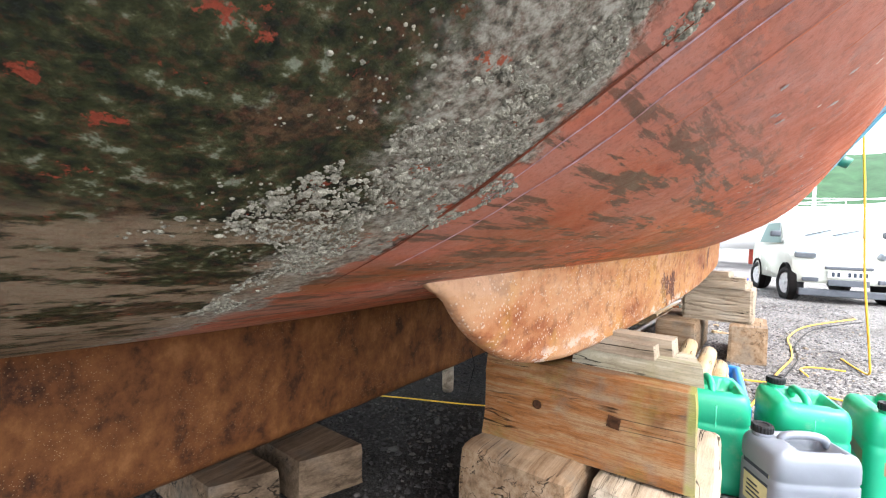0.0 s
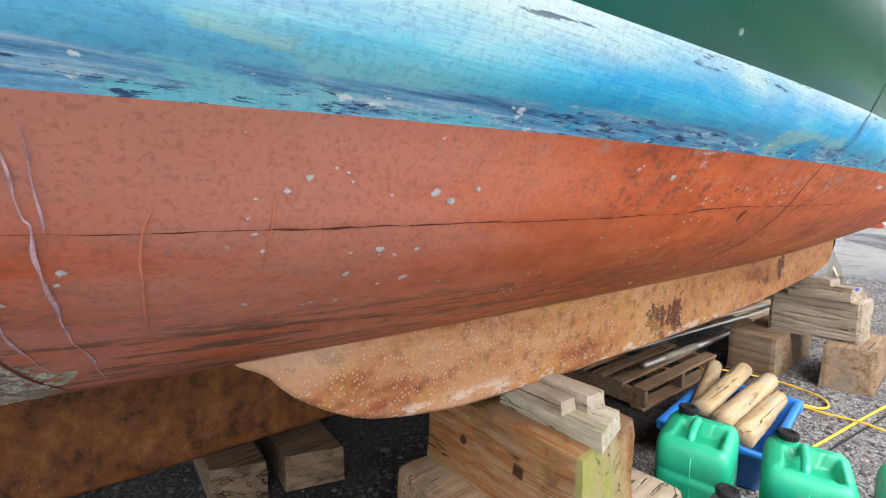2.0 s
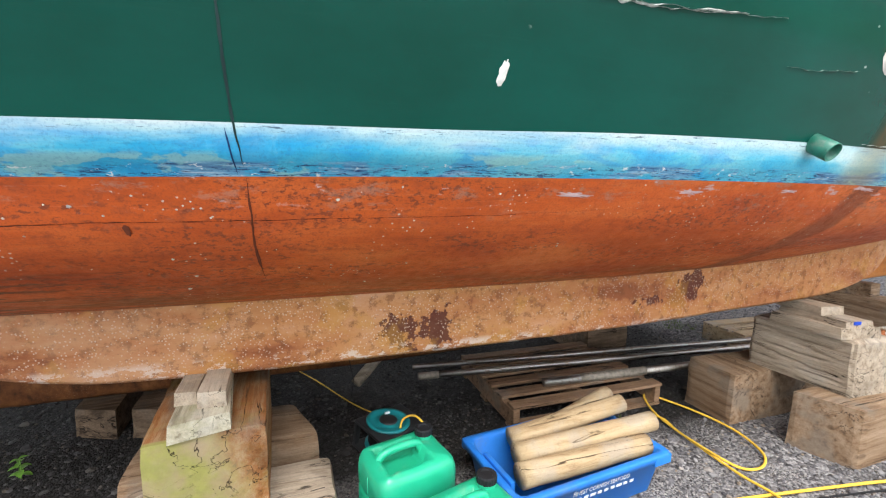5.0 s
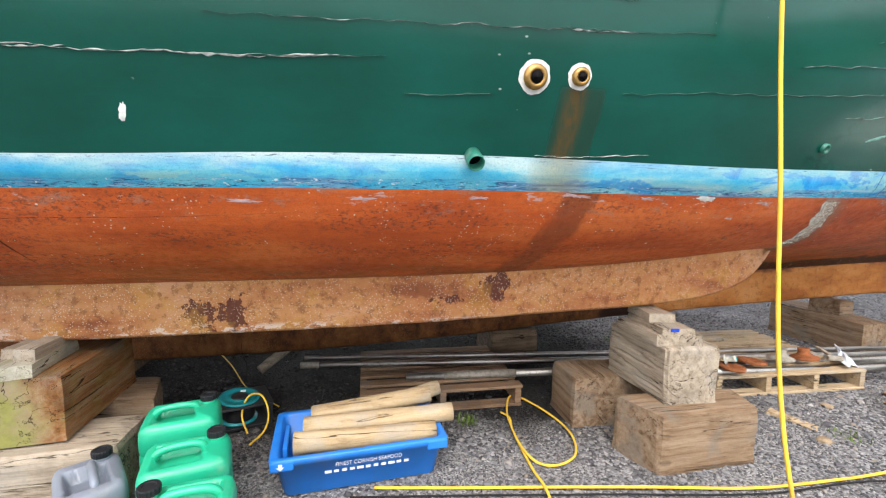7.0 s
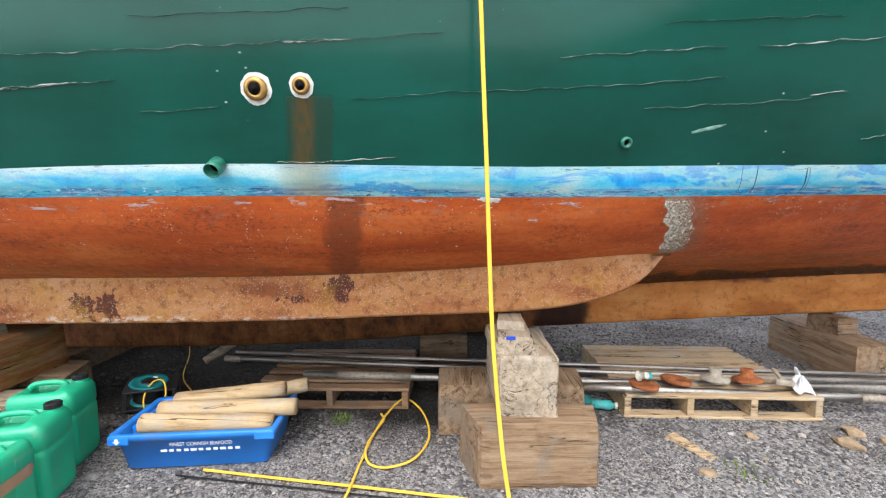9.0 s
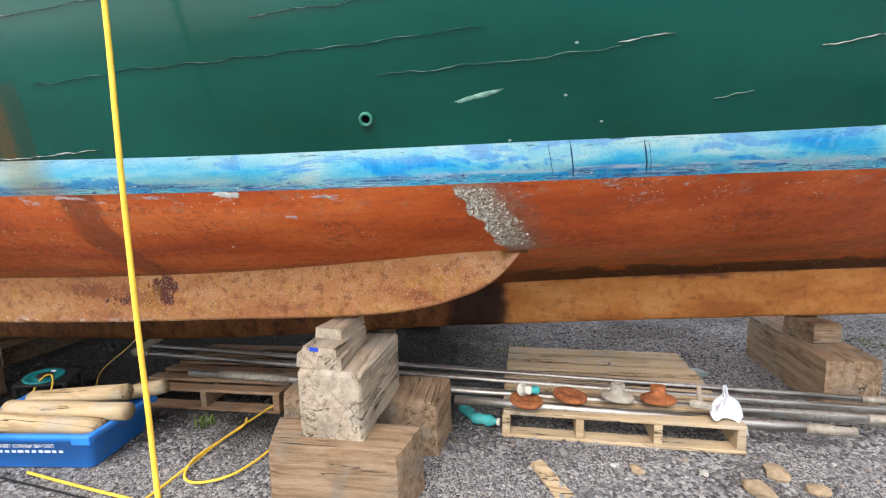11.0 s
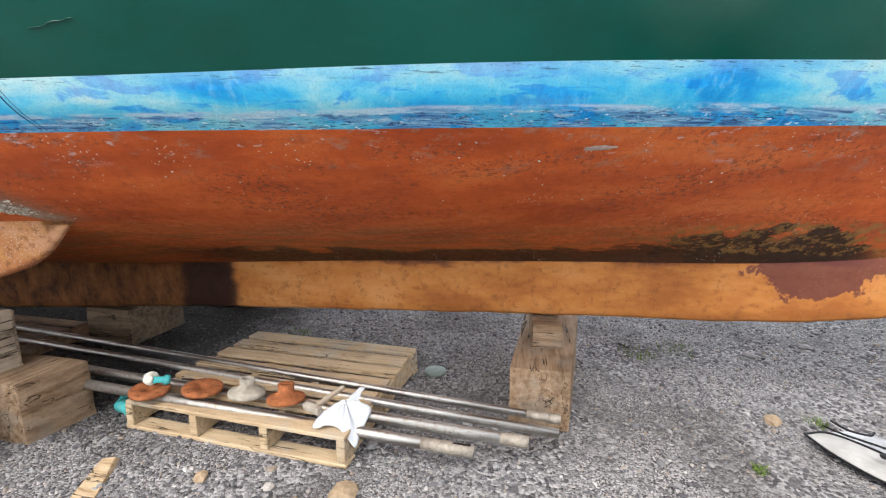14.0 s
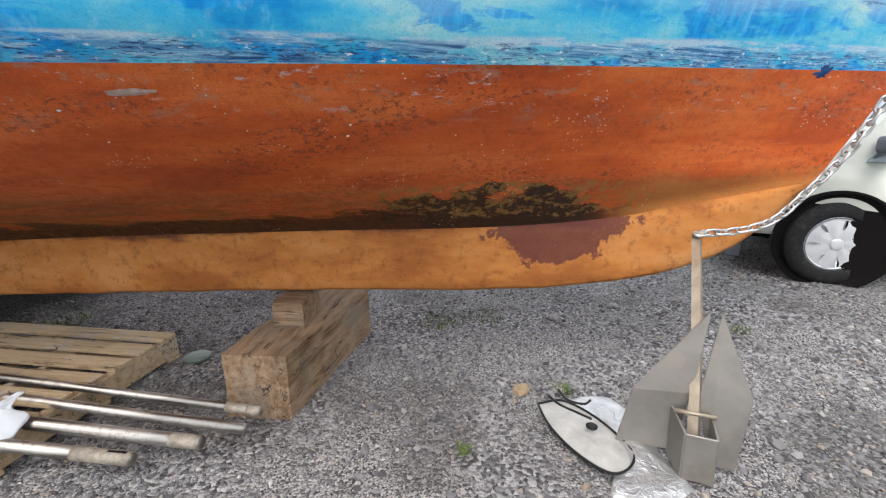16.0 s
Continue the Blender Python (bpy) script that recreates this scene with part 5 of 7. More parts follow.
# far side stacks
for xs in (1.3, 4.4):
    beam("dark oak block on the far side of the boat", [(xs - 0.2, 2.55), (xs + 0.2, 2.55), (xs + 0.2, 3.3), (xs - 0.2, 3.3)], -0.02, 0.30, M_OAK, xs)
    beam("dark oak block stacked on the far side of the boat", [(xs - 0.15, 2.65), (xs + 0.18, 2.62), (xs + 0.2, 3.1), (xs - 0.15, 3.1)], 0.297, 0.65, M_OAKY, xs + 9)
post = part("round_post", lathe([(0.035, 0), (0.037, 0.1), (0.035, 0.36), (0.030, 0.37)], 16, None, pose(2.05, 1.56, 0.025, 0, 62, 35)), M_GREY, None, "", True)
tagged(post, "short grey round post lying in the shade", "wood post")

# ---- pallets ----


def pallet(label, x0, x1, y0, y1, top, material, boards, turn, gaps=0.25, seed=0, stringers=4):
    t = thing("pallet", label, "pallet", m=pose((x0 + x1) / 2, (y0 + y1) / 2, -0.012, 0, 0, turn))
    lx, ly = x1 - x0, y1 - y0
    top += 0.012
    r = random.Random(seed)
    bw = ly / (boards + (boards - 1) * gaps)
    for k in range(boards):
        y = -ly / 2 + bw / 2 + k * bw * (1 + gaps)
        bm = box_bm((lx * r.uniform(0.985, 1.0), bw, 0.020), (r.uniform(-0.006, 0.006), y, top - 0.020), 0.003, 1, None, pose(0, 0, 0, r.uniform(-0.5, 0.5), 0, r.uniform(-0.3, 0.3)))
        part("deck_board", bm, material, t)
    for k in range(stringers):
        x = -lx / 2 + 0.025 + k * (lx - 0.05) / (stringers - 1)
        part("stringer", box_bm((0.042, ly * 0.995, top - 0.042), (x, 0, 0.021), 0.003, 1), material, t)
    for k in range(3):
        y = -ly / 2 + 0.045 + k * (ly - 0.09) / 2
        part("bottom_board", box_bm((lx, 0.088, 0.020), (0, y, 0.0), 0.003, 1), material, t)
    return t


pallet("pale new pine pallet carrying steel shafts and couplings", 5.235, 6.445, 0.575, 1.575, 0.140, M_PALLET, 7, -3.0, 0.45, 1)
pallet("old brown weathered pallet under the boat", 2.80, 3.85, 0.75, 1.55, 0.130, M_OLDPALLET, 6, -1.0, 0.75, 2, 3)

# ---- propeller shafts and couplings ----


def steel():
    m, nt, b = base_material("dull_stainless_shaft", 0.45, 1.0)
    v = coords(nt, (1, 1, 1), True)
    n1 = noise_of(nt, coords(nt, (0.6, 8, 8), True), 3.0, 5, 0.6)
    col = ramp_of(nt, n1, (0.38, (0.24, 0.225, 0.205)), (0.62, (0.46, 0.44, 0.41)))
    spots = step_of(nt, noise_of(nt, v, 30.0, 6, 0.7), 0.52, 0.60)
    col = mix_of(nt, calc(nt, "MULTIPLY", spots, 0.6), col, (0.26, 0.20, 0.15))
    put(nt, b.inputs["Base Color"], col)
    put(nt, b.inputs["Roughness"], ramp_of(nt, n1, (0.38, 0.36), (0.62, 0.56)))
    return m


M_STEEL = steel()
M_SCALE = plain("scaled_pitted_steel", (0.30, 0.265, 0.22), 0.65, 0.5, 0.4, 40.0, 0.5, (0.22, 0.16, 0.11))
M_RUST = plain("brown_rusted_iron", (0.27, 0.095, 0.038), 0.9, 0.1, 0.45, 30.0, 0.6, (0.10, 0.035, 0.02))
M_RUSTGREY = plain("grey_weathered_casting", (0.33, 0.30, 0.25), 0.85, 0.2, 0.35, 26.0, 0.5, (0.22, 0.12, 0.06))


def rod(label, a, b, r, sleeves=(), nut=0.0, keyway=False):
    a, b = Vector(a), Vector(b)
    t = thing("propeller_shaft", label, "metal rod", "steel shafts")
    v, f = tube_verts([a, a.lerp(b, 0.33), a.lerp(b, 0.66), b], r, 16)
    sheet("shaft", v, f, M_STEEL, t)
    L = (b - a).length
    for s0, s1, grow in sleeves:
        v, f = tube_verts([a.lerp(b, s0 / L), a.lerp(b, s1 / L)], r * grow, 16)
        sheet("scaled_sleeve", v, f, M_SCALE, t, "pale scaled section")
    if nut:
        d = (b - a).normalized()
        v, f = tube_verts([b - d * nut, b + d * 0.004], r * 1.35, 6)
        sheet("end_nut", v, f, M_SCALE, t, "rough end nut")
    if keyway:
        d = (b - a).normalized()
        bm = box_bm((0.075, 0.010, 0.004), (0, 0, 0), 0.001, 1)
        ob = part("keyway", bm, M_HOLE_SHADE, t, "near-black slip painted for the shade in a keyway")
        ang = math.degrees(math.atan2(d.y, d.x))
        ob.matrix_world = pose(*(b - d * 0.055 + Vector((0, 0, r - 0.001))), 0, 0, ang)
    return t


rod("long thin dull steel propeller shaft with rough end", (2.40, 1.40, 0.160), (7.323, 0.885, 0.135), 0.018, [(4.80, 4.90, 1.12)], 0.05)
rod("long dull steel propeller shaft with threaded end", (2.39, 1.245, 0.164), (7.314, 0.785, 0.125), 0.021, [(0.0, 0.13, 1.1)])
rod("thick dull steel propeller shaft with scaled end", (3.10, 0.93, 0.160), (7.185, 0.709, 0.115), 0.026, [(0.25, 0.75, 1.06), (3.97, 4.09, 1.03)])
rod("thick steel shaft with keyway and scaled end", (4.95, 0.655, 0.172), (6.961, 0.64, 0.085), 0.025, [(1.78, 2.01, 1.05)], 0, True)


def coupling(label, x, y, z, r, hub, h, material, seed, tilt=0):
    t = thing("shaft_coupling", label, "coupling", "couplings on the pallet", pose(x, y, z, tilt, tilt * 0.6, seed * 40))
    prof = [(hub * 0.55, 0.0), (r * 0.98, 0.0), (r, 0.006), (r, 0.016), (r * 0.95, 0.020)]
    if h:
        prof += [(hub * 1.6, 0.024 + h * 0.12), (hub * 1.1, 0.024 + h * 0.3), (hub, 0.024 + h * 0.45), (hub * 1.05, 0.02 + h), (hub * 0.62, 0.022 + h), (hub * 0.55, 0.018 + h * 0.5)]
    else:
        prof += [(hub * 1.4, 0.022), (hub * 1.2, 0.016), (hub * 0.7, 0.016), (hub * 0.6, 0.006)]
    part("flange", lathe(prof, 36), material, t, "", True)
    for k in range(6):
        a = k * math.pi / 3
        part("bolt_hole", lathe([(0.006, 0.0), (0.005, 0.0012), (0.0005, 0.001)], 10, None, pose(r * 0.82 * math.cos(a), r * 0.82 * math.sin(a), 0.0195)), M_HOLE_SHADE, t)


coupling("flat rusty round flange lying on shafts", 5.344, 0.637, 0.185, 0.088, 0.03, 0, M_RUST, 1, 4)
coupling("flat rusty coupling disc lying on shafts", 5.586, 0.706, 0.185, 0.092, 0.032, 0, M_RUST, 2, 5)
coupling("grey weathered shaft coupling with raised hub", 5.837, 0.703, 0.190, 0.085, 0.034, 0.062, M_RUSTGREY, 3, 6)
coupling("brown rusted shaft coupling with raised hub", 6.049, 0.701, 0.185, 0.088, 0.036, 0.060, M_RUST, 4, 7)
M_VALVE = plain("white_painted_valve", (0.55, 0.55, 0.48), 0.55, 0, 0.3, 30.0, 0.2, (0.25, 0.22, 0.15))
M_TEAL = plain("teal_plastic", (0.05, 0.30, 0.30), 0.5, 0, 0.25, 20.0, 0.1, (0.25, 0.25, 0.22))
v1 = thing("valve", "small white flanged valve with a blue end", "valve", m=pose(5.323, 0.674, 0.235, 70, 10, 30))
part("flange", lathe([(0.010, 0), (0.034, 0), (0.034, 0.008), (0.018, 0.010), (0.018, 0.05), (0.022, 0.055), (0.022, 0.065), (0.012, 0.065)], 20), M_VALVE, v1, "", True)
for k in range(4):
    part("bolt", lathe([(0.005, -0.002), (0.005, 0.001), (0.001, 0.001)], 8, None, pose(0.026 * math.cos(k * 1.57), 0.026 * math.sin(k * 1.57), 0)), M_BRONZE, v1)
v2 = thing("hose_tail", "pale blue plastic hose connector", "connector", m=pose(5.403, 0.696, 0.225, 70, 0, -30))
part("tail", lathe([(0.012, 0), (0.024, 0), (0.024, 0.02), (0.016, 0.022), (0.016, 0.07), (0.010, 0.07)], 20), M_TEAL, v2, "", True)
for k, (x, y, rz) in enumerate(((4.98, 0.83, 40), (5.06, 0.72, 75))):
    b = thing("teal_bottle", "crushed teal plastic bottle on the gravel", "bottle", "teal bottles", pose(x, y, 0.032, 90, 0, rz))
    part("body", lathe([(0.012, -0.02), (0.030, -0.015), (0.034, 0.02), (0.027, 0.05), (0.034, 0.075), (0.030, 0.10), (0.016, 0.12), (0.014, 0.14), (0.004, 0.14)], 18), M_TEAL, b, "", True)
    part("neck_ring", lathe([(0.017, 0.128), (0.021, 0.13), (0.021, 0.145), (0.010, 0.146)], 16), M_VALVE, b, "white neck", True)


M_CLOTH = plain("white_rag", (0.48, 0.50, 0.53), 0.85, 0, 0.06, 12.0, 0.2)


def draped_rag(at, hem, material, label):
    """A cloth gathered to a knot, hanging in folds to an uneven hem."""
    edge = spline([Vector(p) for p in hem + hem[:1]], 10)[:-1]
    n, rings = len(edge), 12
    verts, faces = [(0, 0, 0.012)], []
    for r in range(1, rings + 1):
        f = r / rings
        for k, p in enumerate(edge):
            a = 2 * math.pi * k / n
            fold = 0.011 * math.sin(7 * a + 1.5 * math.sin(2 * a)) * math.sin(math.pi * min(1.0, f * 1.1)) + 0.010 * noise.noise((p.x * f * 30, p.y * f * 30, 2.0))
            sag = p.z * (f ** 1.5 if p.z < 0 else f)
            verts.append((p.x * f, p.y * f, 0.012 * (1 - f) + sag + fold))
    faces += [(0, 1 + k, 1 + (k + 1) % n) for k in range(n)]
    for r in range(rings - 1):
        for k in range(n):
            a, b = 1 + r * n + k, 1 + r * n + (k + 1) % n
            faces.append((a, a + n, b + n, b))
    ob = sheet("rag", verts, faces, material, None)
    ob.matrix_world = pose(*at)
    ob.modifiers.new("thick", "SOLIDIFY").thickness = 0.002
    return tagged(ob, label, "rag")


draped_rag((6.366, 0.675, 0.205), [(0.055, 0.10, 0.05), (0.045, 0.045, 0.012), (0.10, 0.055, -0.03), (0.085, -0.03, -0.09), (0.078, -0.085, -0.14), (0.035, -0.095, -0.075), (-0.03, -0.085, -0.045), (-0.10, -0.12, -0.045), (-0.095, -0.05, -0.02), (-0.035, 0.01, 0.015), (0.005, 0.04, 0.02), (0.03, 0.085, 0.045)], M_CLOTH, "crumpled white rag draped over the pallet's corner")
tool = thing("hammer", "old hammer with worn wooden handle on the rag", "hammer", m=pose(6.256, 0.702, 0.205, 0, -6, 70))
part("handle", box_bm((0.19, 0.024, 0.018), (0.02, 0, 0), 0.007, 2), M_GREY, tool)
part("head", box_bm((0.032, 0.10, 0.032), (-0.08, 0, -0.006), 0.006, 2), M_RUSTGREY, tool, "dull iron head")
cover = thing("round_plate", "small grey-green round metal plate on the gravel", "plate", m=pose(6.59, 1.524, 0.0))
part("disc", lathe([(0.068, -0.01), (0.070, 0.006), (0.066, 0.010), (0.004, 0.011)], 36), plain("grey_green_plate", (0.17, 0.21, 0.19), 0.6, 0.3, 0.25, 20, 0.2), cover, "", True)

# ---- jerrycans ----


def can_plastic(name, color):
    m, nt, b = base_material(name, 0.38)
    v = coords(nt, (1, 1, 1), True)
    col = ramp_of(nt, noise_of(nt, v, 5.0, 5, 0.6), (0.3, tuple(c * 0.85 for c in color)), (0.7, tuple(min(1, c * 1.12) for c in color)))
    dust = step_of(nt, noise_of(nt, v, 11.0, 7, 0.7), 0.55, 0.75)
    col = mix_of(nt, calc(nt, "MULTIPLY", dust, 0.22), col, (0.42, 0.38, 0.30))
    put(nt, b.inputs["Base Color"], col)
    put(nt, b.inputs["Roughness"], ramp_of(nt, noise_of(nt, v, 20.0, 4, 0.6), (0.3, 0.30), (0.7, 0.50)))
    b.inputs["Subsurface Weight"].default_value = 0.12
    b.inputs["Subsurface Radius"].default_value = (0.02, 0.03, 0.02)
    relief(nt, b, noise_of(nt, v, 40.0, 3, 0.6), 0.08, 0.003)
    return m


M_CAN = can_plastic("green_jerrycan_plastic", (0.012, 0.36, 0.20))
M_GREYCAN = can_plastic("grey_jerrycan_plastic", (0.165, 0.185, 0.225))
M_CAP = plain("black_screw_cap", (0.014, 0.015, 0.017), 0.5, 0, 0.25, 20, 0.1)
M_TAPE = plain("brown_packing_tape", (0.30, 0.19, 0.11), 0.45, 0, 0.2, 14, 0.1)


def jerrycan(label, m, material, lx=0.30, ly=0.25, h=0.42, cap=1, group="jerrycans"):
    """A moulded can: square body with rounded corners, sunken grip and a capped neck in one corner."""
    t = thing("jerrycan", label, "jerrycan", group, m)
    n, e = 56, 0.30
    zt = 0.925 * h

    def rim(s, z, dent=0.0):
        out = []
        for k in range(n):
            a = 2 * math.pi * k / n
            c, q = math.cos(a), math.sin(a)
            x, y = math.copysign(abs(c) ** e, c) * lx / 2 * s, math.copysign(abs(q) ** e, q) * ly / 2 * s
            if dent:
                x, y = x * (1 - dent * (abs(y) < ly * 0.30)), y * (1 - dent * (abs(x) < lx * 0.30))
            out.append((x, y, z))
        return out
    rings = [rim(0.90, 0.0), rim(0.965, 0.008), rim(1.0, 0.03), rim(1.0, 0.10 * h), rim(1.0, 0.13 * h, 0.03), rim(1.0, 0.52 * h, 0.03), rim(1.0, 0.55 * h), rim(1.0, 0.60 * h), rim(0.978, 0.615 * h), rim(0.978, 0.64 * h), rim(1.0, 0.655 * h), rim(1.0, 0.78 * h), rim(0.985, 0.83 * h), rim(0.94, 0.875 * h)]
    verts = [p for r in rings for p in r]
    faces = [(i * n + k, i * n + (k + 1) % n, (i + 1) * n + (k + 1) % n, (i + 1) * n + k) for i in range(len(rings) - 1) for k in range(n)]
    faces.append(tuple(range(n))[::-1])

    def crown(x, y):
        """Height of the moulded top: domed, with a sunken grip and a flat for the neck."""
        u, v = abs(x) / (lx * 0.47), abs(y) / (ly * 0.47)
        z = 0.875 * h + (zt - 0.875 * h) * (1 - max(u, v) ** 5)
        grip = max(0.0, 1 - max(abs(x + cap * 0.08 * lx) / (0.27 * lx), abs(y + 0.04 * ly) / (0.30 * ly)) ** 6)
        z -= 0.050 * min(1.0, 1.6 * grip)
        neck = max(0.0, 1 - (math.hypot(x - cap * 0.33 * lx, y - ly * 0.22) / 0.055) ** 4)
        return z + (zt - 0.006 - z) * min(1.0, 1.5 * neck)
    rows = 12
    for r in range(1, rows + 1):
        f = 1 - r / rows
        for p in rings[-1]:
            x, y = p[0] * f, p[1] * f
            verts.append((x, y, crown(x, y)))
    base = (len(rings) - 1) * n
    faces += [(base + r * n + k, base + r * n + (k + 1) % n, base + (r + 1) * n + (k + 1) % n, base + (r + 1) * n + k) for r in range(rows) for k in range(n)]
    sheet("body", verts, faces, material, t)
    hp = spline([(-cap * 0.36 * lx, 0.01, zt - 0.022), (-cap * 0.30 * lx, 0.01, zt + 0.002), (-cap * 0.16 * lx, 0.01, zt + 0.012), (cap * 0.06 * lx, 0.01, zt + 0.012), (cap * 0.17 * lx, 0.01, zt + 0.002), (cap * 0.21 * lx, 0.01, zt - 0.030)], 6)
    v, f = tube_verts(hp, 0.0145, 12)
    sheet("handle", v, f, material, t)
    at = pose(cap * 0.33 * lx, ly * 0.22, zt - 0.004)
    part("neck", lathe([(0.031, -0.010), (0.031, 0.012), (0.026, 0.014)], 28, None, at), material, t, "", True)
    bm = lathe([(0.034, 0.010), (0.035, 0.030), (0.032, 0.035), (0.021, 0.035), (0.019, 0.031), (0.002, 0.031)], 40, None, at)
    for q in bm.verts:
        c = Vector((cap * 0.33 * lx, ly * 0.22, q.co.z))
        d = q.co - c
        if d.length > 0.031 and int(round(math.atan2(d.y, d.x) / (2 * math.pi) * 40)) % 2:
            q.co = c + d * 0.95
    part("cap", bm, M_CAP, t, "ribbed black screw cap")
    v, f = tube_verts([(-cap * 0.499 * lx, 0, 0.04), (-cap * 0.488 * lx, 0, 0.14 * h), (-cap * 0.488 * lx, 0, 0.5 * h), (-cap * 0.495 * lx, 0, 0.80 * h)], 0.003, 6)
    sheet("mould_seam", v, f, material, t)
    return t


can = jerrycan("green plastic jerrycan with black cap", pose(2.03, 0.185, -0.01, 0, 0, 12), M_CAN, h=0.44)
jerrycan("green plastic jerrycan with black cap, scuffed top", pose(2.155, -0.118, -0.01, 0, 0, 14), M_CAN, h=0.42)
third = jerrycan("green plastic jerrycan wound with brown packing tape", pose(2.245, -0.41, -0.01, 0, 0, 10), M_CAN, h=0.42, cap=-1)
tape = []
for zz in (0.0, 0.05):
    tape.append([(math.copysign(abs(math.cos(a)) ** 0.38, math.cos(a)) * 0.1515, math.copysign(abs(math.sin(a)) ** 0.38, math.sin(a)) * 0.1265, 0.20 + zz + 0.25 * 0.15 * math.copysign(abs(math.cos(a)) ** 0.38, math.cos(a))) for a in [2 * math.pi * k / 48 for k in range(48)]])
sheet("tape_band", tape[0] + tape[1], [(k, (k + 1) % 48, 48 + (k + 1) % 48, 48 + k) for k in range(48)], M_TAPE, third, "brown packing tape")
grey_can = jerrycan("silver-grey plastic jerrycan with a printed paper label", pose(1.815, -0.095, -0.01, 0, 0, -58), M_GREYCAN, 0.285, 0.21, 0.345, -1)
M_LABEL = plain("faded_paper_label", (0.55, 0.52, 0.30), 0.6, 0, 0.15, 20, 0.05)
M_INK = plain("dark_label_print", (0.04, 0.05, 0.07), 0.6, 0, 0.15, 20, 0.0)
part("paper_label", box_bm((0.0012, 0.13, 0.15), (-0.1392, 0, 0.08), 0, 1), M_LABEL, grey_can, "faded yellow paper label")
part("label_panel", box_bm((0.0012, 0.13, 0.05), (-0.1400, 0, 0.175), 0, 1), M_INK, grey_can, "dark printed panel")
for k in range(4):
    part("print_bar", box_bm((0.0012, 0.09 - 0.012 * k, 0.006), (-0.1406, 0.005 * k, 0.10 + 0.016 * k), 0, 1), M_INK, grey_can)

# ---- fish crate with logs ----
M_CRATE = plain("blue_crate_plastic", (0.018, 0.18, 0.62), 0.42, 0, 0.18, 6, 0.1, (0.10, 0.16, 0.30))
M_WHITE = plain("white_stencil_paint", (0.66, 0.70, 0.74), 0.6, 0, 0.1, 60, 0.0)


def fish_crate():
    t = thing("fish_crate", "blue plastic fish crate with white lettering holding logs", "crate", m=pose(2.793, 0.298, -0.012, 0, 0, 4.5))
    bx, by, tx, ty, h, w = 0.70, 0.365, 0.76, 0.415, 0.205, 0.008

    def loop(sx, sy, z, r=0.03, n=5):
        out = []
        for cx, cy, a0 in ((1, 1, 0), (-1, 1, 90), (-1, -1, 180), (1, -1, 270)):
            for k in range(n):
                a = math.radians(a0 + 90 * k / (n - 1))
                out.append((cx * (sx / 2 - r) + r * math.cos(a), cy * (sy / 2 - r) + r * math.sin(a), z))
        return out
    rings = [loop(bx - 0.02, by - 0.02, 0.0), loop(bx, by, 0.01), loop(tx, ty, h - 0.035), loop(tx + 0.045, ty + 0.045, h - 0.033), loop(tx + 0.05, ty + 0.05, h - 0.004), loop(tx + 0.045, ty + 0.045, h), loop(tx - 0.004, ty - 0.004, h), loop(tx - 0.02, ty - 0.02, h - 0.01), loop(bx - 0.02, by - 0.02, 0.016), loop(0.05, 0.05, 0.016, 0.02)]
    n = len(rings[0])
    verts = [p for r in rings for p in r]
    faces = [(i * n + k, i * n + (k + 1) % n, (i + 1) * n + (k + 1) % n, (i + 1) * n + k) for i in range(len(rings) - 1) for k in range(n)]
    faces += [tuple(range(n))[::-1], tuple((len(rings) - 1) * n + k for k in range(n))]
    sheet("shell", verts, faces, M_CRATE, t)
    for sx in (-1, 1):
        part("handle_pocket", box_bm((0.022, 0.22, 0.05), (sx * (tx / 2 - 0.035), 0, h - 0.062), 0.006, 2), M_CRATE, t)
        part("corner_lug", box_bm((0.10, 0.03, 0.045), (sx * (tx / 2 - 0.03), -(ty / 2 + 0.012), h - 0.048), 0.008, 2), M_CRATE, t)
        part("corner_lug", box_bm((0.10, 0.03, 0.045), (sx * (tx / 2 - 0.03), (ty / 2 + 0.012), h - 0.048), 0.008, 2), M_CRATE, t)
    fc = bpy.data.curves.new("lettering", "FONT")
    fc.body = "FINEST CORNISH SEAFOOD"
    fc.size, fc.align_x, fc.extrude = 0.030, "CENTER", 0.0006
    tmp = bpy.data.objects.new("lettering", fc)
    scene.collection.objects.link(tmp)
    bpy.context.view_layer.update()
    me = bpy.data.meshes.new_from_object(tmp.evaluated_get(bpy.context.evaluated_depsgraph_get()))
    bpy.data.objects.remove(tmp)
    me.materials.append(M_WHITE)
    ob = new("lettering", me)
    ob.parent = t
    lean = math.degrees(math.atan2((ty - by) / 2, h - 0.045))
    ob.matrix_local = pose(0.03, -(by / 2 + 0.0215), 0.128, 90 + lean, 0, 0) @ Matrix.Diagonal((0.82, 1, 1, 1))
    tagged(ob, "white stencilled words")
    for k in range(11):
        w2 = 0.022 if k % 4 else 0.030
        bar = part("print_bar", box_bm((w2, 0.0012, 0.013), (-0.155 + 0.036 * k, -(by / 2 + 0.0140), 0.096), 0, 1, None, pose(0, 0, 0, lean, 0, 0)), M_WHITE, t)
    arrow = bmesh.new()
    vs = [arrow.verts.new(p) for p in ((-0.008, 0, 0.03), (0.008, 0, 0.03), (0.008, 0, 0.016), (0.018, 0, 0.016), (0, 0, 0), (-0.018, 0, 0.016), (-0.008, 0, 0.016))]
    arrow.faces.new(vs)
    ob = part("arrow_mark", arrow, M_WHITE, t, "white arrow")
    ob.matrix_local = pose(-0.355, -(ty / 2 + 0.0275), h - 0.042)


fish_crate()


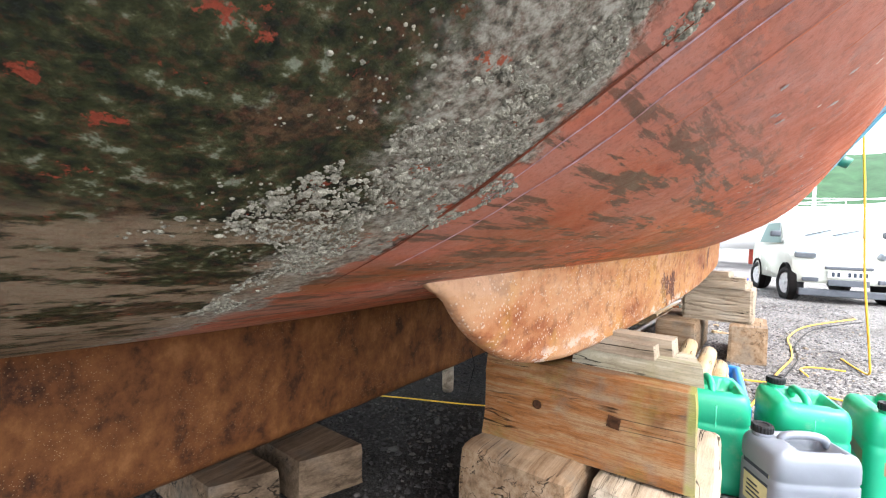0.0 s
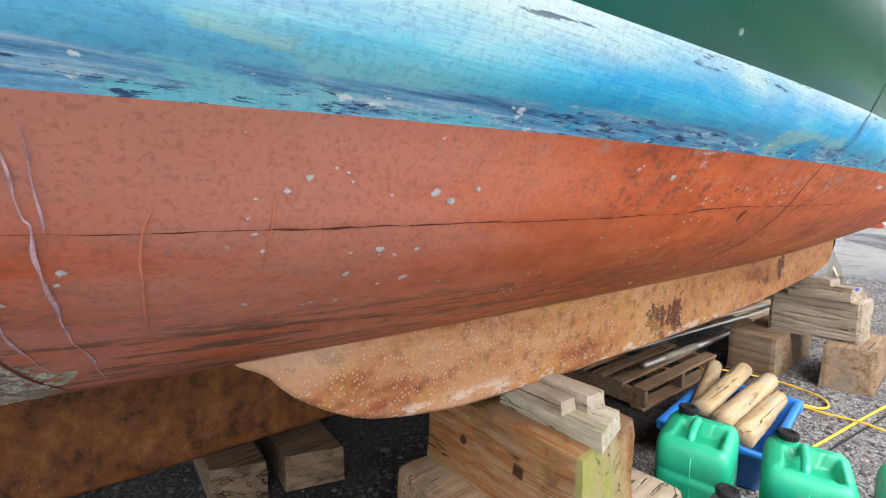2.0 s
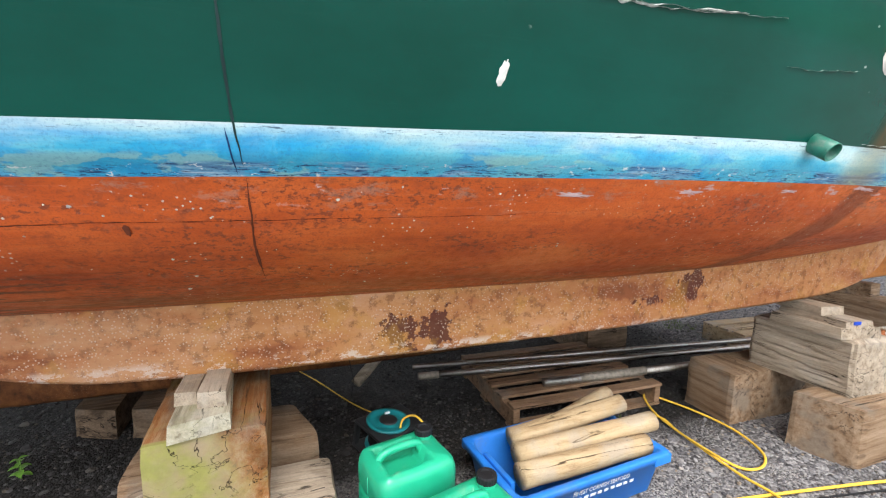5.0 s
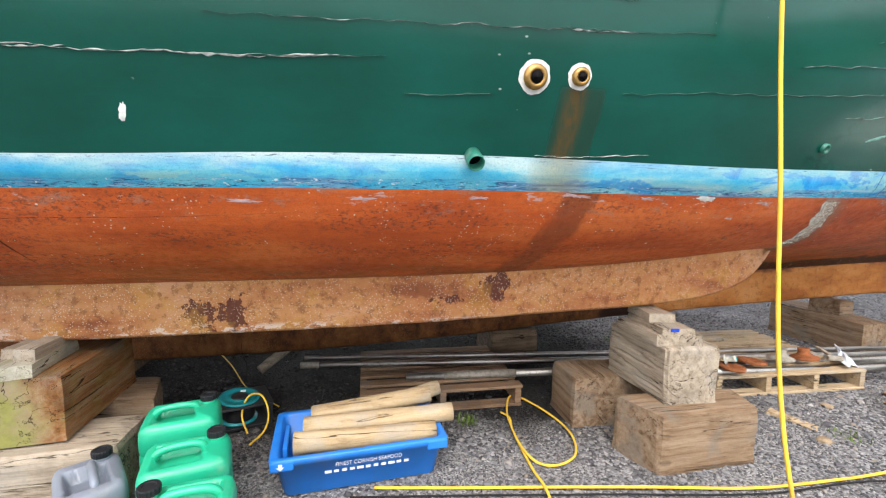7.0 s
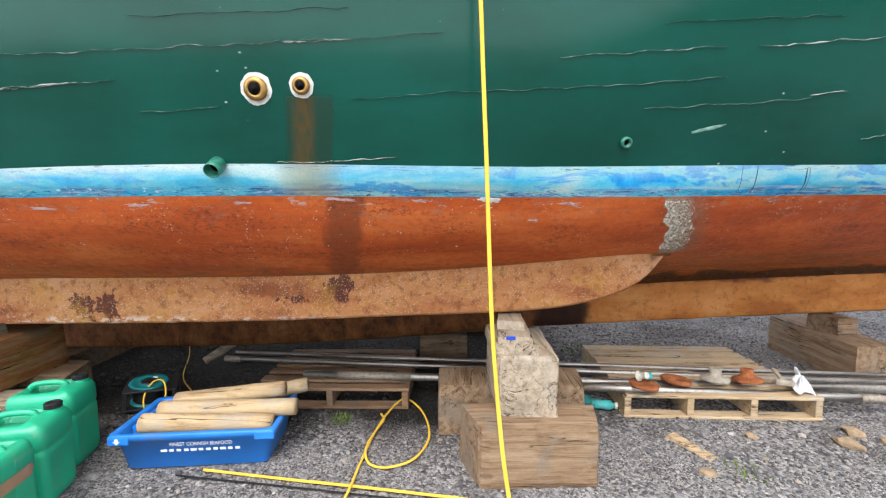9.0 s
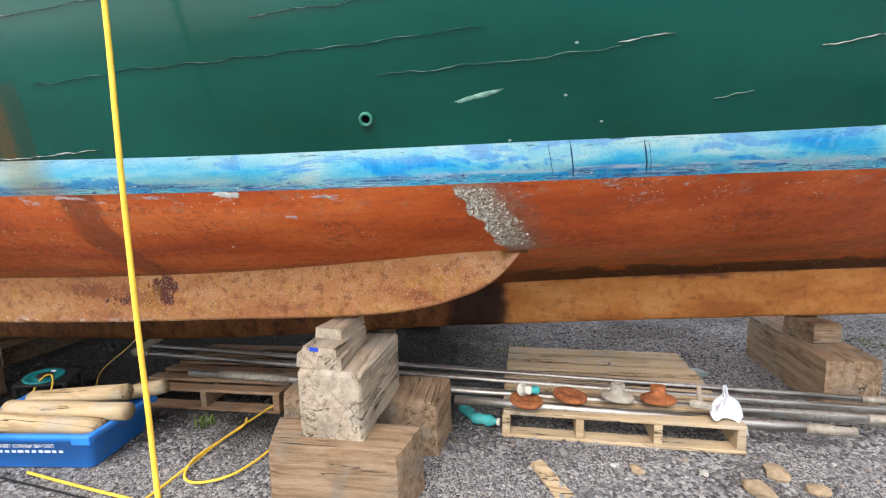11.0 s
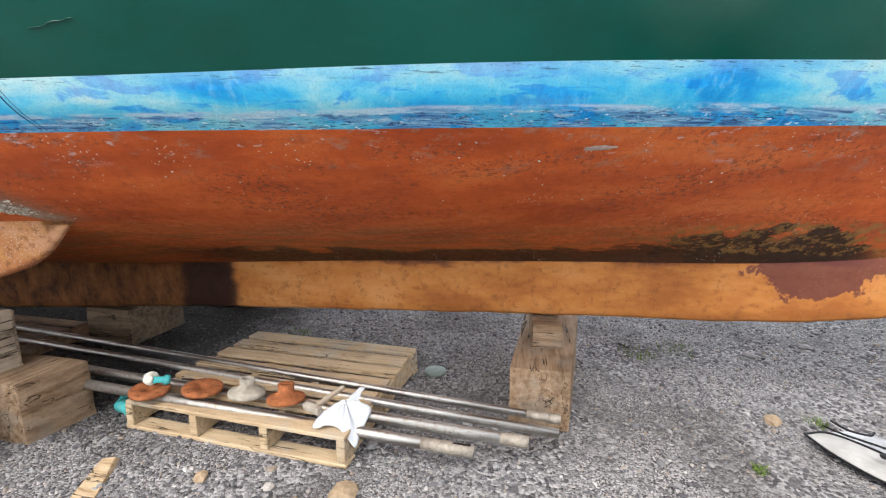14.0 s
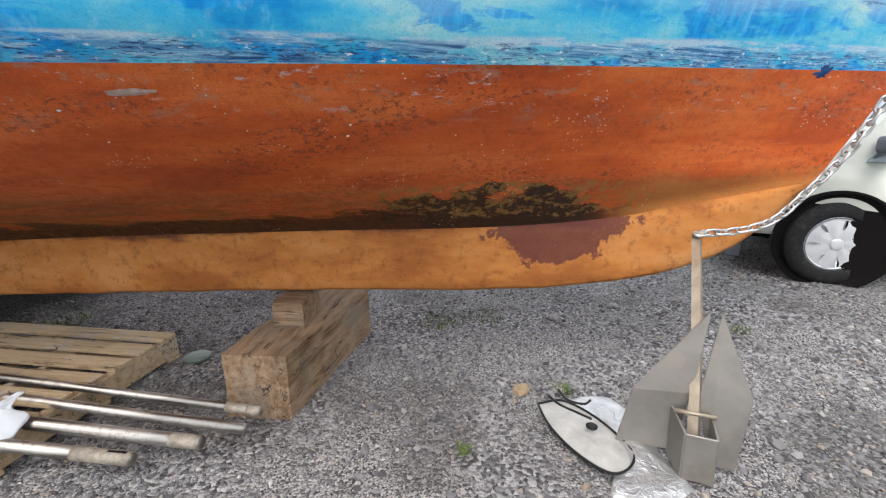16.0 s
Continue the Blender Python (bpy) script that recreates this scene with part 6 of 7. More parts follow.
def log(label, a, b, r, seed):
    pts = [Vector(a).lerp(Vector(b), k / 10) + 0.004 * noise.noise_vector((k * 0.4, seed, 0)) for k in range(11)]
    verts, faces = tube_verts(pts, [r * (1 - 0.10 * k / 10 + 0.04 * noise.noise((k * 0.5, seed, 2))) for k in range(11)], 20)
    ob = sheet("log", verts, faces, M_LOG, None, "", True)
    return tagged(ob, label, "log", "logs in the crate")


log("peeled pale pine log in a blue crate", (2.497, 0.172, 0.190), (3.166, 0.206, 0.178), 0.052, 1)
log("peeled pale pine log with a drying crack", (2.533, 0.275, 0.215), (3.267, 0.268, 0.236), 0.050, 2)
log("peeled pale pine log propped higher in the crate", (2.56, 0.372, 0.225), (3.17, 0.372, 0.292), 0.048, 3)
log("peeled pale pine log sticking out behind the others", (2.70, 0.43, 0.165), (3.245, 0.551, 0.245), 0.046, 4)

# ---- cable reel ----
reel = thing("cable_reel", "black and teal plastic extension cable reel", "cable reel", m=pose(2.085, 0.811, 0.012, 6, 4, 25))
M_TEALREEL = plain("teal_reel_plastic", (0.01, 0.20, 0.22), 0.4, 0, 0.2, 10, 0.05)
M_BLACKP = plain("black_reel_plastic", (0.018, 0.019, 0.021), 0.45, 0, 0.3, 12, 0.1, (0.06, 0.055, 0.05))
for z in (0.0, 0.125):
    bm = box_bm((0.30, 0.22, 0.018), (0.02, 0, z), 0.008, 2)
    part("frame_plate", bm, M_BLACKP, reel)
for x, y in ((0.155, 0.095), (0.155, -0.095), (-0.115, 0.095), (-0.115, -0.095)):
    part("frame_post", box_bm((0.024, 0.024, 0.115), (x, y, 0.014), 0.005, 2), M_BLACKP, reel)
part("drum_cheek", lathe([(0.045, 0.143), (0.108, 0.144), (0.112, 0.150), (0.108, 0.156), (0.085, 0.154), (0.080, 0.149), (0.052, 0.149), (0.048, 0.153), (0.02, 0.153), (0.001, 0.153)], 44), M_TEALREEL, reel, "teal drum cheek", True)
part("drum_cheek", lathe([(0.04, 0.022), (0.105, 0.022), (0.105, 0.03), (0.04, 0.032)], 44), M_TEALREEL, reel, "teal drum cheek", True)
part("hub", lathe([(0.046, 0.150), (0.046, 0.157), (0.040, 0.160), (0.001, 0.160)], 30), M_BLACKP, reel, "dark hub", True)
part("wound_cable", lathe([(0.05, 0.032), (0.088, 0.034), (0.092, 0.05), (0.086, 0.06), (0.092, 0.075), (0.086, 0.09), (0.091, 0.105), (0.05, 0.118)], 36), M_BLACK, reel, "wound dark cable", True)
part("socket_panel", box_bm((0.03, 0.012, 0.012), (0.03, 0.05, 0.152), 0.003, 1), M_WHITE, reel, "small white tag")

# ---- ropes and cables ----
M_ROPE = plain("yellow_cable_sheath", (0.76, 0.48, 0.06), 0.5, 0, 0.18, 12, 0.1, (0.45, 0.25, 0.05))


def cable(label, points, r, material, name="cable", steps=10, rest=True):
    pts = spline(points, steps)
    if rest:
        for q in pts:
            g = ground_z(q.x, q.y) + r * 1.05
            q.z = max(q.z, g)
    v, f = tube_verts(pts, r, 8)
    return tagged(sheet(name, v, f, material, None), label, "cable")


hang = [(4.17, -0.50, 2.68), (4.185, -0.53, 2.2), (4.199, -0.55, 1.774), (4.212, -0.575, 1.4), (4.225, -0.595, 1.0), (4.24, -0.61, 0.75), (4.262, -0.635, 0.5), (4.286, -0.655, 0.33), (4.32, -0.675, 0.15), (4.38, -0.69, 0.02), (4.55, -0.66, 0.0), (4.9, -0.60, 0.0)]
cable("yellow cable hanging down the boat's side to the gravel", hang, 0.0072, M_ROPE, "hanging_cable")
cable("yellow cable lying along the gravel beside the boat", [(2.86, 0.071, 0.0), (3.254, -0.001, 0.0), (3.658, -0.069, 0.0), (4.112, -0.151, 0.0), (4.616, -0.249, 0.0), (5.112, -0.271, 0.0), (5.675, -0.288, 0.0), (6.58, -0.511, 0.0), (7.724, -1.093, 0.0)], 0.007, M_ROPE)
cable("yellow cable looped loosely on the gravel", [(3.565, -0.462, 0.0), (3.606, -0.26, 0.0), (3.632, -0.089, 0.012), (3.638, 0.093, 0.0), (3.664, 0.396, 0.0), (3.711, 0.658, 0.0), (3.803, 0.83, 0.02), (3.913, 0.738, 0.0), (3.978, 0.516, 0.0), (3.982, 0.324, 0.0), (3.911, 0.152, 0.0), (3.789, 0.082, 0.0), (3.689, 0.113, 0.0), (3.649, 0.234, 0.012), (3.67, 0.446, 0.0), (3.701, 0.578, 0.0), (3.671, 0.658, 0.0)], 0.0065, M_ROPE)
cable("dark grey cable lying on the gravel", [(2.749, 0.026, 0.0), (3.304, -0.062, 0.0), (3.91, -0.166, 0.0), (4.616, -0.29, 0.0), (5.308, -0.321, 0.0), (6.463, -0.586, 0.0), (7.605, -1.191, 0.0)], 0.0045, M_BLACK)
cable("thin orange cable end on the gravel", [(4.061, -0.313, 0.0), (4.263, -0.283, 0.0), (4.394, -0.375, 0.0), (4.433, -0.567, 0.0)], 0.006, M_ROPE)
cable("short yellow cable loop standing on the reel", [(2.181, 0.628, 0.02), (2.14, 0.689, 0.102), (2.16, 0.749, 0.178), (2.231, 0.747, 0.19), (2.283, 0.685, 0.117), (2.273, 0.625, 0.036), (2.214, 0.526, 0.01)], 0.0055, M_ROPE, "reel_cable", 10, False)
cable("thin yellow line trailing under the boat", [(1.521, 2.239, 0.0), (1.781, 1.792, 0.0), (2.028, 1.289, 0.0), (2.287, 0.978, 0.0)], 0.004, M_ROPE)
cable("thin bent wire standing up from the soil", [(1.994, 1.39, 0.0), (2.007, 1.368, 0.136), (1.989, 1.337, 0.238), (1.979, 1.356, 0.32)], 0.0022, M_BLACK, "wire")

# ---- anchor, chain and cover at the bow ----
M_GALV = plain("grey_galvanised_plate", (0.23, 0.215, 0.195), 0.48, 0.6, 0.16, 9, 0.1, (0.30, 0.25, 0.20))
M_SHANK = plain("worn_galvanised_bar", (0.31, 0.26, 0.20), 0.5, 0.55, 0.3, 14, 0.2, (0.30, 0.19, 0.10))
M_CHAIN = plain("galvanised_chain_steel", (0.50, 0.51, 0.52), 0.42, 0.75, 0.2, 30, 0.1)
anchor = thing("anchor", "large grey plate-fluke anchor standing on its crown", "anchor")


def plate(name, pts, thick, material, parent, label=""):
    p = [Vector(q) for q in pts]
    nrm = (p[1] - p[0]).cross(p[2] - p[0]).normalized()
    bm = bmesh.new()
    a = [bm.verts.new(q + nrm * thick / 2) for q in p]
    b = [bm.verts.new(q - nrm * thick / 2) for q in p]
    bm.faces.new(a)
    bm.faces.new(b[::-1])
    for k in range(len(p)):
        k2 = (k + 1) % len(p)
        bm.faces.new((a[k2], a[k], b[k], b[k2]))
    bmesh.ops.bevel(bm, geom=bm.edges[:], offset=thick * 0.25, segments=1, affect="EDGES")
    return part(name, bm, material, parent, label)


plate("fluke", [(9.068, 1.0, 0.58), (8.819, 0.994, 0.251), (8.768, 0.986, 0.012), (8.972, 0.955, 0.01), (9.016, 0.952, 0.266)], 0.010, M_GALV, anchor)
plate("fluke", [(9.099, 0.986, 0.58), (9.194, 0.88, 0.285), (9.153, 0.849, 0.015), (9.074, 0.879, 0.01), (9.037, 0.939, 0.266)], 0.010, M_GALV, anchor)
v, f = tube_verts([(9.007, 0.873, 0.11), (9.026, 0.941, 0.266), (9.054, 1.05, 0.467), (9.112, 1.281, 0.804)], [0.026, 0.024, 0.023, 0.021], 4)
sheet("shank", v, f, M_SHANK, anchor, "worn square shank", False)
plate("crown_plate", [(8.954, 0.821, -0.005), (9.049, 0.789, -0.005), (9.053, 0.805, 0.174), (8.958, 0.836, 0.173)], 0.009, M_GALV, anchor)
plate("crown_cheek", [(8.954, 0.821, -0.005), (8.956, 0.946, -0.005), (8.952, 0.95, 0.21), (8.958, 0.836, 0.173)], 0.009, M_GALV, anchor)
plate("crown_cheek", [(9.049, 0.789, -0.005), (9.083, 0.912, -0.005), (9.079, 0.916, 0.212), (9.053, 0.805, 0.174)], 0.009, M_GALV, anchor)
v, f = tube_verts([(8.949, 0.918, 0.211), (9.079, 0.877, 0.213)], 0.008, 12)
sheet("stock_bar", v, f, M_SHANK, anchor)
v, f = tube_verts([(9.098, 1.255, 0.805), (9.138, 1.272, 0.816)], 0.016, 8)
sheet("shackle_pin", v, f, M_RUSTGREY, anchor, "rusty shackle")

chain = thing("anchor_chain", "galvanised chain from the anchor up to the bow", "chain")
path = spline([(9.12, 1.258, 0.814), (9.268, 1.265, 0.827), (9.387, 1.262, 0.871), (9.493, 1.258, 0.988), (9.576, 1.244, 1.11), (9.619, 1.213, 1.23), (9.729, 1.143, 1.6), (9.98, 1.08, 2.258), (10.573, 1.162, 3.333)], 40)
lm = bmesh.new()
major = []
for k in range(20):
    a = 2 * math.pi * k / 20
    x = math.copysign(0.014, math.cos(a)) + 0.0155 * math.cos(a) if abs(math.cos(a)) > 0.15 else 0.0155 * math.cos(a) * 1.9
    major.append(Vector((x, 0.0155 * math.sin(a), 0)))
lv, lf = tube_verts(major, 0.0052, 8, True)
link_mesh = bpy.data.meshes.new("link")
link_mesh.from_pydata(lv, [], lf)
for p in link_mesh.polygons:
    p.use_smooth = True
link_mesh.materials.append(M_CHAIN)
travel, last, count = 0.0, path[0], 0
for a, b in zip(path, path[1:]):
    travel += (b - a).length
    if travel >= count * 0.042:
        ob = new("link", link_mesh)
        ob.parent = chain
        d = (b - a).normalized()
        ob.matrix_world = Matrix.Translation(a) @ d.to_track_quat("X", "Z").to_matrix().to_4x4() @ pose(0, 0, 0, 90 * (count % 2) + 20, 0, 0)
        count += 1


def foil():
    m, nt, b = base_material("silver_cover_fabric", 0.34, 0.7)
    v = coords(nt)
    n1 = noise_of(nt, v, 9.0, 6, 0.65)
    put(nt, b.inputs["Base Color"], ramp_of(nt, n1, (0.3, (0.28, 0.28, 0.29)), (0.7, (0.54, 0.54, 0.55))))
    relief(nt, b, noise_of(nt, v, 22.0, 5, 0.6, 0.8), 0.6, 0.02)
    return m


def folded_cover():
    t = thing("folded_cover", "folded silver and white cover with black piping", "cover")
    white = plain("dirty_white_cover_cloth", (0.34, 0.335, 0.32), 0.7, 0, 0.2, 10, 0.4, (0.36, 0.33, 0.28))

    def sheet_over(name, outline, material, base, puff, seed, label=""):
        c = sum((Vector((*p, 0)) for p in outline), Vector()) / len(outline)
        ring = spline([(*p, 0) for p in outline] + [(*outline[0], 0)], 6)[:-1]
        n, rows = len(ring), 9
        verts, faces = [], []
        for r in range(rows + 1):
            s = 1 - r / rows
            for q in ring:
                p = c.lerp(q, s)
                h = base + puff * (1 - s ** 3) * (0.75 + 0.7 * noise.noise((p.x * 8, p.y * 8, seed)) + 0.35 * noise.noise((p.x * 22, p.y * 22, seed)))
                verts.append((p.x, p.y, ground_z(p.x, p.y) + (0.0 if r == 0 and base < 0.02 else h)))
        for r in range(rows):
            for k in range(n):
                faces.append((r * n + k, r * n + (k + 1) % n, (r + 1) * n + (k + 1) % n, (r + 1) * n + k))
        sheet(name, verts, faces, material, t, label)
        return [Vector((q.x, q.y, ground_z(q.x, q.y) + base + 0.006)) for q in ring]
    sheet_over("silver_panel", [(8.538, 1.204), (8.634, 1.293), (8.834, 1.328), (8.924, 1.133), (8.946, 0.913), (8.987, 0.778), (8.828, 0.717), (8.688, 0.731), (8.746, 0.878)], foil(), 0.010, 0.030, 3, "crumpled silver fabric")
    ring = sheet_over("white_panel", [(8.483, 1.199), (8.606, 1.23), (8.726, 1.12), (8.812, 0.937), (8.786, 0.841), (8.705, 0.795), (8.614, 0.869), (8.521, 1.031)], white, 0.032, 0.020, 5, "dirty white fabric")
    v, f = tube_verts(ring, 0.005, 6, True)
    sheet("piping", v, f, M_BLACK, t, "black edge piping")
    for pts in ([(8.567, 1.178, 0.112), (8.592, 1.099, 0.114), (8.655, 1.071, 0.115), (8.69, 1.1, 0.115)], [(8.52, 1.139, 0.102), (8.556, 1.07, 0.108), (8.617, 1.02, 0.109), (8.668, 0.982, 0.107)]):
        v, f = tube_verts(spline(pts, 6), 0.005, 6)
        sheet("strap", v, f, M_BLACK, t, "black strap")
    part("toggle", lathe([(0.022, 0), (0.024, 0.006), (0.016, 0.010), (0.001, 0.010)], 16, None, pose(8.674, 0.993, 0.062)), M_BLACK, t, "black toggle", True)


folded_cover()

# ---- stray wood and stones ----
bm = bmesh.new()
w = [bm.verts.new(p) for p in ((5.345, 0.369, -0.01), (5.412, 0.399, -0.01), (5.529, 0.179, -0.01), (5.449, 0.12, -0.01), (5.355, 0.36, 0.016), (5.405, 0.382, 0.018), (5.522, 0.177, -0.015), (5.449, 0.129, -0.011))]
for q in ((0, 3, 2, 1), (4, 5, 6, 7), (0, 1, 5, 4), (1, 2, 6, 5), (2, 3, 7, 6), (3, 0, 4, 7)):
    bm.faces.new([w[k] for k in q])
bmesh.ops.bevel(bm, geom=bm.edges[:], offset=0.003, segments=1, affect="EDGES")
tagged(part("wood_offcut", bm, M_PALLET, None), "split pale wood offcut lying on the gravel", "wood offcut")
M_BUFF = plain("buff_stone", (0.27, 0.20, 0.13), 0.9, 0, 0.3, 30, 0.5)


def big_stone(x, y, r, seed, material, label):
    bm = bmesh.new()
    bmesh.ops.create_icosphere(bm, subdivisions=2, radius=1)
    for q in bm.verts:
        k = 1 + 0.35 * noise.noise(q.co * 1.4 + Vector((seed, 0, 0)))
        q.co = Vector((q.co.x * r * k * 1.25, q.co.y * r * k, q.co.z * r * k * 0.55))
    bmesh.ops.transform(bm, matrix=pose(x, y, ground_z(x, y) + r * 0.22, 0, 0, seed * 57), verts=bm.verts)
    tagged(part("stone", bm, material, None), label, "stone", "large stones")


for k, (x, y, r) in enumerate(((6.473, 0.406, 0.05), (6.329, 0.278, 0.055), (6.572, 0.298, 0.04), (8.422, 1.348, 0.042), (5.845, 0.375, 0.03), (5.391, 0.041, 0.035))):
    big_stone(x, y, r, k + 1.3, M_BUFF, "buff-coloured flat stone on the gravel")
for k, (x, y, r) in enumerate(((9.383, 1.798, 0.05), (9.774, 0.887, 0.05), (8.706, 2.247, 0.04), (9.165, 2.475, 0.04), (8.452, 2.436, 0.035), (2.307, -0.236, 0.03), (2.332, 0.036, 0.03), (9.374, 0.708, 0.03))):
    big_stone(x, y, r, k + 9.1, M_STONE, "pale grey stone on the gravel")


def weeds(label, x, y, r, count, height, seed):
    rr = random.Random(seed)
    verts, faces = [], []
    for _ in range(count):
        a, d = rr.uniform(0, 6.28), r * math.sqrt(rr.random())
        px, py = x + d * math.cos(a), y + d * math.sin(a)
        h, lean, az = height * rr.uniform(0.4, 1.0), rr.uniform(0.2, 0.9), rr.uniform(0, 6.28)
        w = rr.uniform(0.001, 0.0035)
        o = Vector((px, py, ground_z(px, py) - 0.003))
        side = Vector((-math.sin(az), math.cos(az), 0)) * w
        tip = o + Vector((math.cos(az) * lean * h, math.sin(az) * lean * h, h))
        midp = o.lerp(tip, 0.5) + Vector((0, 0, h * 0.15))
        b = len(verts)
        verts += [o - side, o + side, midp + side * 1.1, midp - side * 1.1, tip]
        faces += [(b, b + 1, b + 2, b + 3), (b + 3, b + 2, b + 4)]
    ob = sheet("weeds", verts, faces, M_WEED, None)
    tagged(ob, label, "weeds", kind="stuff")


M_WEED = plain("green_weed_leaves", (0.10, 0.15, 0.03), 0.6, 0, 0.4, 30, 0.0)
for k, (x, y, r, n, h) in enumerate(((3.438, 0.599, 0.06, 80, 0.06), (5.338, 1.917, 0.16, 110, 0.045), (7.942, 2.138, 0.13, 110, 0.035), (8.252, 2.292, 0.15, 100, 0.03), (8.63, 1.36, 0.05, 45, 0.05), (8.159, 0.894, 0.03, 60, 0.035), (5.595, 0.054, 0.10, 60, 0.03), (9.772, 1.978, 0.05, 50, 0.03))):
    weeds("small green weeds growing through the gravel", x, y, r, n, h, k)


def leafy_plant(label, x, y, height, pairs, seed):
    """A stem with pairs of broad pointed leaves."""
    rr = random.Random(seed)
    base = ground_z(x, y)
    t = thing("plant", label, "plant", m=pose(x, y, base))
    green = plain("fresh_green_leaf", (0.11, 0.24, 0.035), 0.5, 0, 0.3, 40, 0.1)
    v, f = tube_verts([(0, 0, -0.01), (0.004, 0.002, height * 0.5), (0.002, 0.004, height)], [0.003, 0.0025, 0.0015], 6)
    sheet("stem", v, f, green, t)
    for k in range(pairs):
        for side in (0, 1):
            az = k * 1.7 + side * math.pi + rr.uniform(-0.3, 0.3)
            length = 0.055 * (1 - 0.45 * k / pairs) * rr.uniform(0.85, 1.15)
            z0 = height * (0.25 + 0.75 * k / max(1, pairs - 1))
            d, s = Vector((math.cos(az), math.sin(az), 0)), Vector((-math.sin(az), math.cos(az), 0))
            verts, faces = [], []
            for i in range(7):
                u = i / 6
                w = 0.30 * length * math.sin(math.pi * min(1.0, 0.08 + 0.92 * u)) ** 0.8
                c = d * (length * u) + Vector((0, 0, z0 + 0.35 * length * u - 0.5 * length * u * u))
                verts += [c - s * w + Vector((0, 0, 0.25 * w)), c, c + s * w + Vector((0, 0, 0.25 * w))]
            for i in range(6):
                for q in range(2):
                    faces.append((3 * i + q, 3 * i + 1 + q, 3 * i + 4 + q, 3 * i + 3 + q))
            sheet("leaf", verts, faces, green, t)


leafy_plant("small green broad-leaved plant growing in dark soil", 0.477, 1.136, 0.10, 5, 4)


def stone_material():
    m, nt, b = base_material("mixed_gravel_stones", 0.88)
    geo = nt.nodes.new("ShaderNodeNewGeometry")
    rnd = geo.outputs["Random Per Island"]
    col = ramp_of(nt, rnd, (0.0, (0.045, 0.043, 0.048)), (0.35, (0.14, 0.135, 0.145)), (0.62, (0.21, 0.205, 0.21)), (0.86, (0.33, 0.32, 0.315)), (0.95, (0.27, 0.21, 0.15)), (1.0, (0.52, 0.50, 0.48)))
    ax = axes_of(nt)
    v = coords(nt)
    col = mix_of(nt, calc(nt, "MULTIPLY", noise_of(nt, v, 60.0, 5, 0.7), 0.5), col, (0.10, 0.095, 0.095))
    # the same dark earth and painted boat shade, in the stones' colour
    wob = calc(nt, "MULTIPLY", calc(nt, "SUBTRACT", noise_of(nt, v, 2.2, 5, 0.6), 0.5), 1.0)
    soil_and_shade = calc(nt, "MULTIPLY", step_of(nt, calc(nt, "ADD", ax[1], wob), 0.30, 0.75), step_of(nt, calc(nt, "ADD", ax[0], wob), 5.5, 4.6))
    col = mix_of(nt, calc(nt, "MULTIPLY", soil_and_shade, 0.78), col, (0.018, 0.016, 0.015))
    put(nt, b.inputs["Base Color"], col)
    relief(nt, b, noise_of(nt, v, 90.0, 4, 0.7), 0.4, 0.003)
    return m


def gravel_stones(count, label):
    """Loose stones of many sizes, pressed into the ground."""
    phi = (1 + 5 ** 0.5) / 2
    base = np.array([(-1, phi, 0), (1, phi, 0), (-1, -phi, 0), (1, -phi, 0), (0, -1, phi), (0, 1, phi), (0, -1, -phi), (0, 1, -phi), (phi, 0, -1), (phi, 0, 1), (-phi, 0, -1), (-phi, 0, 1)], float)
    base /= np.linalg.norm(base[0])
    tris = ((0, 11, 5), (0, 5, 1), (0, 1, 7), (0, 7, 10), (0, 10, 11), (1, 5, 9), (5, 11, 4), (11, 10, 2), (10, 7, 6), (7, 1, 8), (3, 9, 4), (3, 4, 2), (3, 2, 6), (3, 6, 8), (3, 8, 9), (4, 9, 5), (2, 4, 11), (6, 2, 10), (8, 6, 7), (9, 8, 1))
    tris = np.array(tris)
    g = np.random.default_rng(11)
    vs, fs, made = [], [], 0
    while made < count:
        x = g.uniform(-0.6, 10.8)
        y = g.uniform(-1.1, 3.6)
        if noise.noise((x * 1.7, y * 1.7, 9.0)) < g.uniform(-0.7, 0.35):
            continue
        r = min(0.032, float(g.lognormal(-5.2, 0.45)))
        q = base * (1 + g.uniform(-0.28, 0.28, (12, 1))) * r * np.array([g.uniform(0.8, 1.4), g.uniform(0.7, 1.1), g.uniform(0.45, 0.8)])
        a = g.uniform(0, 6.28)
        rot = np.array([[math.cos(a), -math.sin(a), 0], [math.sin(a), math.cos(a), 0], [0, 0, 1]])
        q = q @ rot.T + np.array([x, y, ground_z(x, y) + r * 0.25])
        vs.append(q)
        fs.append(tris + 12 * made)
        made += 1
    me = bpy.data.meshes.new("gravel_stones")
    me.from_pydata(np.concatenate(vs).tolist(), [], np.concatenate(fs).tolist())
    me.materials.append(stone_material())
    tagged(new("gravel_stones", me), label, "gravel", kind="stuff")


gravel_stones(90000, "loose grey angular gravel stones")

# ---- parked cars ----
M_CARWHITE = plain("white_car_paint", (0.50, 0.51, 0.46), 0.22, 0, 0.03, 3, 0.0)
M_CARGREY = plain("dark_grey_plastic_trim", (0.10, 0.11, 0.13), 0.5, 0, 0.15, 12, 0.05)
M_TYRE = plain("black_tyre_rubber", (0.020, 0.020, 0.021), 0.85, 0, 0.3, 30, 0.3, (0.07, 0.065, 0.06))
M_RIM = plain("silver_wheel_trim", (0.58, 0.59, 0.61), 0.35, 0.25, 0.08, 10, 0.02)
M_GLASS = bpy.data.materials.new("sky_toned_car_glass")
M_GLASS.use_nodes = True
gb = M_GLASS.node_tree.nodes["Principled BSDF"]
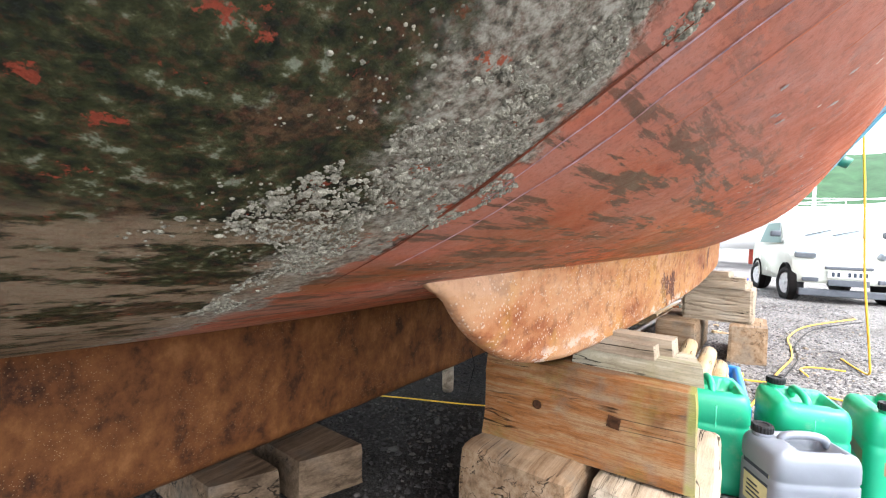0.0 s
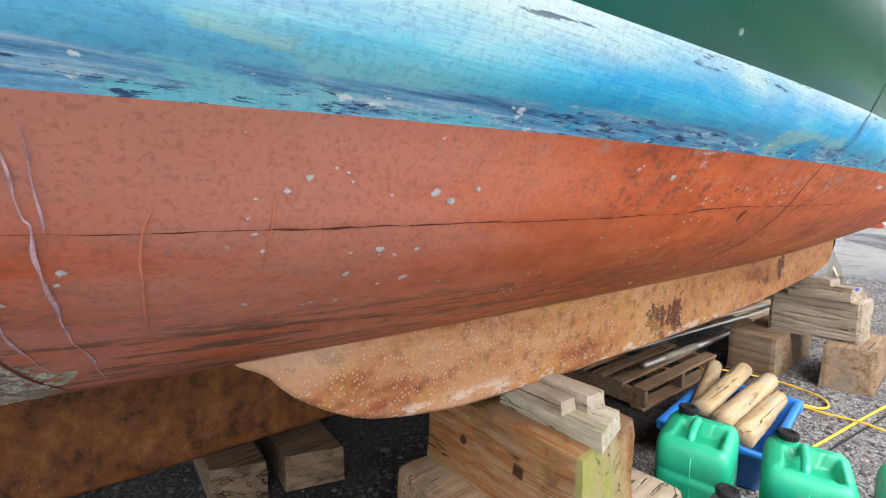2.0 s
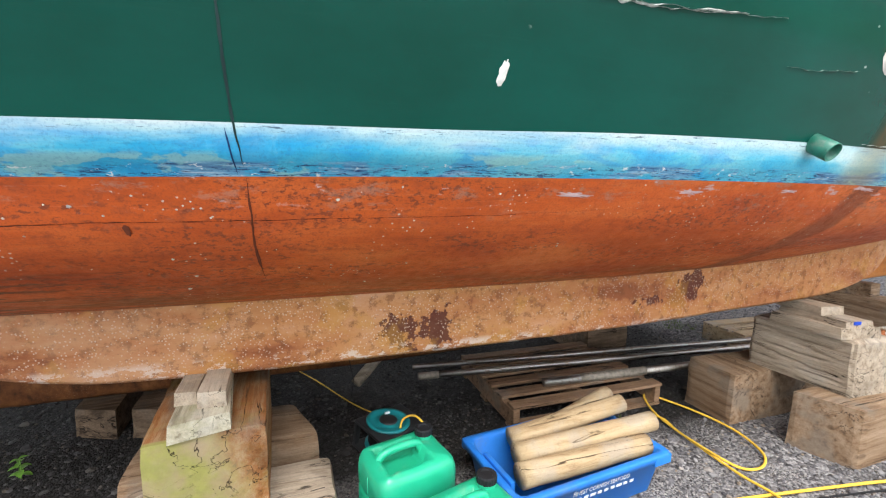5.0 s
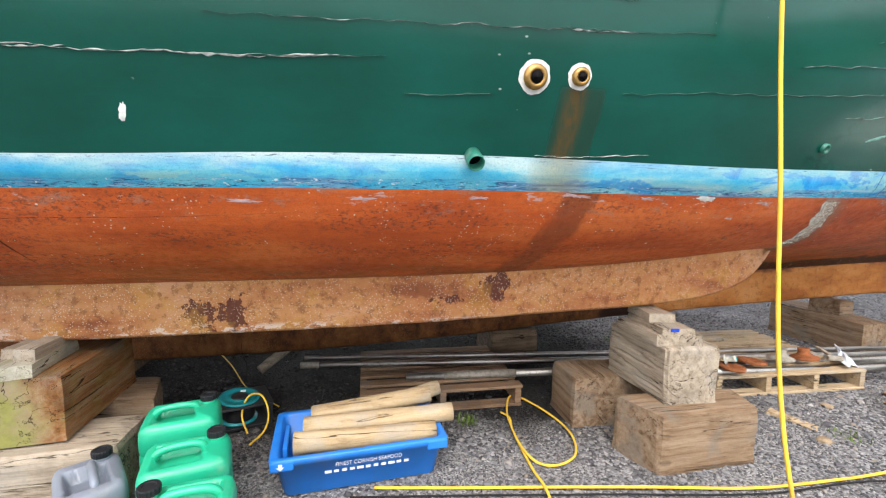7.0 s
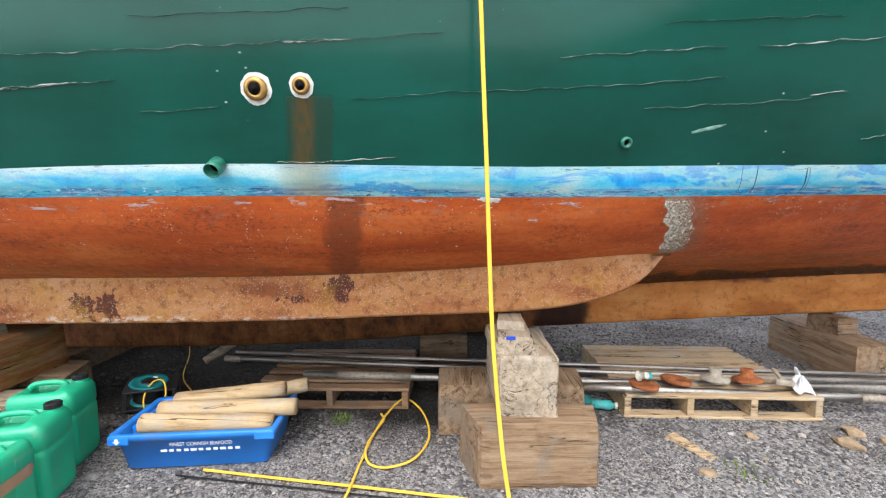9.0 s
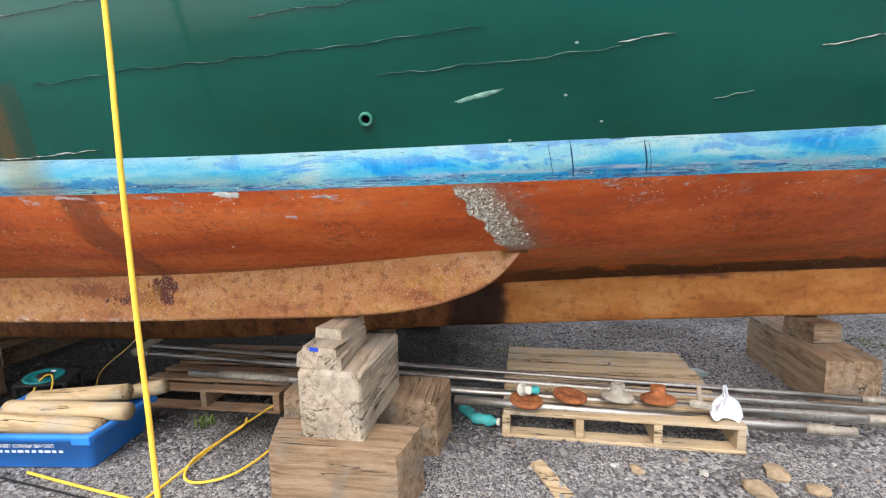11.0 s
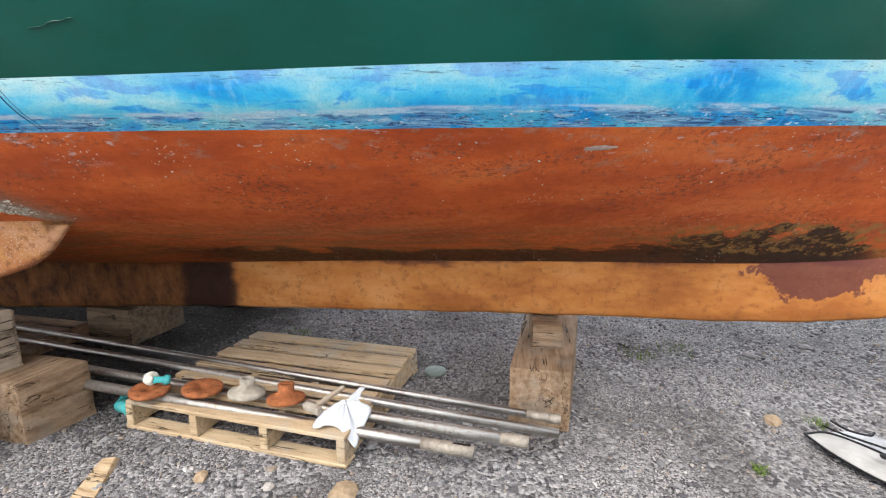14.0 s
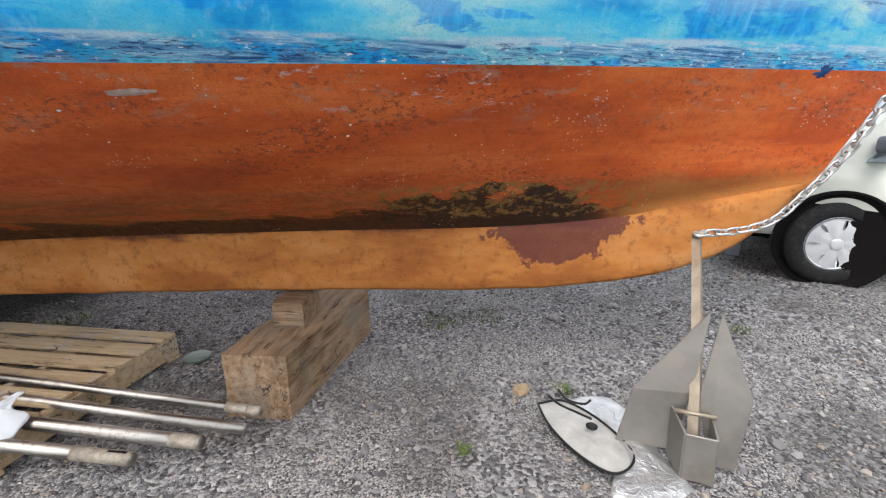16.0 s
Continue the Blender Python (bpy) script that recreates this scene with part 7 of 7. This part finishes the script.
# pale base colour stands in for the sky reflected in the glass
gb.inputs["Base Color"].default_value = (0.22, 0.27, 0.30, 1)
gb.inputs["Roughness"].default_value = 0.06
gb.inputs["Transmission Weight"].default_value = 0.0
M_LAMP = plain("clear_headlamp", (0.30, 0.34, 0.39), 0.12, 0.3, 0.1, 20, 0.0)
M_PLATE = plain("white_number_plate", (0.75, 0.76, 0.76), 0.4, 0, 0.04, 10, 0.0)


def wheel(parent, m, r, width):
    t = new("wheel")
    t.parent = parent
    t.matrix_local = m
    prof = [(r * 0.64, -width / 2), (r * 0.90, -width / 2), (r * 0.98, -width * 0.38), (r, -width * 0.2), (r, width * 0.2), (r * 0.98, width * 0.38), (r * 0.90, width / 2), (r * 0.70, width / 2), (r * 0.655, width * 0.44), (r * 0.64, width * 0.3)]
    part("tyre", lathe(prof, 56), M_TYRE, t, "", True)
    part("rim", lathe([(r * 0.65, width * 0.20), (r * 0.66, width * 0.42), (r * 0.62, width * 0.46), (r * 0.57, width * 0.34), (r * 0.50, width * 0.30), (0.001, width * 0.30)], 48), M_CARGREY, t, "dark wheel well", True)
    part("trim_disc", lathe([(r * 0.36, width * 0.33), (r * 0.36, width * 0.44), (r * 0.30, width * 0.47), (0.001, width * 0.48)], 40), M_RIM, t, "silver trim disc", True)
    for k in range(7):
        a0 = 2 * math.pi * k / 7
        bm = bmesh.new()
        rows = []
        for rr, half, h in ((0.10, 0.44, 0.47), (0.28, 0.44, 0.48), (0.48, 0.36, 0.45), (0.62, 0.42, 0.41)):
            rows.append([bm.verts.new((r * rr * math.cos(a0 + s * half), r * rr * math.sin(a0 + s * half), width * (h + (0.03 if s == 0 else 0)))) for s in (-1, -0.5, 0, 0.5, 1)])
        for p, q in zip(rows, rows[1:]):
            for i in range(4):
                bm.faces.new((p[i], p[i + 1], q[i + 1], q[i]))
        part("trim_spoke", bm, M_RIM, t, "silver trim spoke", True)
    part("trim_ring", lathe([(r * 0.56, width * 0.36), (r * 0.58, width * 0.43), (r * 0.645, width * 0.44), (r * 0.65, width * 0.40)], 48), M_RIM, t, "silver trim ring", True)
    part("hub_cap", lathe([(r * 0.14, width * 0.40), (r * 0.14, width * 0.50), (r * 0.11, width * 0.53), (0.001, width * 0.53)], 24), M_RIM, t, "silver hub cap", True)
    return t


def car(label, m, length, width, height, wheel_r, wheelbase, front_over, brow=0.0):
    """A small hatchback: the nose at local x = 0 pointing to -x, the base at z = 0."""
    t = thing("car", label, "car", "parked cars", m)
    L, W, H = length, width, height
    side = [(0.0, 0.22), (0.02, 0.40), (0.10, 0.50), (0.32, 0.555 + brow * 0.7), (0.54, 0.60 + brow), (1.04, 0.95), (1.30, 1.0), (0.78 * L, 1.0), (0.92 * L, 0.93), (0.985 * L, 0.66), (L, 0.40), (0.985 * L, 0.20)]
    verts, faces = [], []
    ws = [-1, -0.985, -0.93, -0.80, -0.55, -0.25, 0, 0.25, 0.55, 0.80, 0.93, 0.985, 1]
    prof = spline([(x, 0, z * H) for x, z in side], 5)
    for p in prof:
        for s in ws:
            a = abs(s)
            bow = 0.14 * (a ** 2.2) * (1 - min(1, p.x / 0.8)) * (p.z < 0.75 * H)
            tum = 1 - 0.17 * max(0.0, (p.z / H - 0.58) / 0.42)
            drop = -0.05 * H * (a ** 5) * (p.z > 0.66 * H)
            verts.append((p.x + bow, s * W / 2 * tum * (1 - 0.03 * (p.x < 0.1)), p.z + drop))
    n = len(ws)
    for i in range(len(prof) - 1):
        for k in range(n - 1):
            faces.append((i * n + k, i * n + k + 1, (i + 1) * n + k + 1, (i + 1) * n + k))
    faces.append(tuple(i * n for i in range(len(prof))))
    faces.append(tuple(i * n + n - 1 for i in range(len(prof)))[::-1])
    faces.append(tuple([k for k in range(n)][::-1] + [(len(prof) - 1) * n + k for k in range(n)]))
    sheet("body", verts, faces, M_CARWHITE, t, "white painted body")

    def surf(x, s, out=0.006):
        best = min(range(len(prof) - 1), key=lambda i: abs(prof[i].x - x) + (1.0 if prof[i].z < 0.45 * H else 0))
        p = prof[best]
        tum = 1 - 0.17 * max(0.0, (p.z / H - 0.58) / 0.42)
        a = abs(s)
        bow = 0.14 * (a ** 2.2) * (1 - min(1, p.x / 0.8)) * (p.z < 0.75 * H)
        return Vector((p.x + bow - out, s * W / 2 * tum, p.z + out - 0.05 * H * (a ** 5) * (p.z > 0.66 * H)))
    # windscreen
    rows = [[surf(x, s, 0.008) for s in (-0.84, -0.6, -0.3, 0, 0.3, 0.6, 0.84)] for x in (0.60, 0.75, 0.89, 1.02)]
    wv = [q for r in rows for q in r]
    sheet("windscreen", wv, [(i * 7 + k, i * 7 + k + 1, (i + 1) * 7 + k + 1, (i + 1) * 7 + k) for i in range(3) for k in range(6)], M_GLASS, t, "sloping windscreen")
    for y0, y1 in ((-0.55, 0.05), (0.05, 0.60)):
        v, f = tube_verts([surf(0.62, y1, 0.02), surf(0.68, y0, 0.03)], 0.008, 6)
        sheet("wiper", v, f, M_BLACK, t, "black wiper")
    for sy in (-1, 1):
        y = sy * (W / 2 * 0.94)
        plate("side_window", [(0.74, sy * W / 2 * 1.0, (0.56 + brow) * H), (1.16, sy * W / 2 * 0.885, 0.90 * H), (0.72 * L, sy * W / 2 * 0.885, 0.90 * H), (0.80 * L, sy * W / 2 * 1.0, (0.56 + brow) * H)], 0.012, M_GLASS, t, "side window")
        bm = box_bm((0.10, 0.17, 0.11), (0.82, sy * (W / 2 + 0.07), (0.60 + brow * 1.4) * H), 0.035, 3)
        part("door_mirror", bm, M_CARGREY, t, "dark door mirror", True)
        bm = box_bm((0.10, 0.30, 0.13), (0.17, sy * W * 0.36, (0.43 + brow * 0.8) * H), 0.04, 3, None, pose(0, 0, 0, 0, -35, sy * -16))
        part("headlight", bm, M_LAMP, t, "clear headlight", True)
        bm = box_bm((0.05, 0.22, 0.07), (0.05, sy * W * 0.33, 0.235 * H), 0.015, 2, None, pose(0, 0, 0, 0, 0, sy * -12))
        part("fog_recess", bm, M_CARGREY, t, "dark lower air intake")
        for wx in (front_over, front_over + wheelbase):
            # flat near-black disc: the shade of a hollow arch as colour
            part("wheel_arch", lathe([(wheel_r * 1.18, -0.09), (wheel_r * 1.20, 0.012), (wheel_r * 1.14, 0.014), (wheel_r * 1.1, 0.0), (wheel_r * 1.0, -0.02), (0.001, -0.02)], 40, None, pose(wx, sy * (W / 2 + 0.004), wheel_r + 0.02, -90 * sy, 0, 0)), M_HOLE_SHADE, t, "near-black disc painted for the wheel arch shade")
            wheel(t, pose(wx, sy * (W / 2 - 0.075), wheel_r, -90 * sy, 0, 12), wheel_r, 0.17)
    part("bumper_lip", box_bm((0.12, W * 0.86, 0.12), (0.10, 0, 0.12), 0.03, 3), M_CARGREY, t, "dark lower bumper")
    part("grille", box_bm((0.04, W * 0.42, 0.05), (0.005, 0, 0.375 * H), 0.012, 2), M_CARGREY, t, "dark slim grille")
    part("lower_grille", box_bm((0.04, W * 0.36, 0.10), (0.0, 0, 0.20 * H), 0.012, 2), M_CARGREY, t, "dark lower grille")
    part("number_plate", box_bm((0.015, 0.56, 0.12), (-0.022, 0, 0.285 * H), 0.004, 1), M_PLATE, t, "white plate with plain dark bars")
    for k in range(7):
        if k != 4:
            part("plate_bar", box_bm((0.004, 0.040, 0.075), (-0.031, -0.21 + 0.07 * k, 0.285 * H + 0.022), 0, 1), M_INK, t)
    return t


car("small white hatchback parked on the gravel with black trim", pose(9.5, -1.24, ground_z(9.9, -1.2) - 0.01, 0, 0, 12.0), 2.70, 1.48, 1.56, 0.29, 1.87, 0.42, 0.085)
car("white hatchback with silver wheel trims parked behind the bow", pose(10.33, 3.65, ground_z(10.7, 2.7) - 0.005, 0, 0, -19.6), 3.85, 1.70, 1.55, 0.30, 2.5, 0.67)

# ---- far boatyard, field and wooded hill ----
M_FARBOAT = plain("white_gelcoat", (0.78, 0.79, 0.80), 0.35, 0, 0.05, 2, 0.0)
M_FARBLUE = plain("blue_gelcoat", (0.12, 0.22, 0.38), 0.35, 0, 0.1, 2, 0.0)
M_REDBOAT = plain("red_bottom_paint", (0.36, 0.06, 0.04), 0.6, 0, 0.2, 3, 0.0)
M_RAIL = plain("stainless_rail", (0.6, 0.6, 0.6), 0.3, 0.9, 0.1, 5, 0.0)
M_FIELD = plain("pasture_grass", (0.13, 0.21, 0.05), 0.9, 0, 0.25, 0.08, 0.0)
M_WOOD = plain("distant_woodland", (0.035, 0.075, 0.040), 0.9, 0, 0.35, 0.10, 0.0)


def far_boat(label, m, L, B, H, material):
    t = thing("yacht", label, "boat", "laid-up boats", m)
    ns, nl = 24, 9
    verts, faces = [], []
    for side in (1, -1):
        b0 = len(verts)
        for i in range(ns + 1):
            u = i / ns
            for j in range(nl + 1):
                w = j / nl
                x = L * (u * (0.90 + 0.10 * w) - 0.02 * (1 - w))
                hb = B / 2 * max(0.0, 1 - abs(2 * u - 0.85) ** 2.4 / (1.15 ** 2.4)) ** 0.75 * w ** 0.5
                verts.append((x, side * hb, 0.7 + H * w * (0.92 + 0.16 * u)))
        for i in range(ns):
            for j in range(nl):
                a = b0 + i * (nl + 1) + j
                faces.append((a, a + nl + 1, a + nl + 2, a + 1) if side == 1 else (a, a + 1, a + nl + 2, a + nl + 1))
    n2 = (ns + 1) * (nl + 1)
    faces += [(i * (nl + 1) + nl, (i + 1) * (nl + 1) + nl, n2 + (i + 1) * (nl + 1) + nl, n2 + i * (nl + 1) + nl) for i in range(ns)]
    sheet("hull", verts, faces, material, t)
    part("keel", box_bm((L * 0.3, 0.3, 0.95), (L * 0.45, 0, 0.0), 0.05, 2), M_REDBOAT, t, "red keel")
    part("cabin", box_bm((L * 0.38, B * 0.55, 0.45), (L * 0.45, 0, 0.7 + H * 0.98), 0.12, 3), material, t, "", True)
    for sy in (-1, 1):
        rail = [(L * 0.06, sy * B * 0.30, 0.7 + H + 0.55), (L * 0.3, sy * B * 0.46, 0.7 + H + 0.6), (L * 0.7, sy * B * 0.42, 0.75 + H + 0.65), (L * 0.99, sy * 0.08, 0.78 + H + 0.75)]
        v, f = tube_verts(spline(rail, 6), 0.022, 6)
        sheet("guard_rail", v, f, M_RAIL, t)
        for k, p in enumerate(rail):
            v, f = tube_verts([(p[0], p[1], p[2]), (p[0] - 0.03, p[1], p[2] - 0.62)], 0.02, 6)
            sheet("stanchion", v, f, M_RAIL, t)
    v, f = tube_verts([(L * 0.55, 0, 0.7 + H), (L * 0.55, 0, 0.7 + H + L * 1.15)], 0.06, 8)
    sheet("mast", v, f, M_RAIL, t)
    return t


far_boat("white yacht laid up on shore with guard rails", pose(24.0, 2.5, 0.0, 0, 0, -112), 8.5, 2.9, 1.15, M_FARBOAT)
far_boat("small white yacht laid up far across the yard", pose(30.0, 6.5, 0.0, 0, 0, -60), 7.0, 2.4, 1.0, M_FARBOAT)
far_boat("white yacht laid up beyond the parked cars", pose(20.0, -5.5, 0.0, 0, 0, 95), 8.0, 2.7, 1.1, M_FARBOAT)
far_boat("blue yacht laid up across the yard", pose(27.0, -9.0, 0.0, 0, 0, 150), 8.0, 2.7, 1.1, M_FARBLUE)


def hill(label, x0, height, base, spread, material, seed, name, bumps, foot=0.0):
    verts, faces = [], []
    ny, nu = 160, 14
    for j in range(ny + 1):
        y = -spread + 2 * spread * j / ny
        for i in range(nu + 1):
            u = i / nu
            h = height * (1 + 0.22 * noise.noise((y * 0.006, seed, 0)))
            z = foot + h * math.sin(u * math.pi / 2)
            x = x0 + base * u
            k = bumps * (1 if 0 < u else 0)
            verts.append((x + k * noise.noise((y * 0.15, z * 0.3, seed)), y, z + k * noise.noise((y * 0.11, z * 0.2, seed + 3)) + 0.6 * k * noise.noise((y * 0.4, z * 0.6, seed + 5))))
    for j in range(ny):
        for i in range(nu):
            a = j * (nu + 1) + i
            faces.append((a, a + 1, a + nu + 2, a + nu + 1))
    tagged(sheet(name, verts, faces, material, None), label, "hill", kind="structure")


hill("sloping green pasture beyond the boatyard", 150, 16, 120, 260, M_FIELD, 2.0, "field", 0.4, -1.0)
hill("dark wooded hillside closing the view", 275, 66, 200, 420, M_WOOD, 5.0, "wooded_hill", 4.0, 8.0)
hill("dark hedge line along the edge of the yard", 95, 6.0, 25, 200, M_WOOD, 9.0, "hedge", 1.4, -0.5)
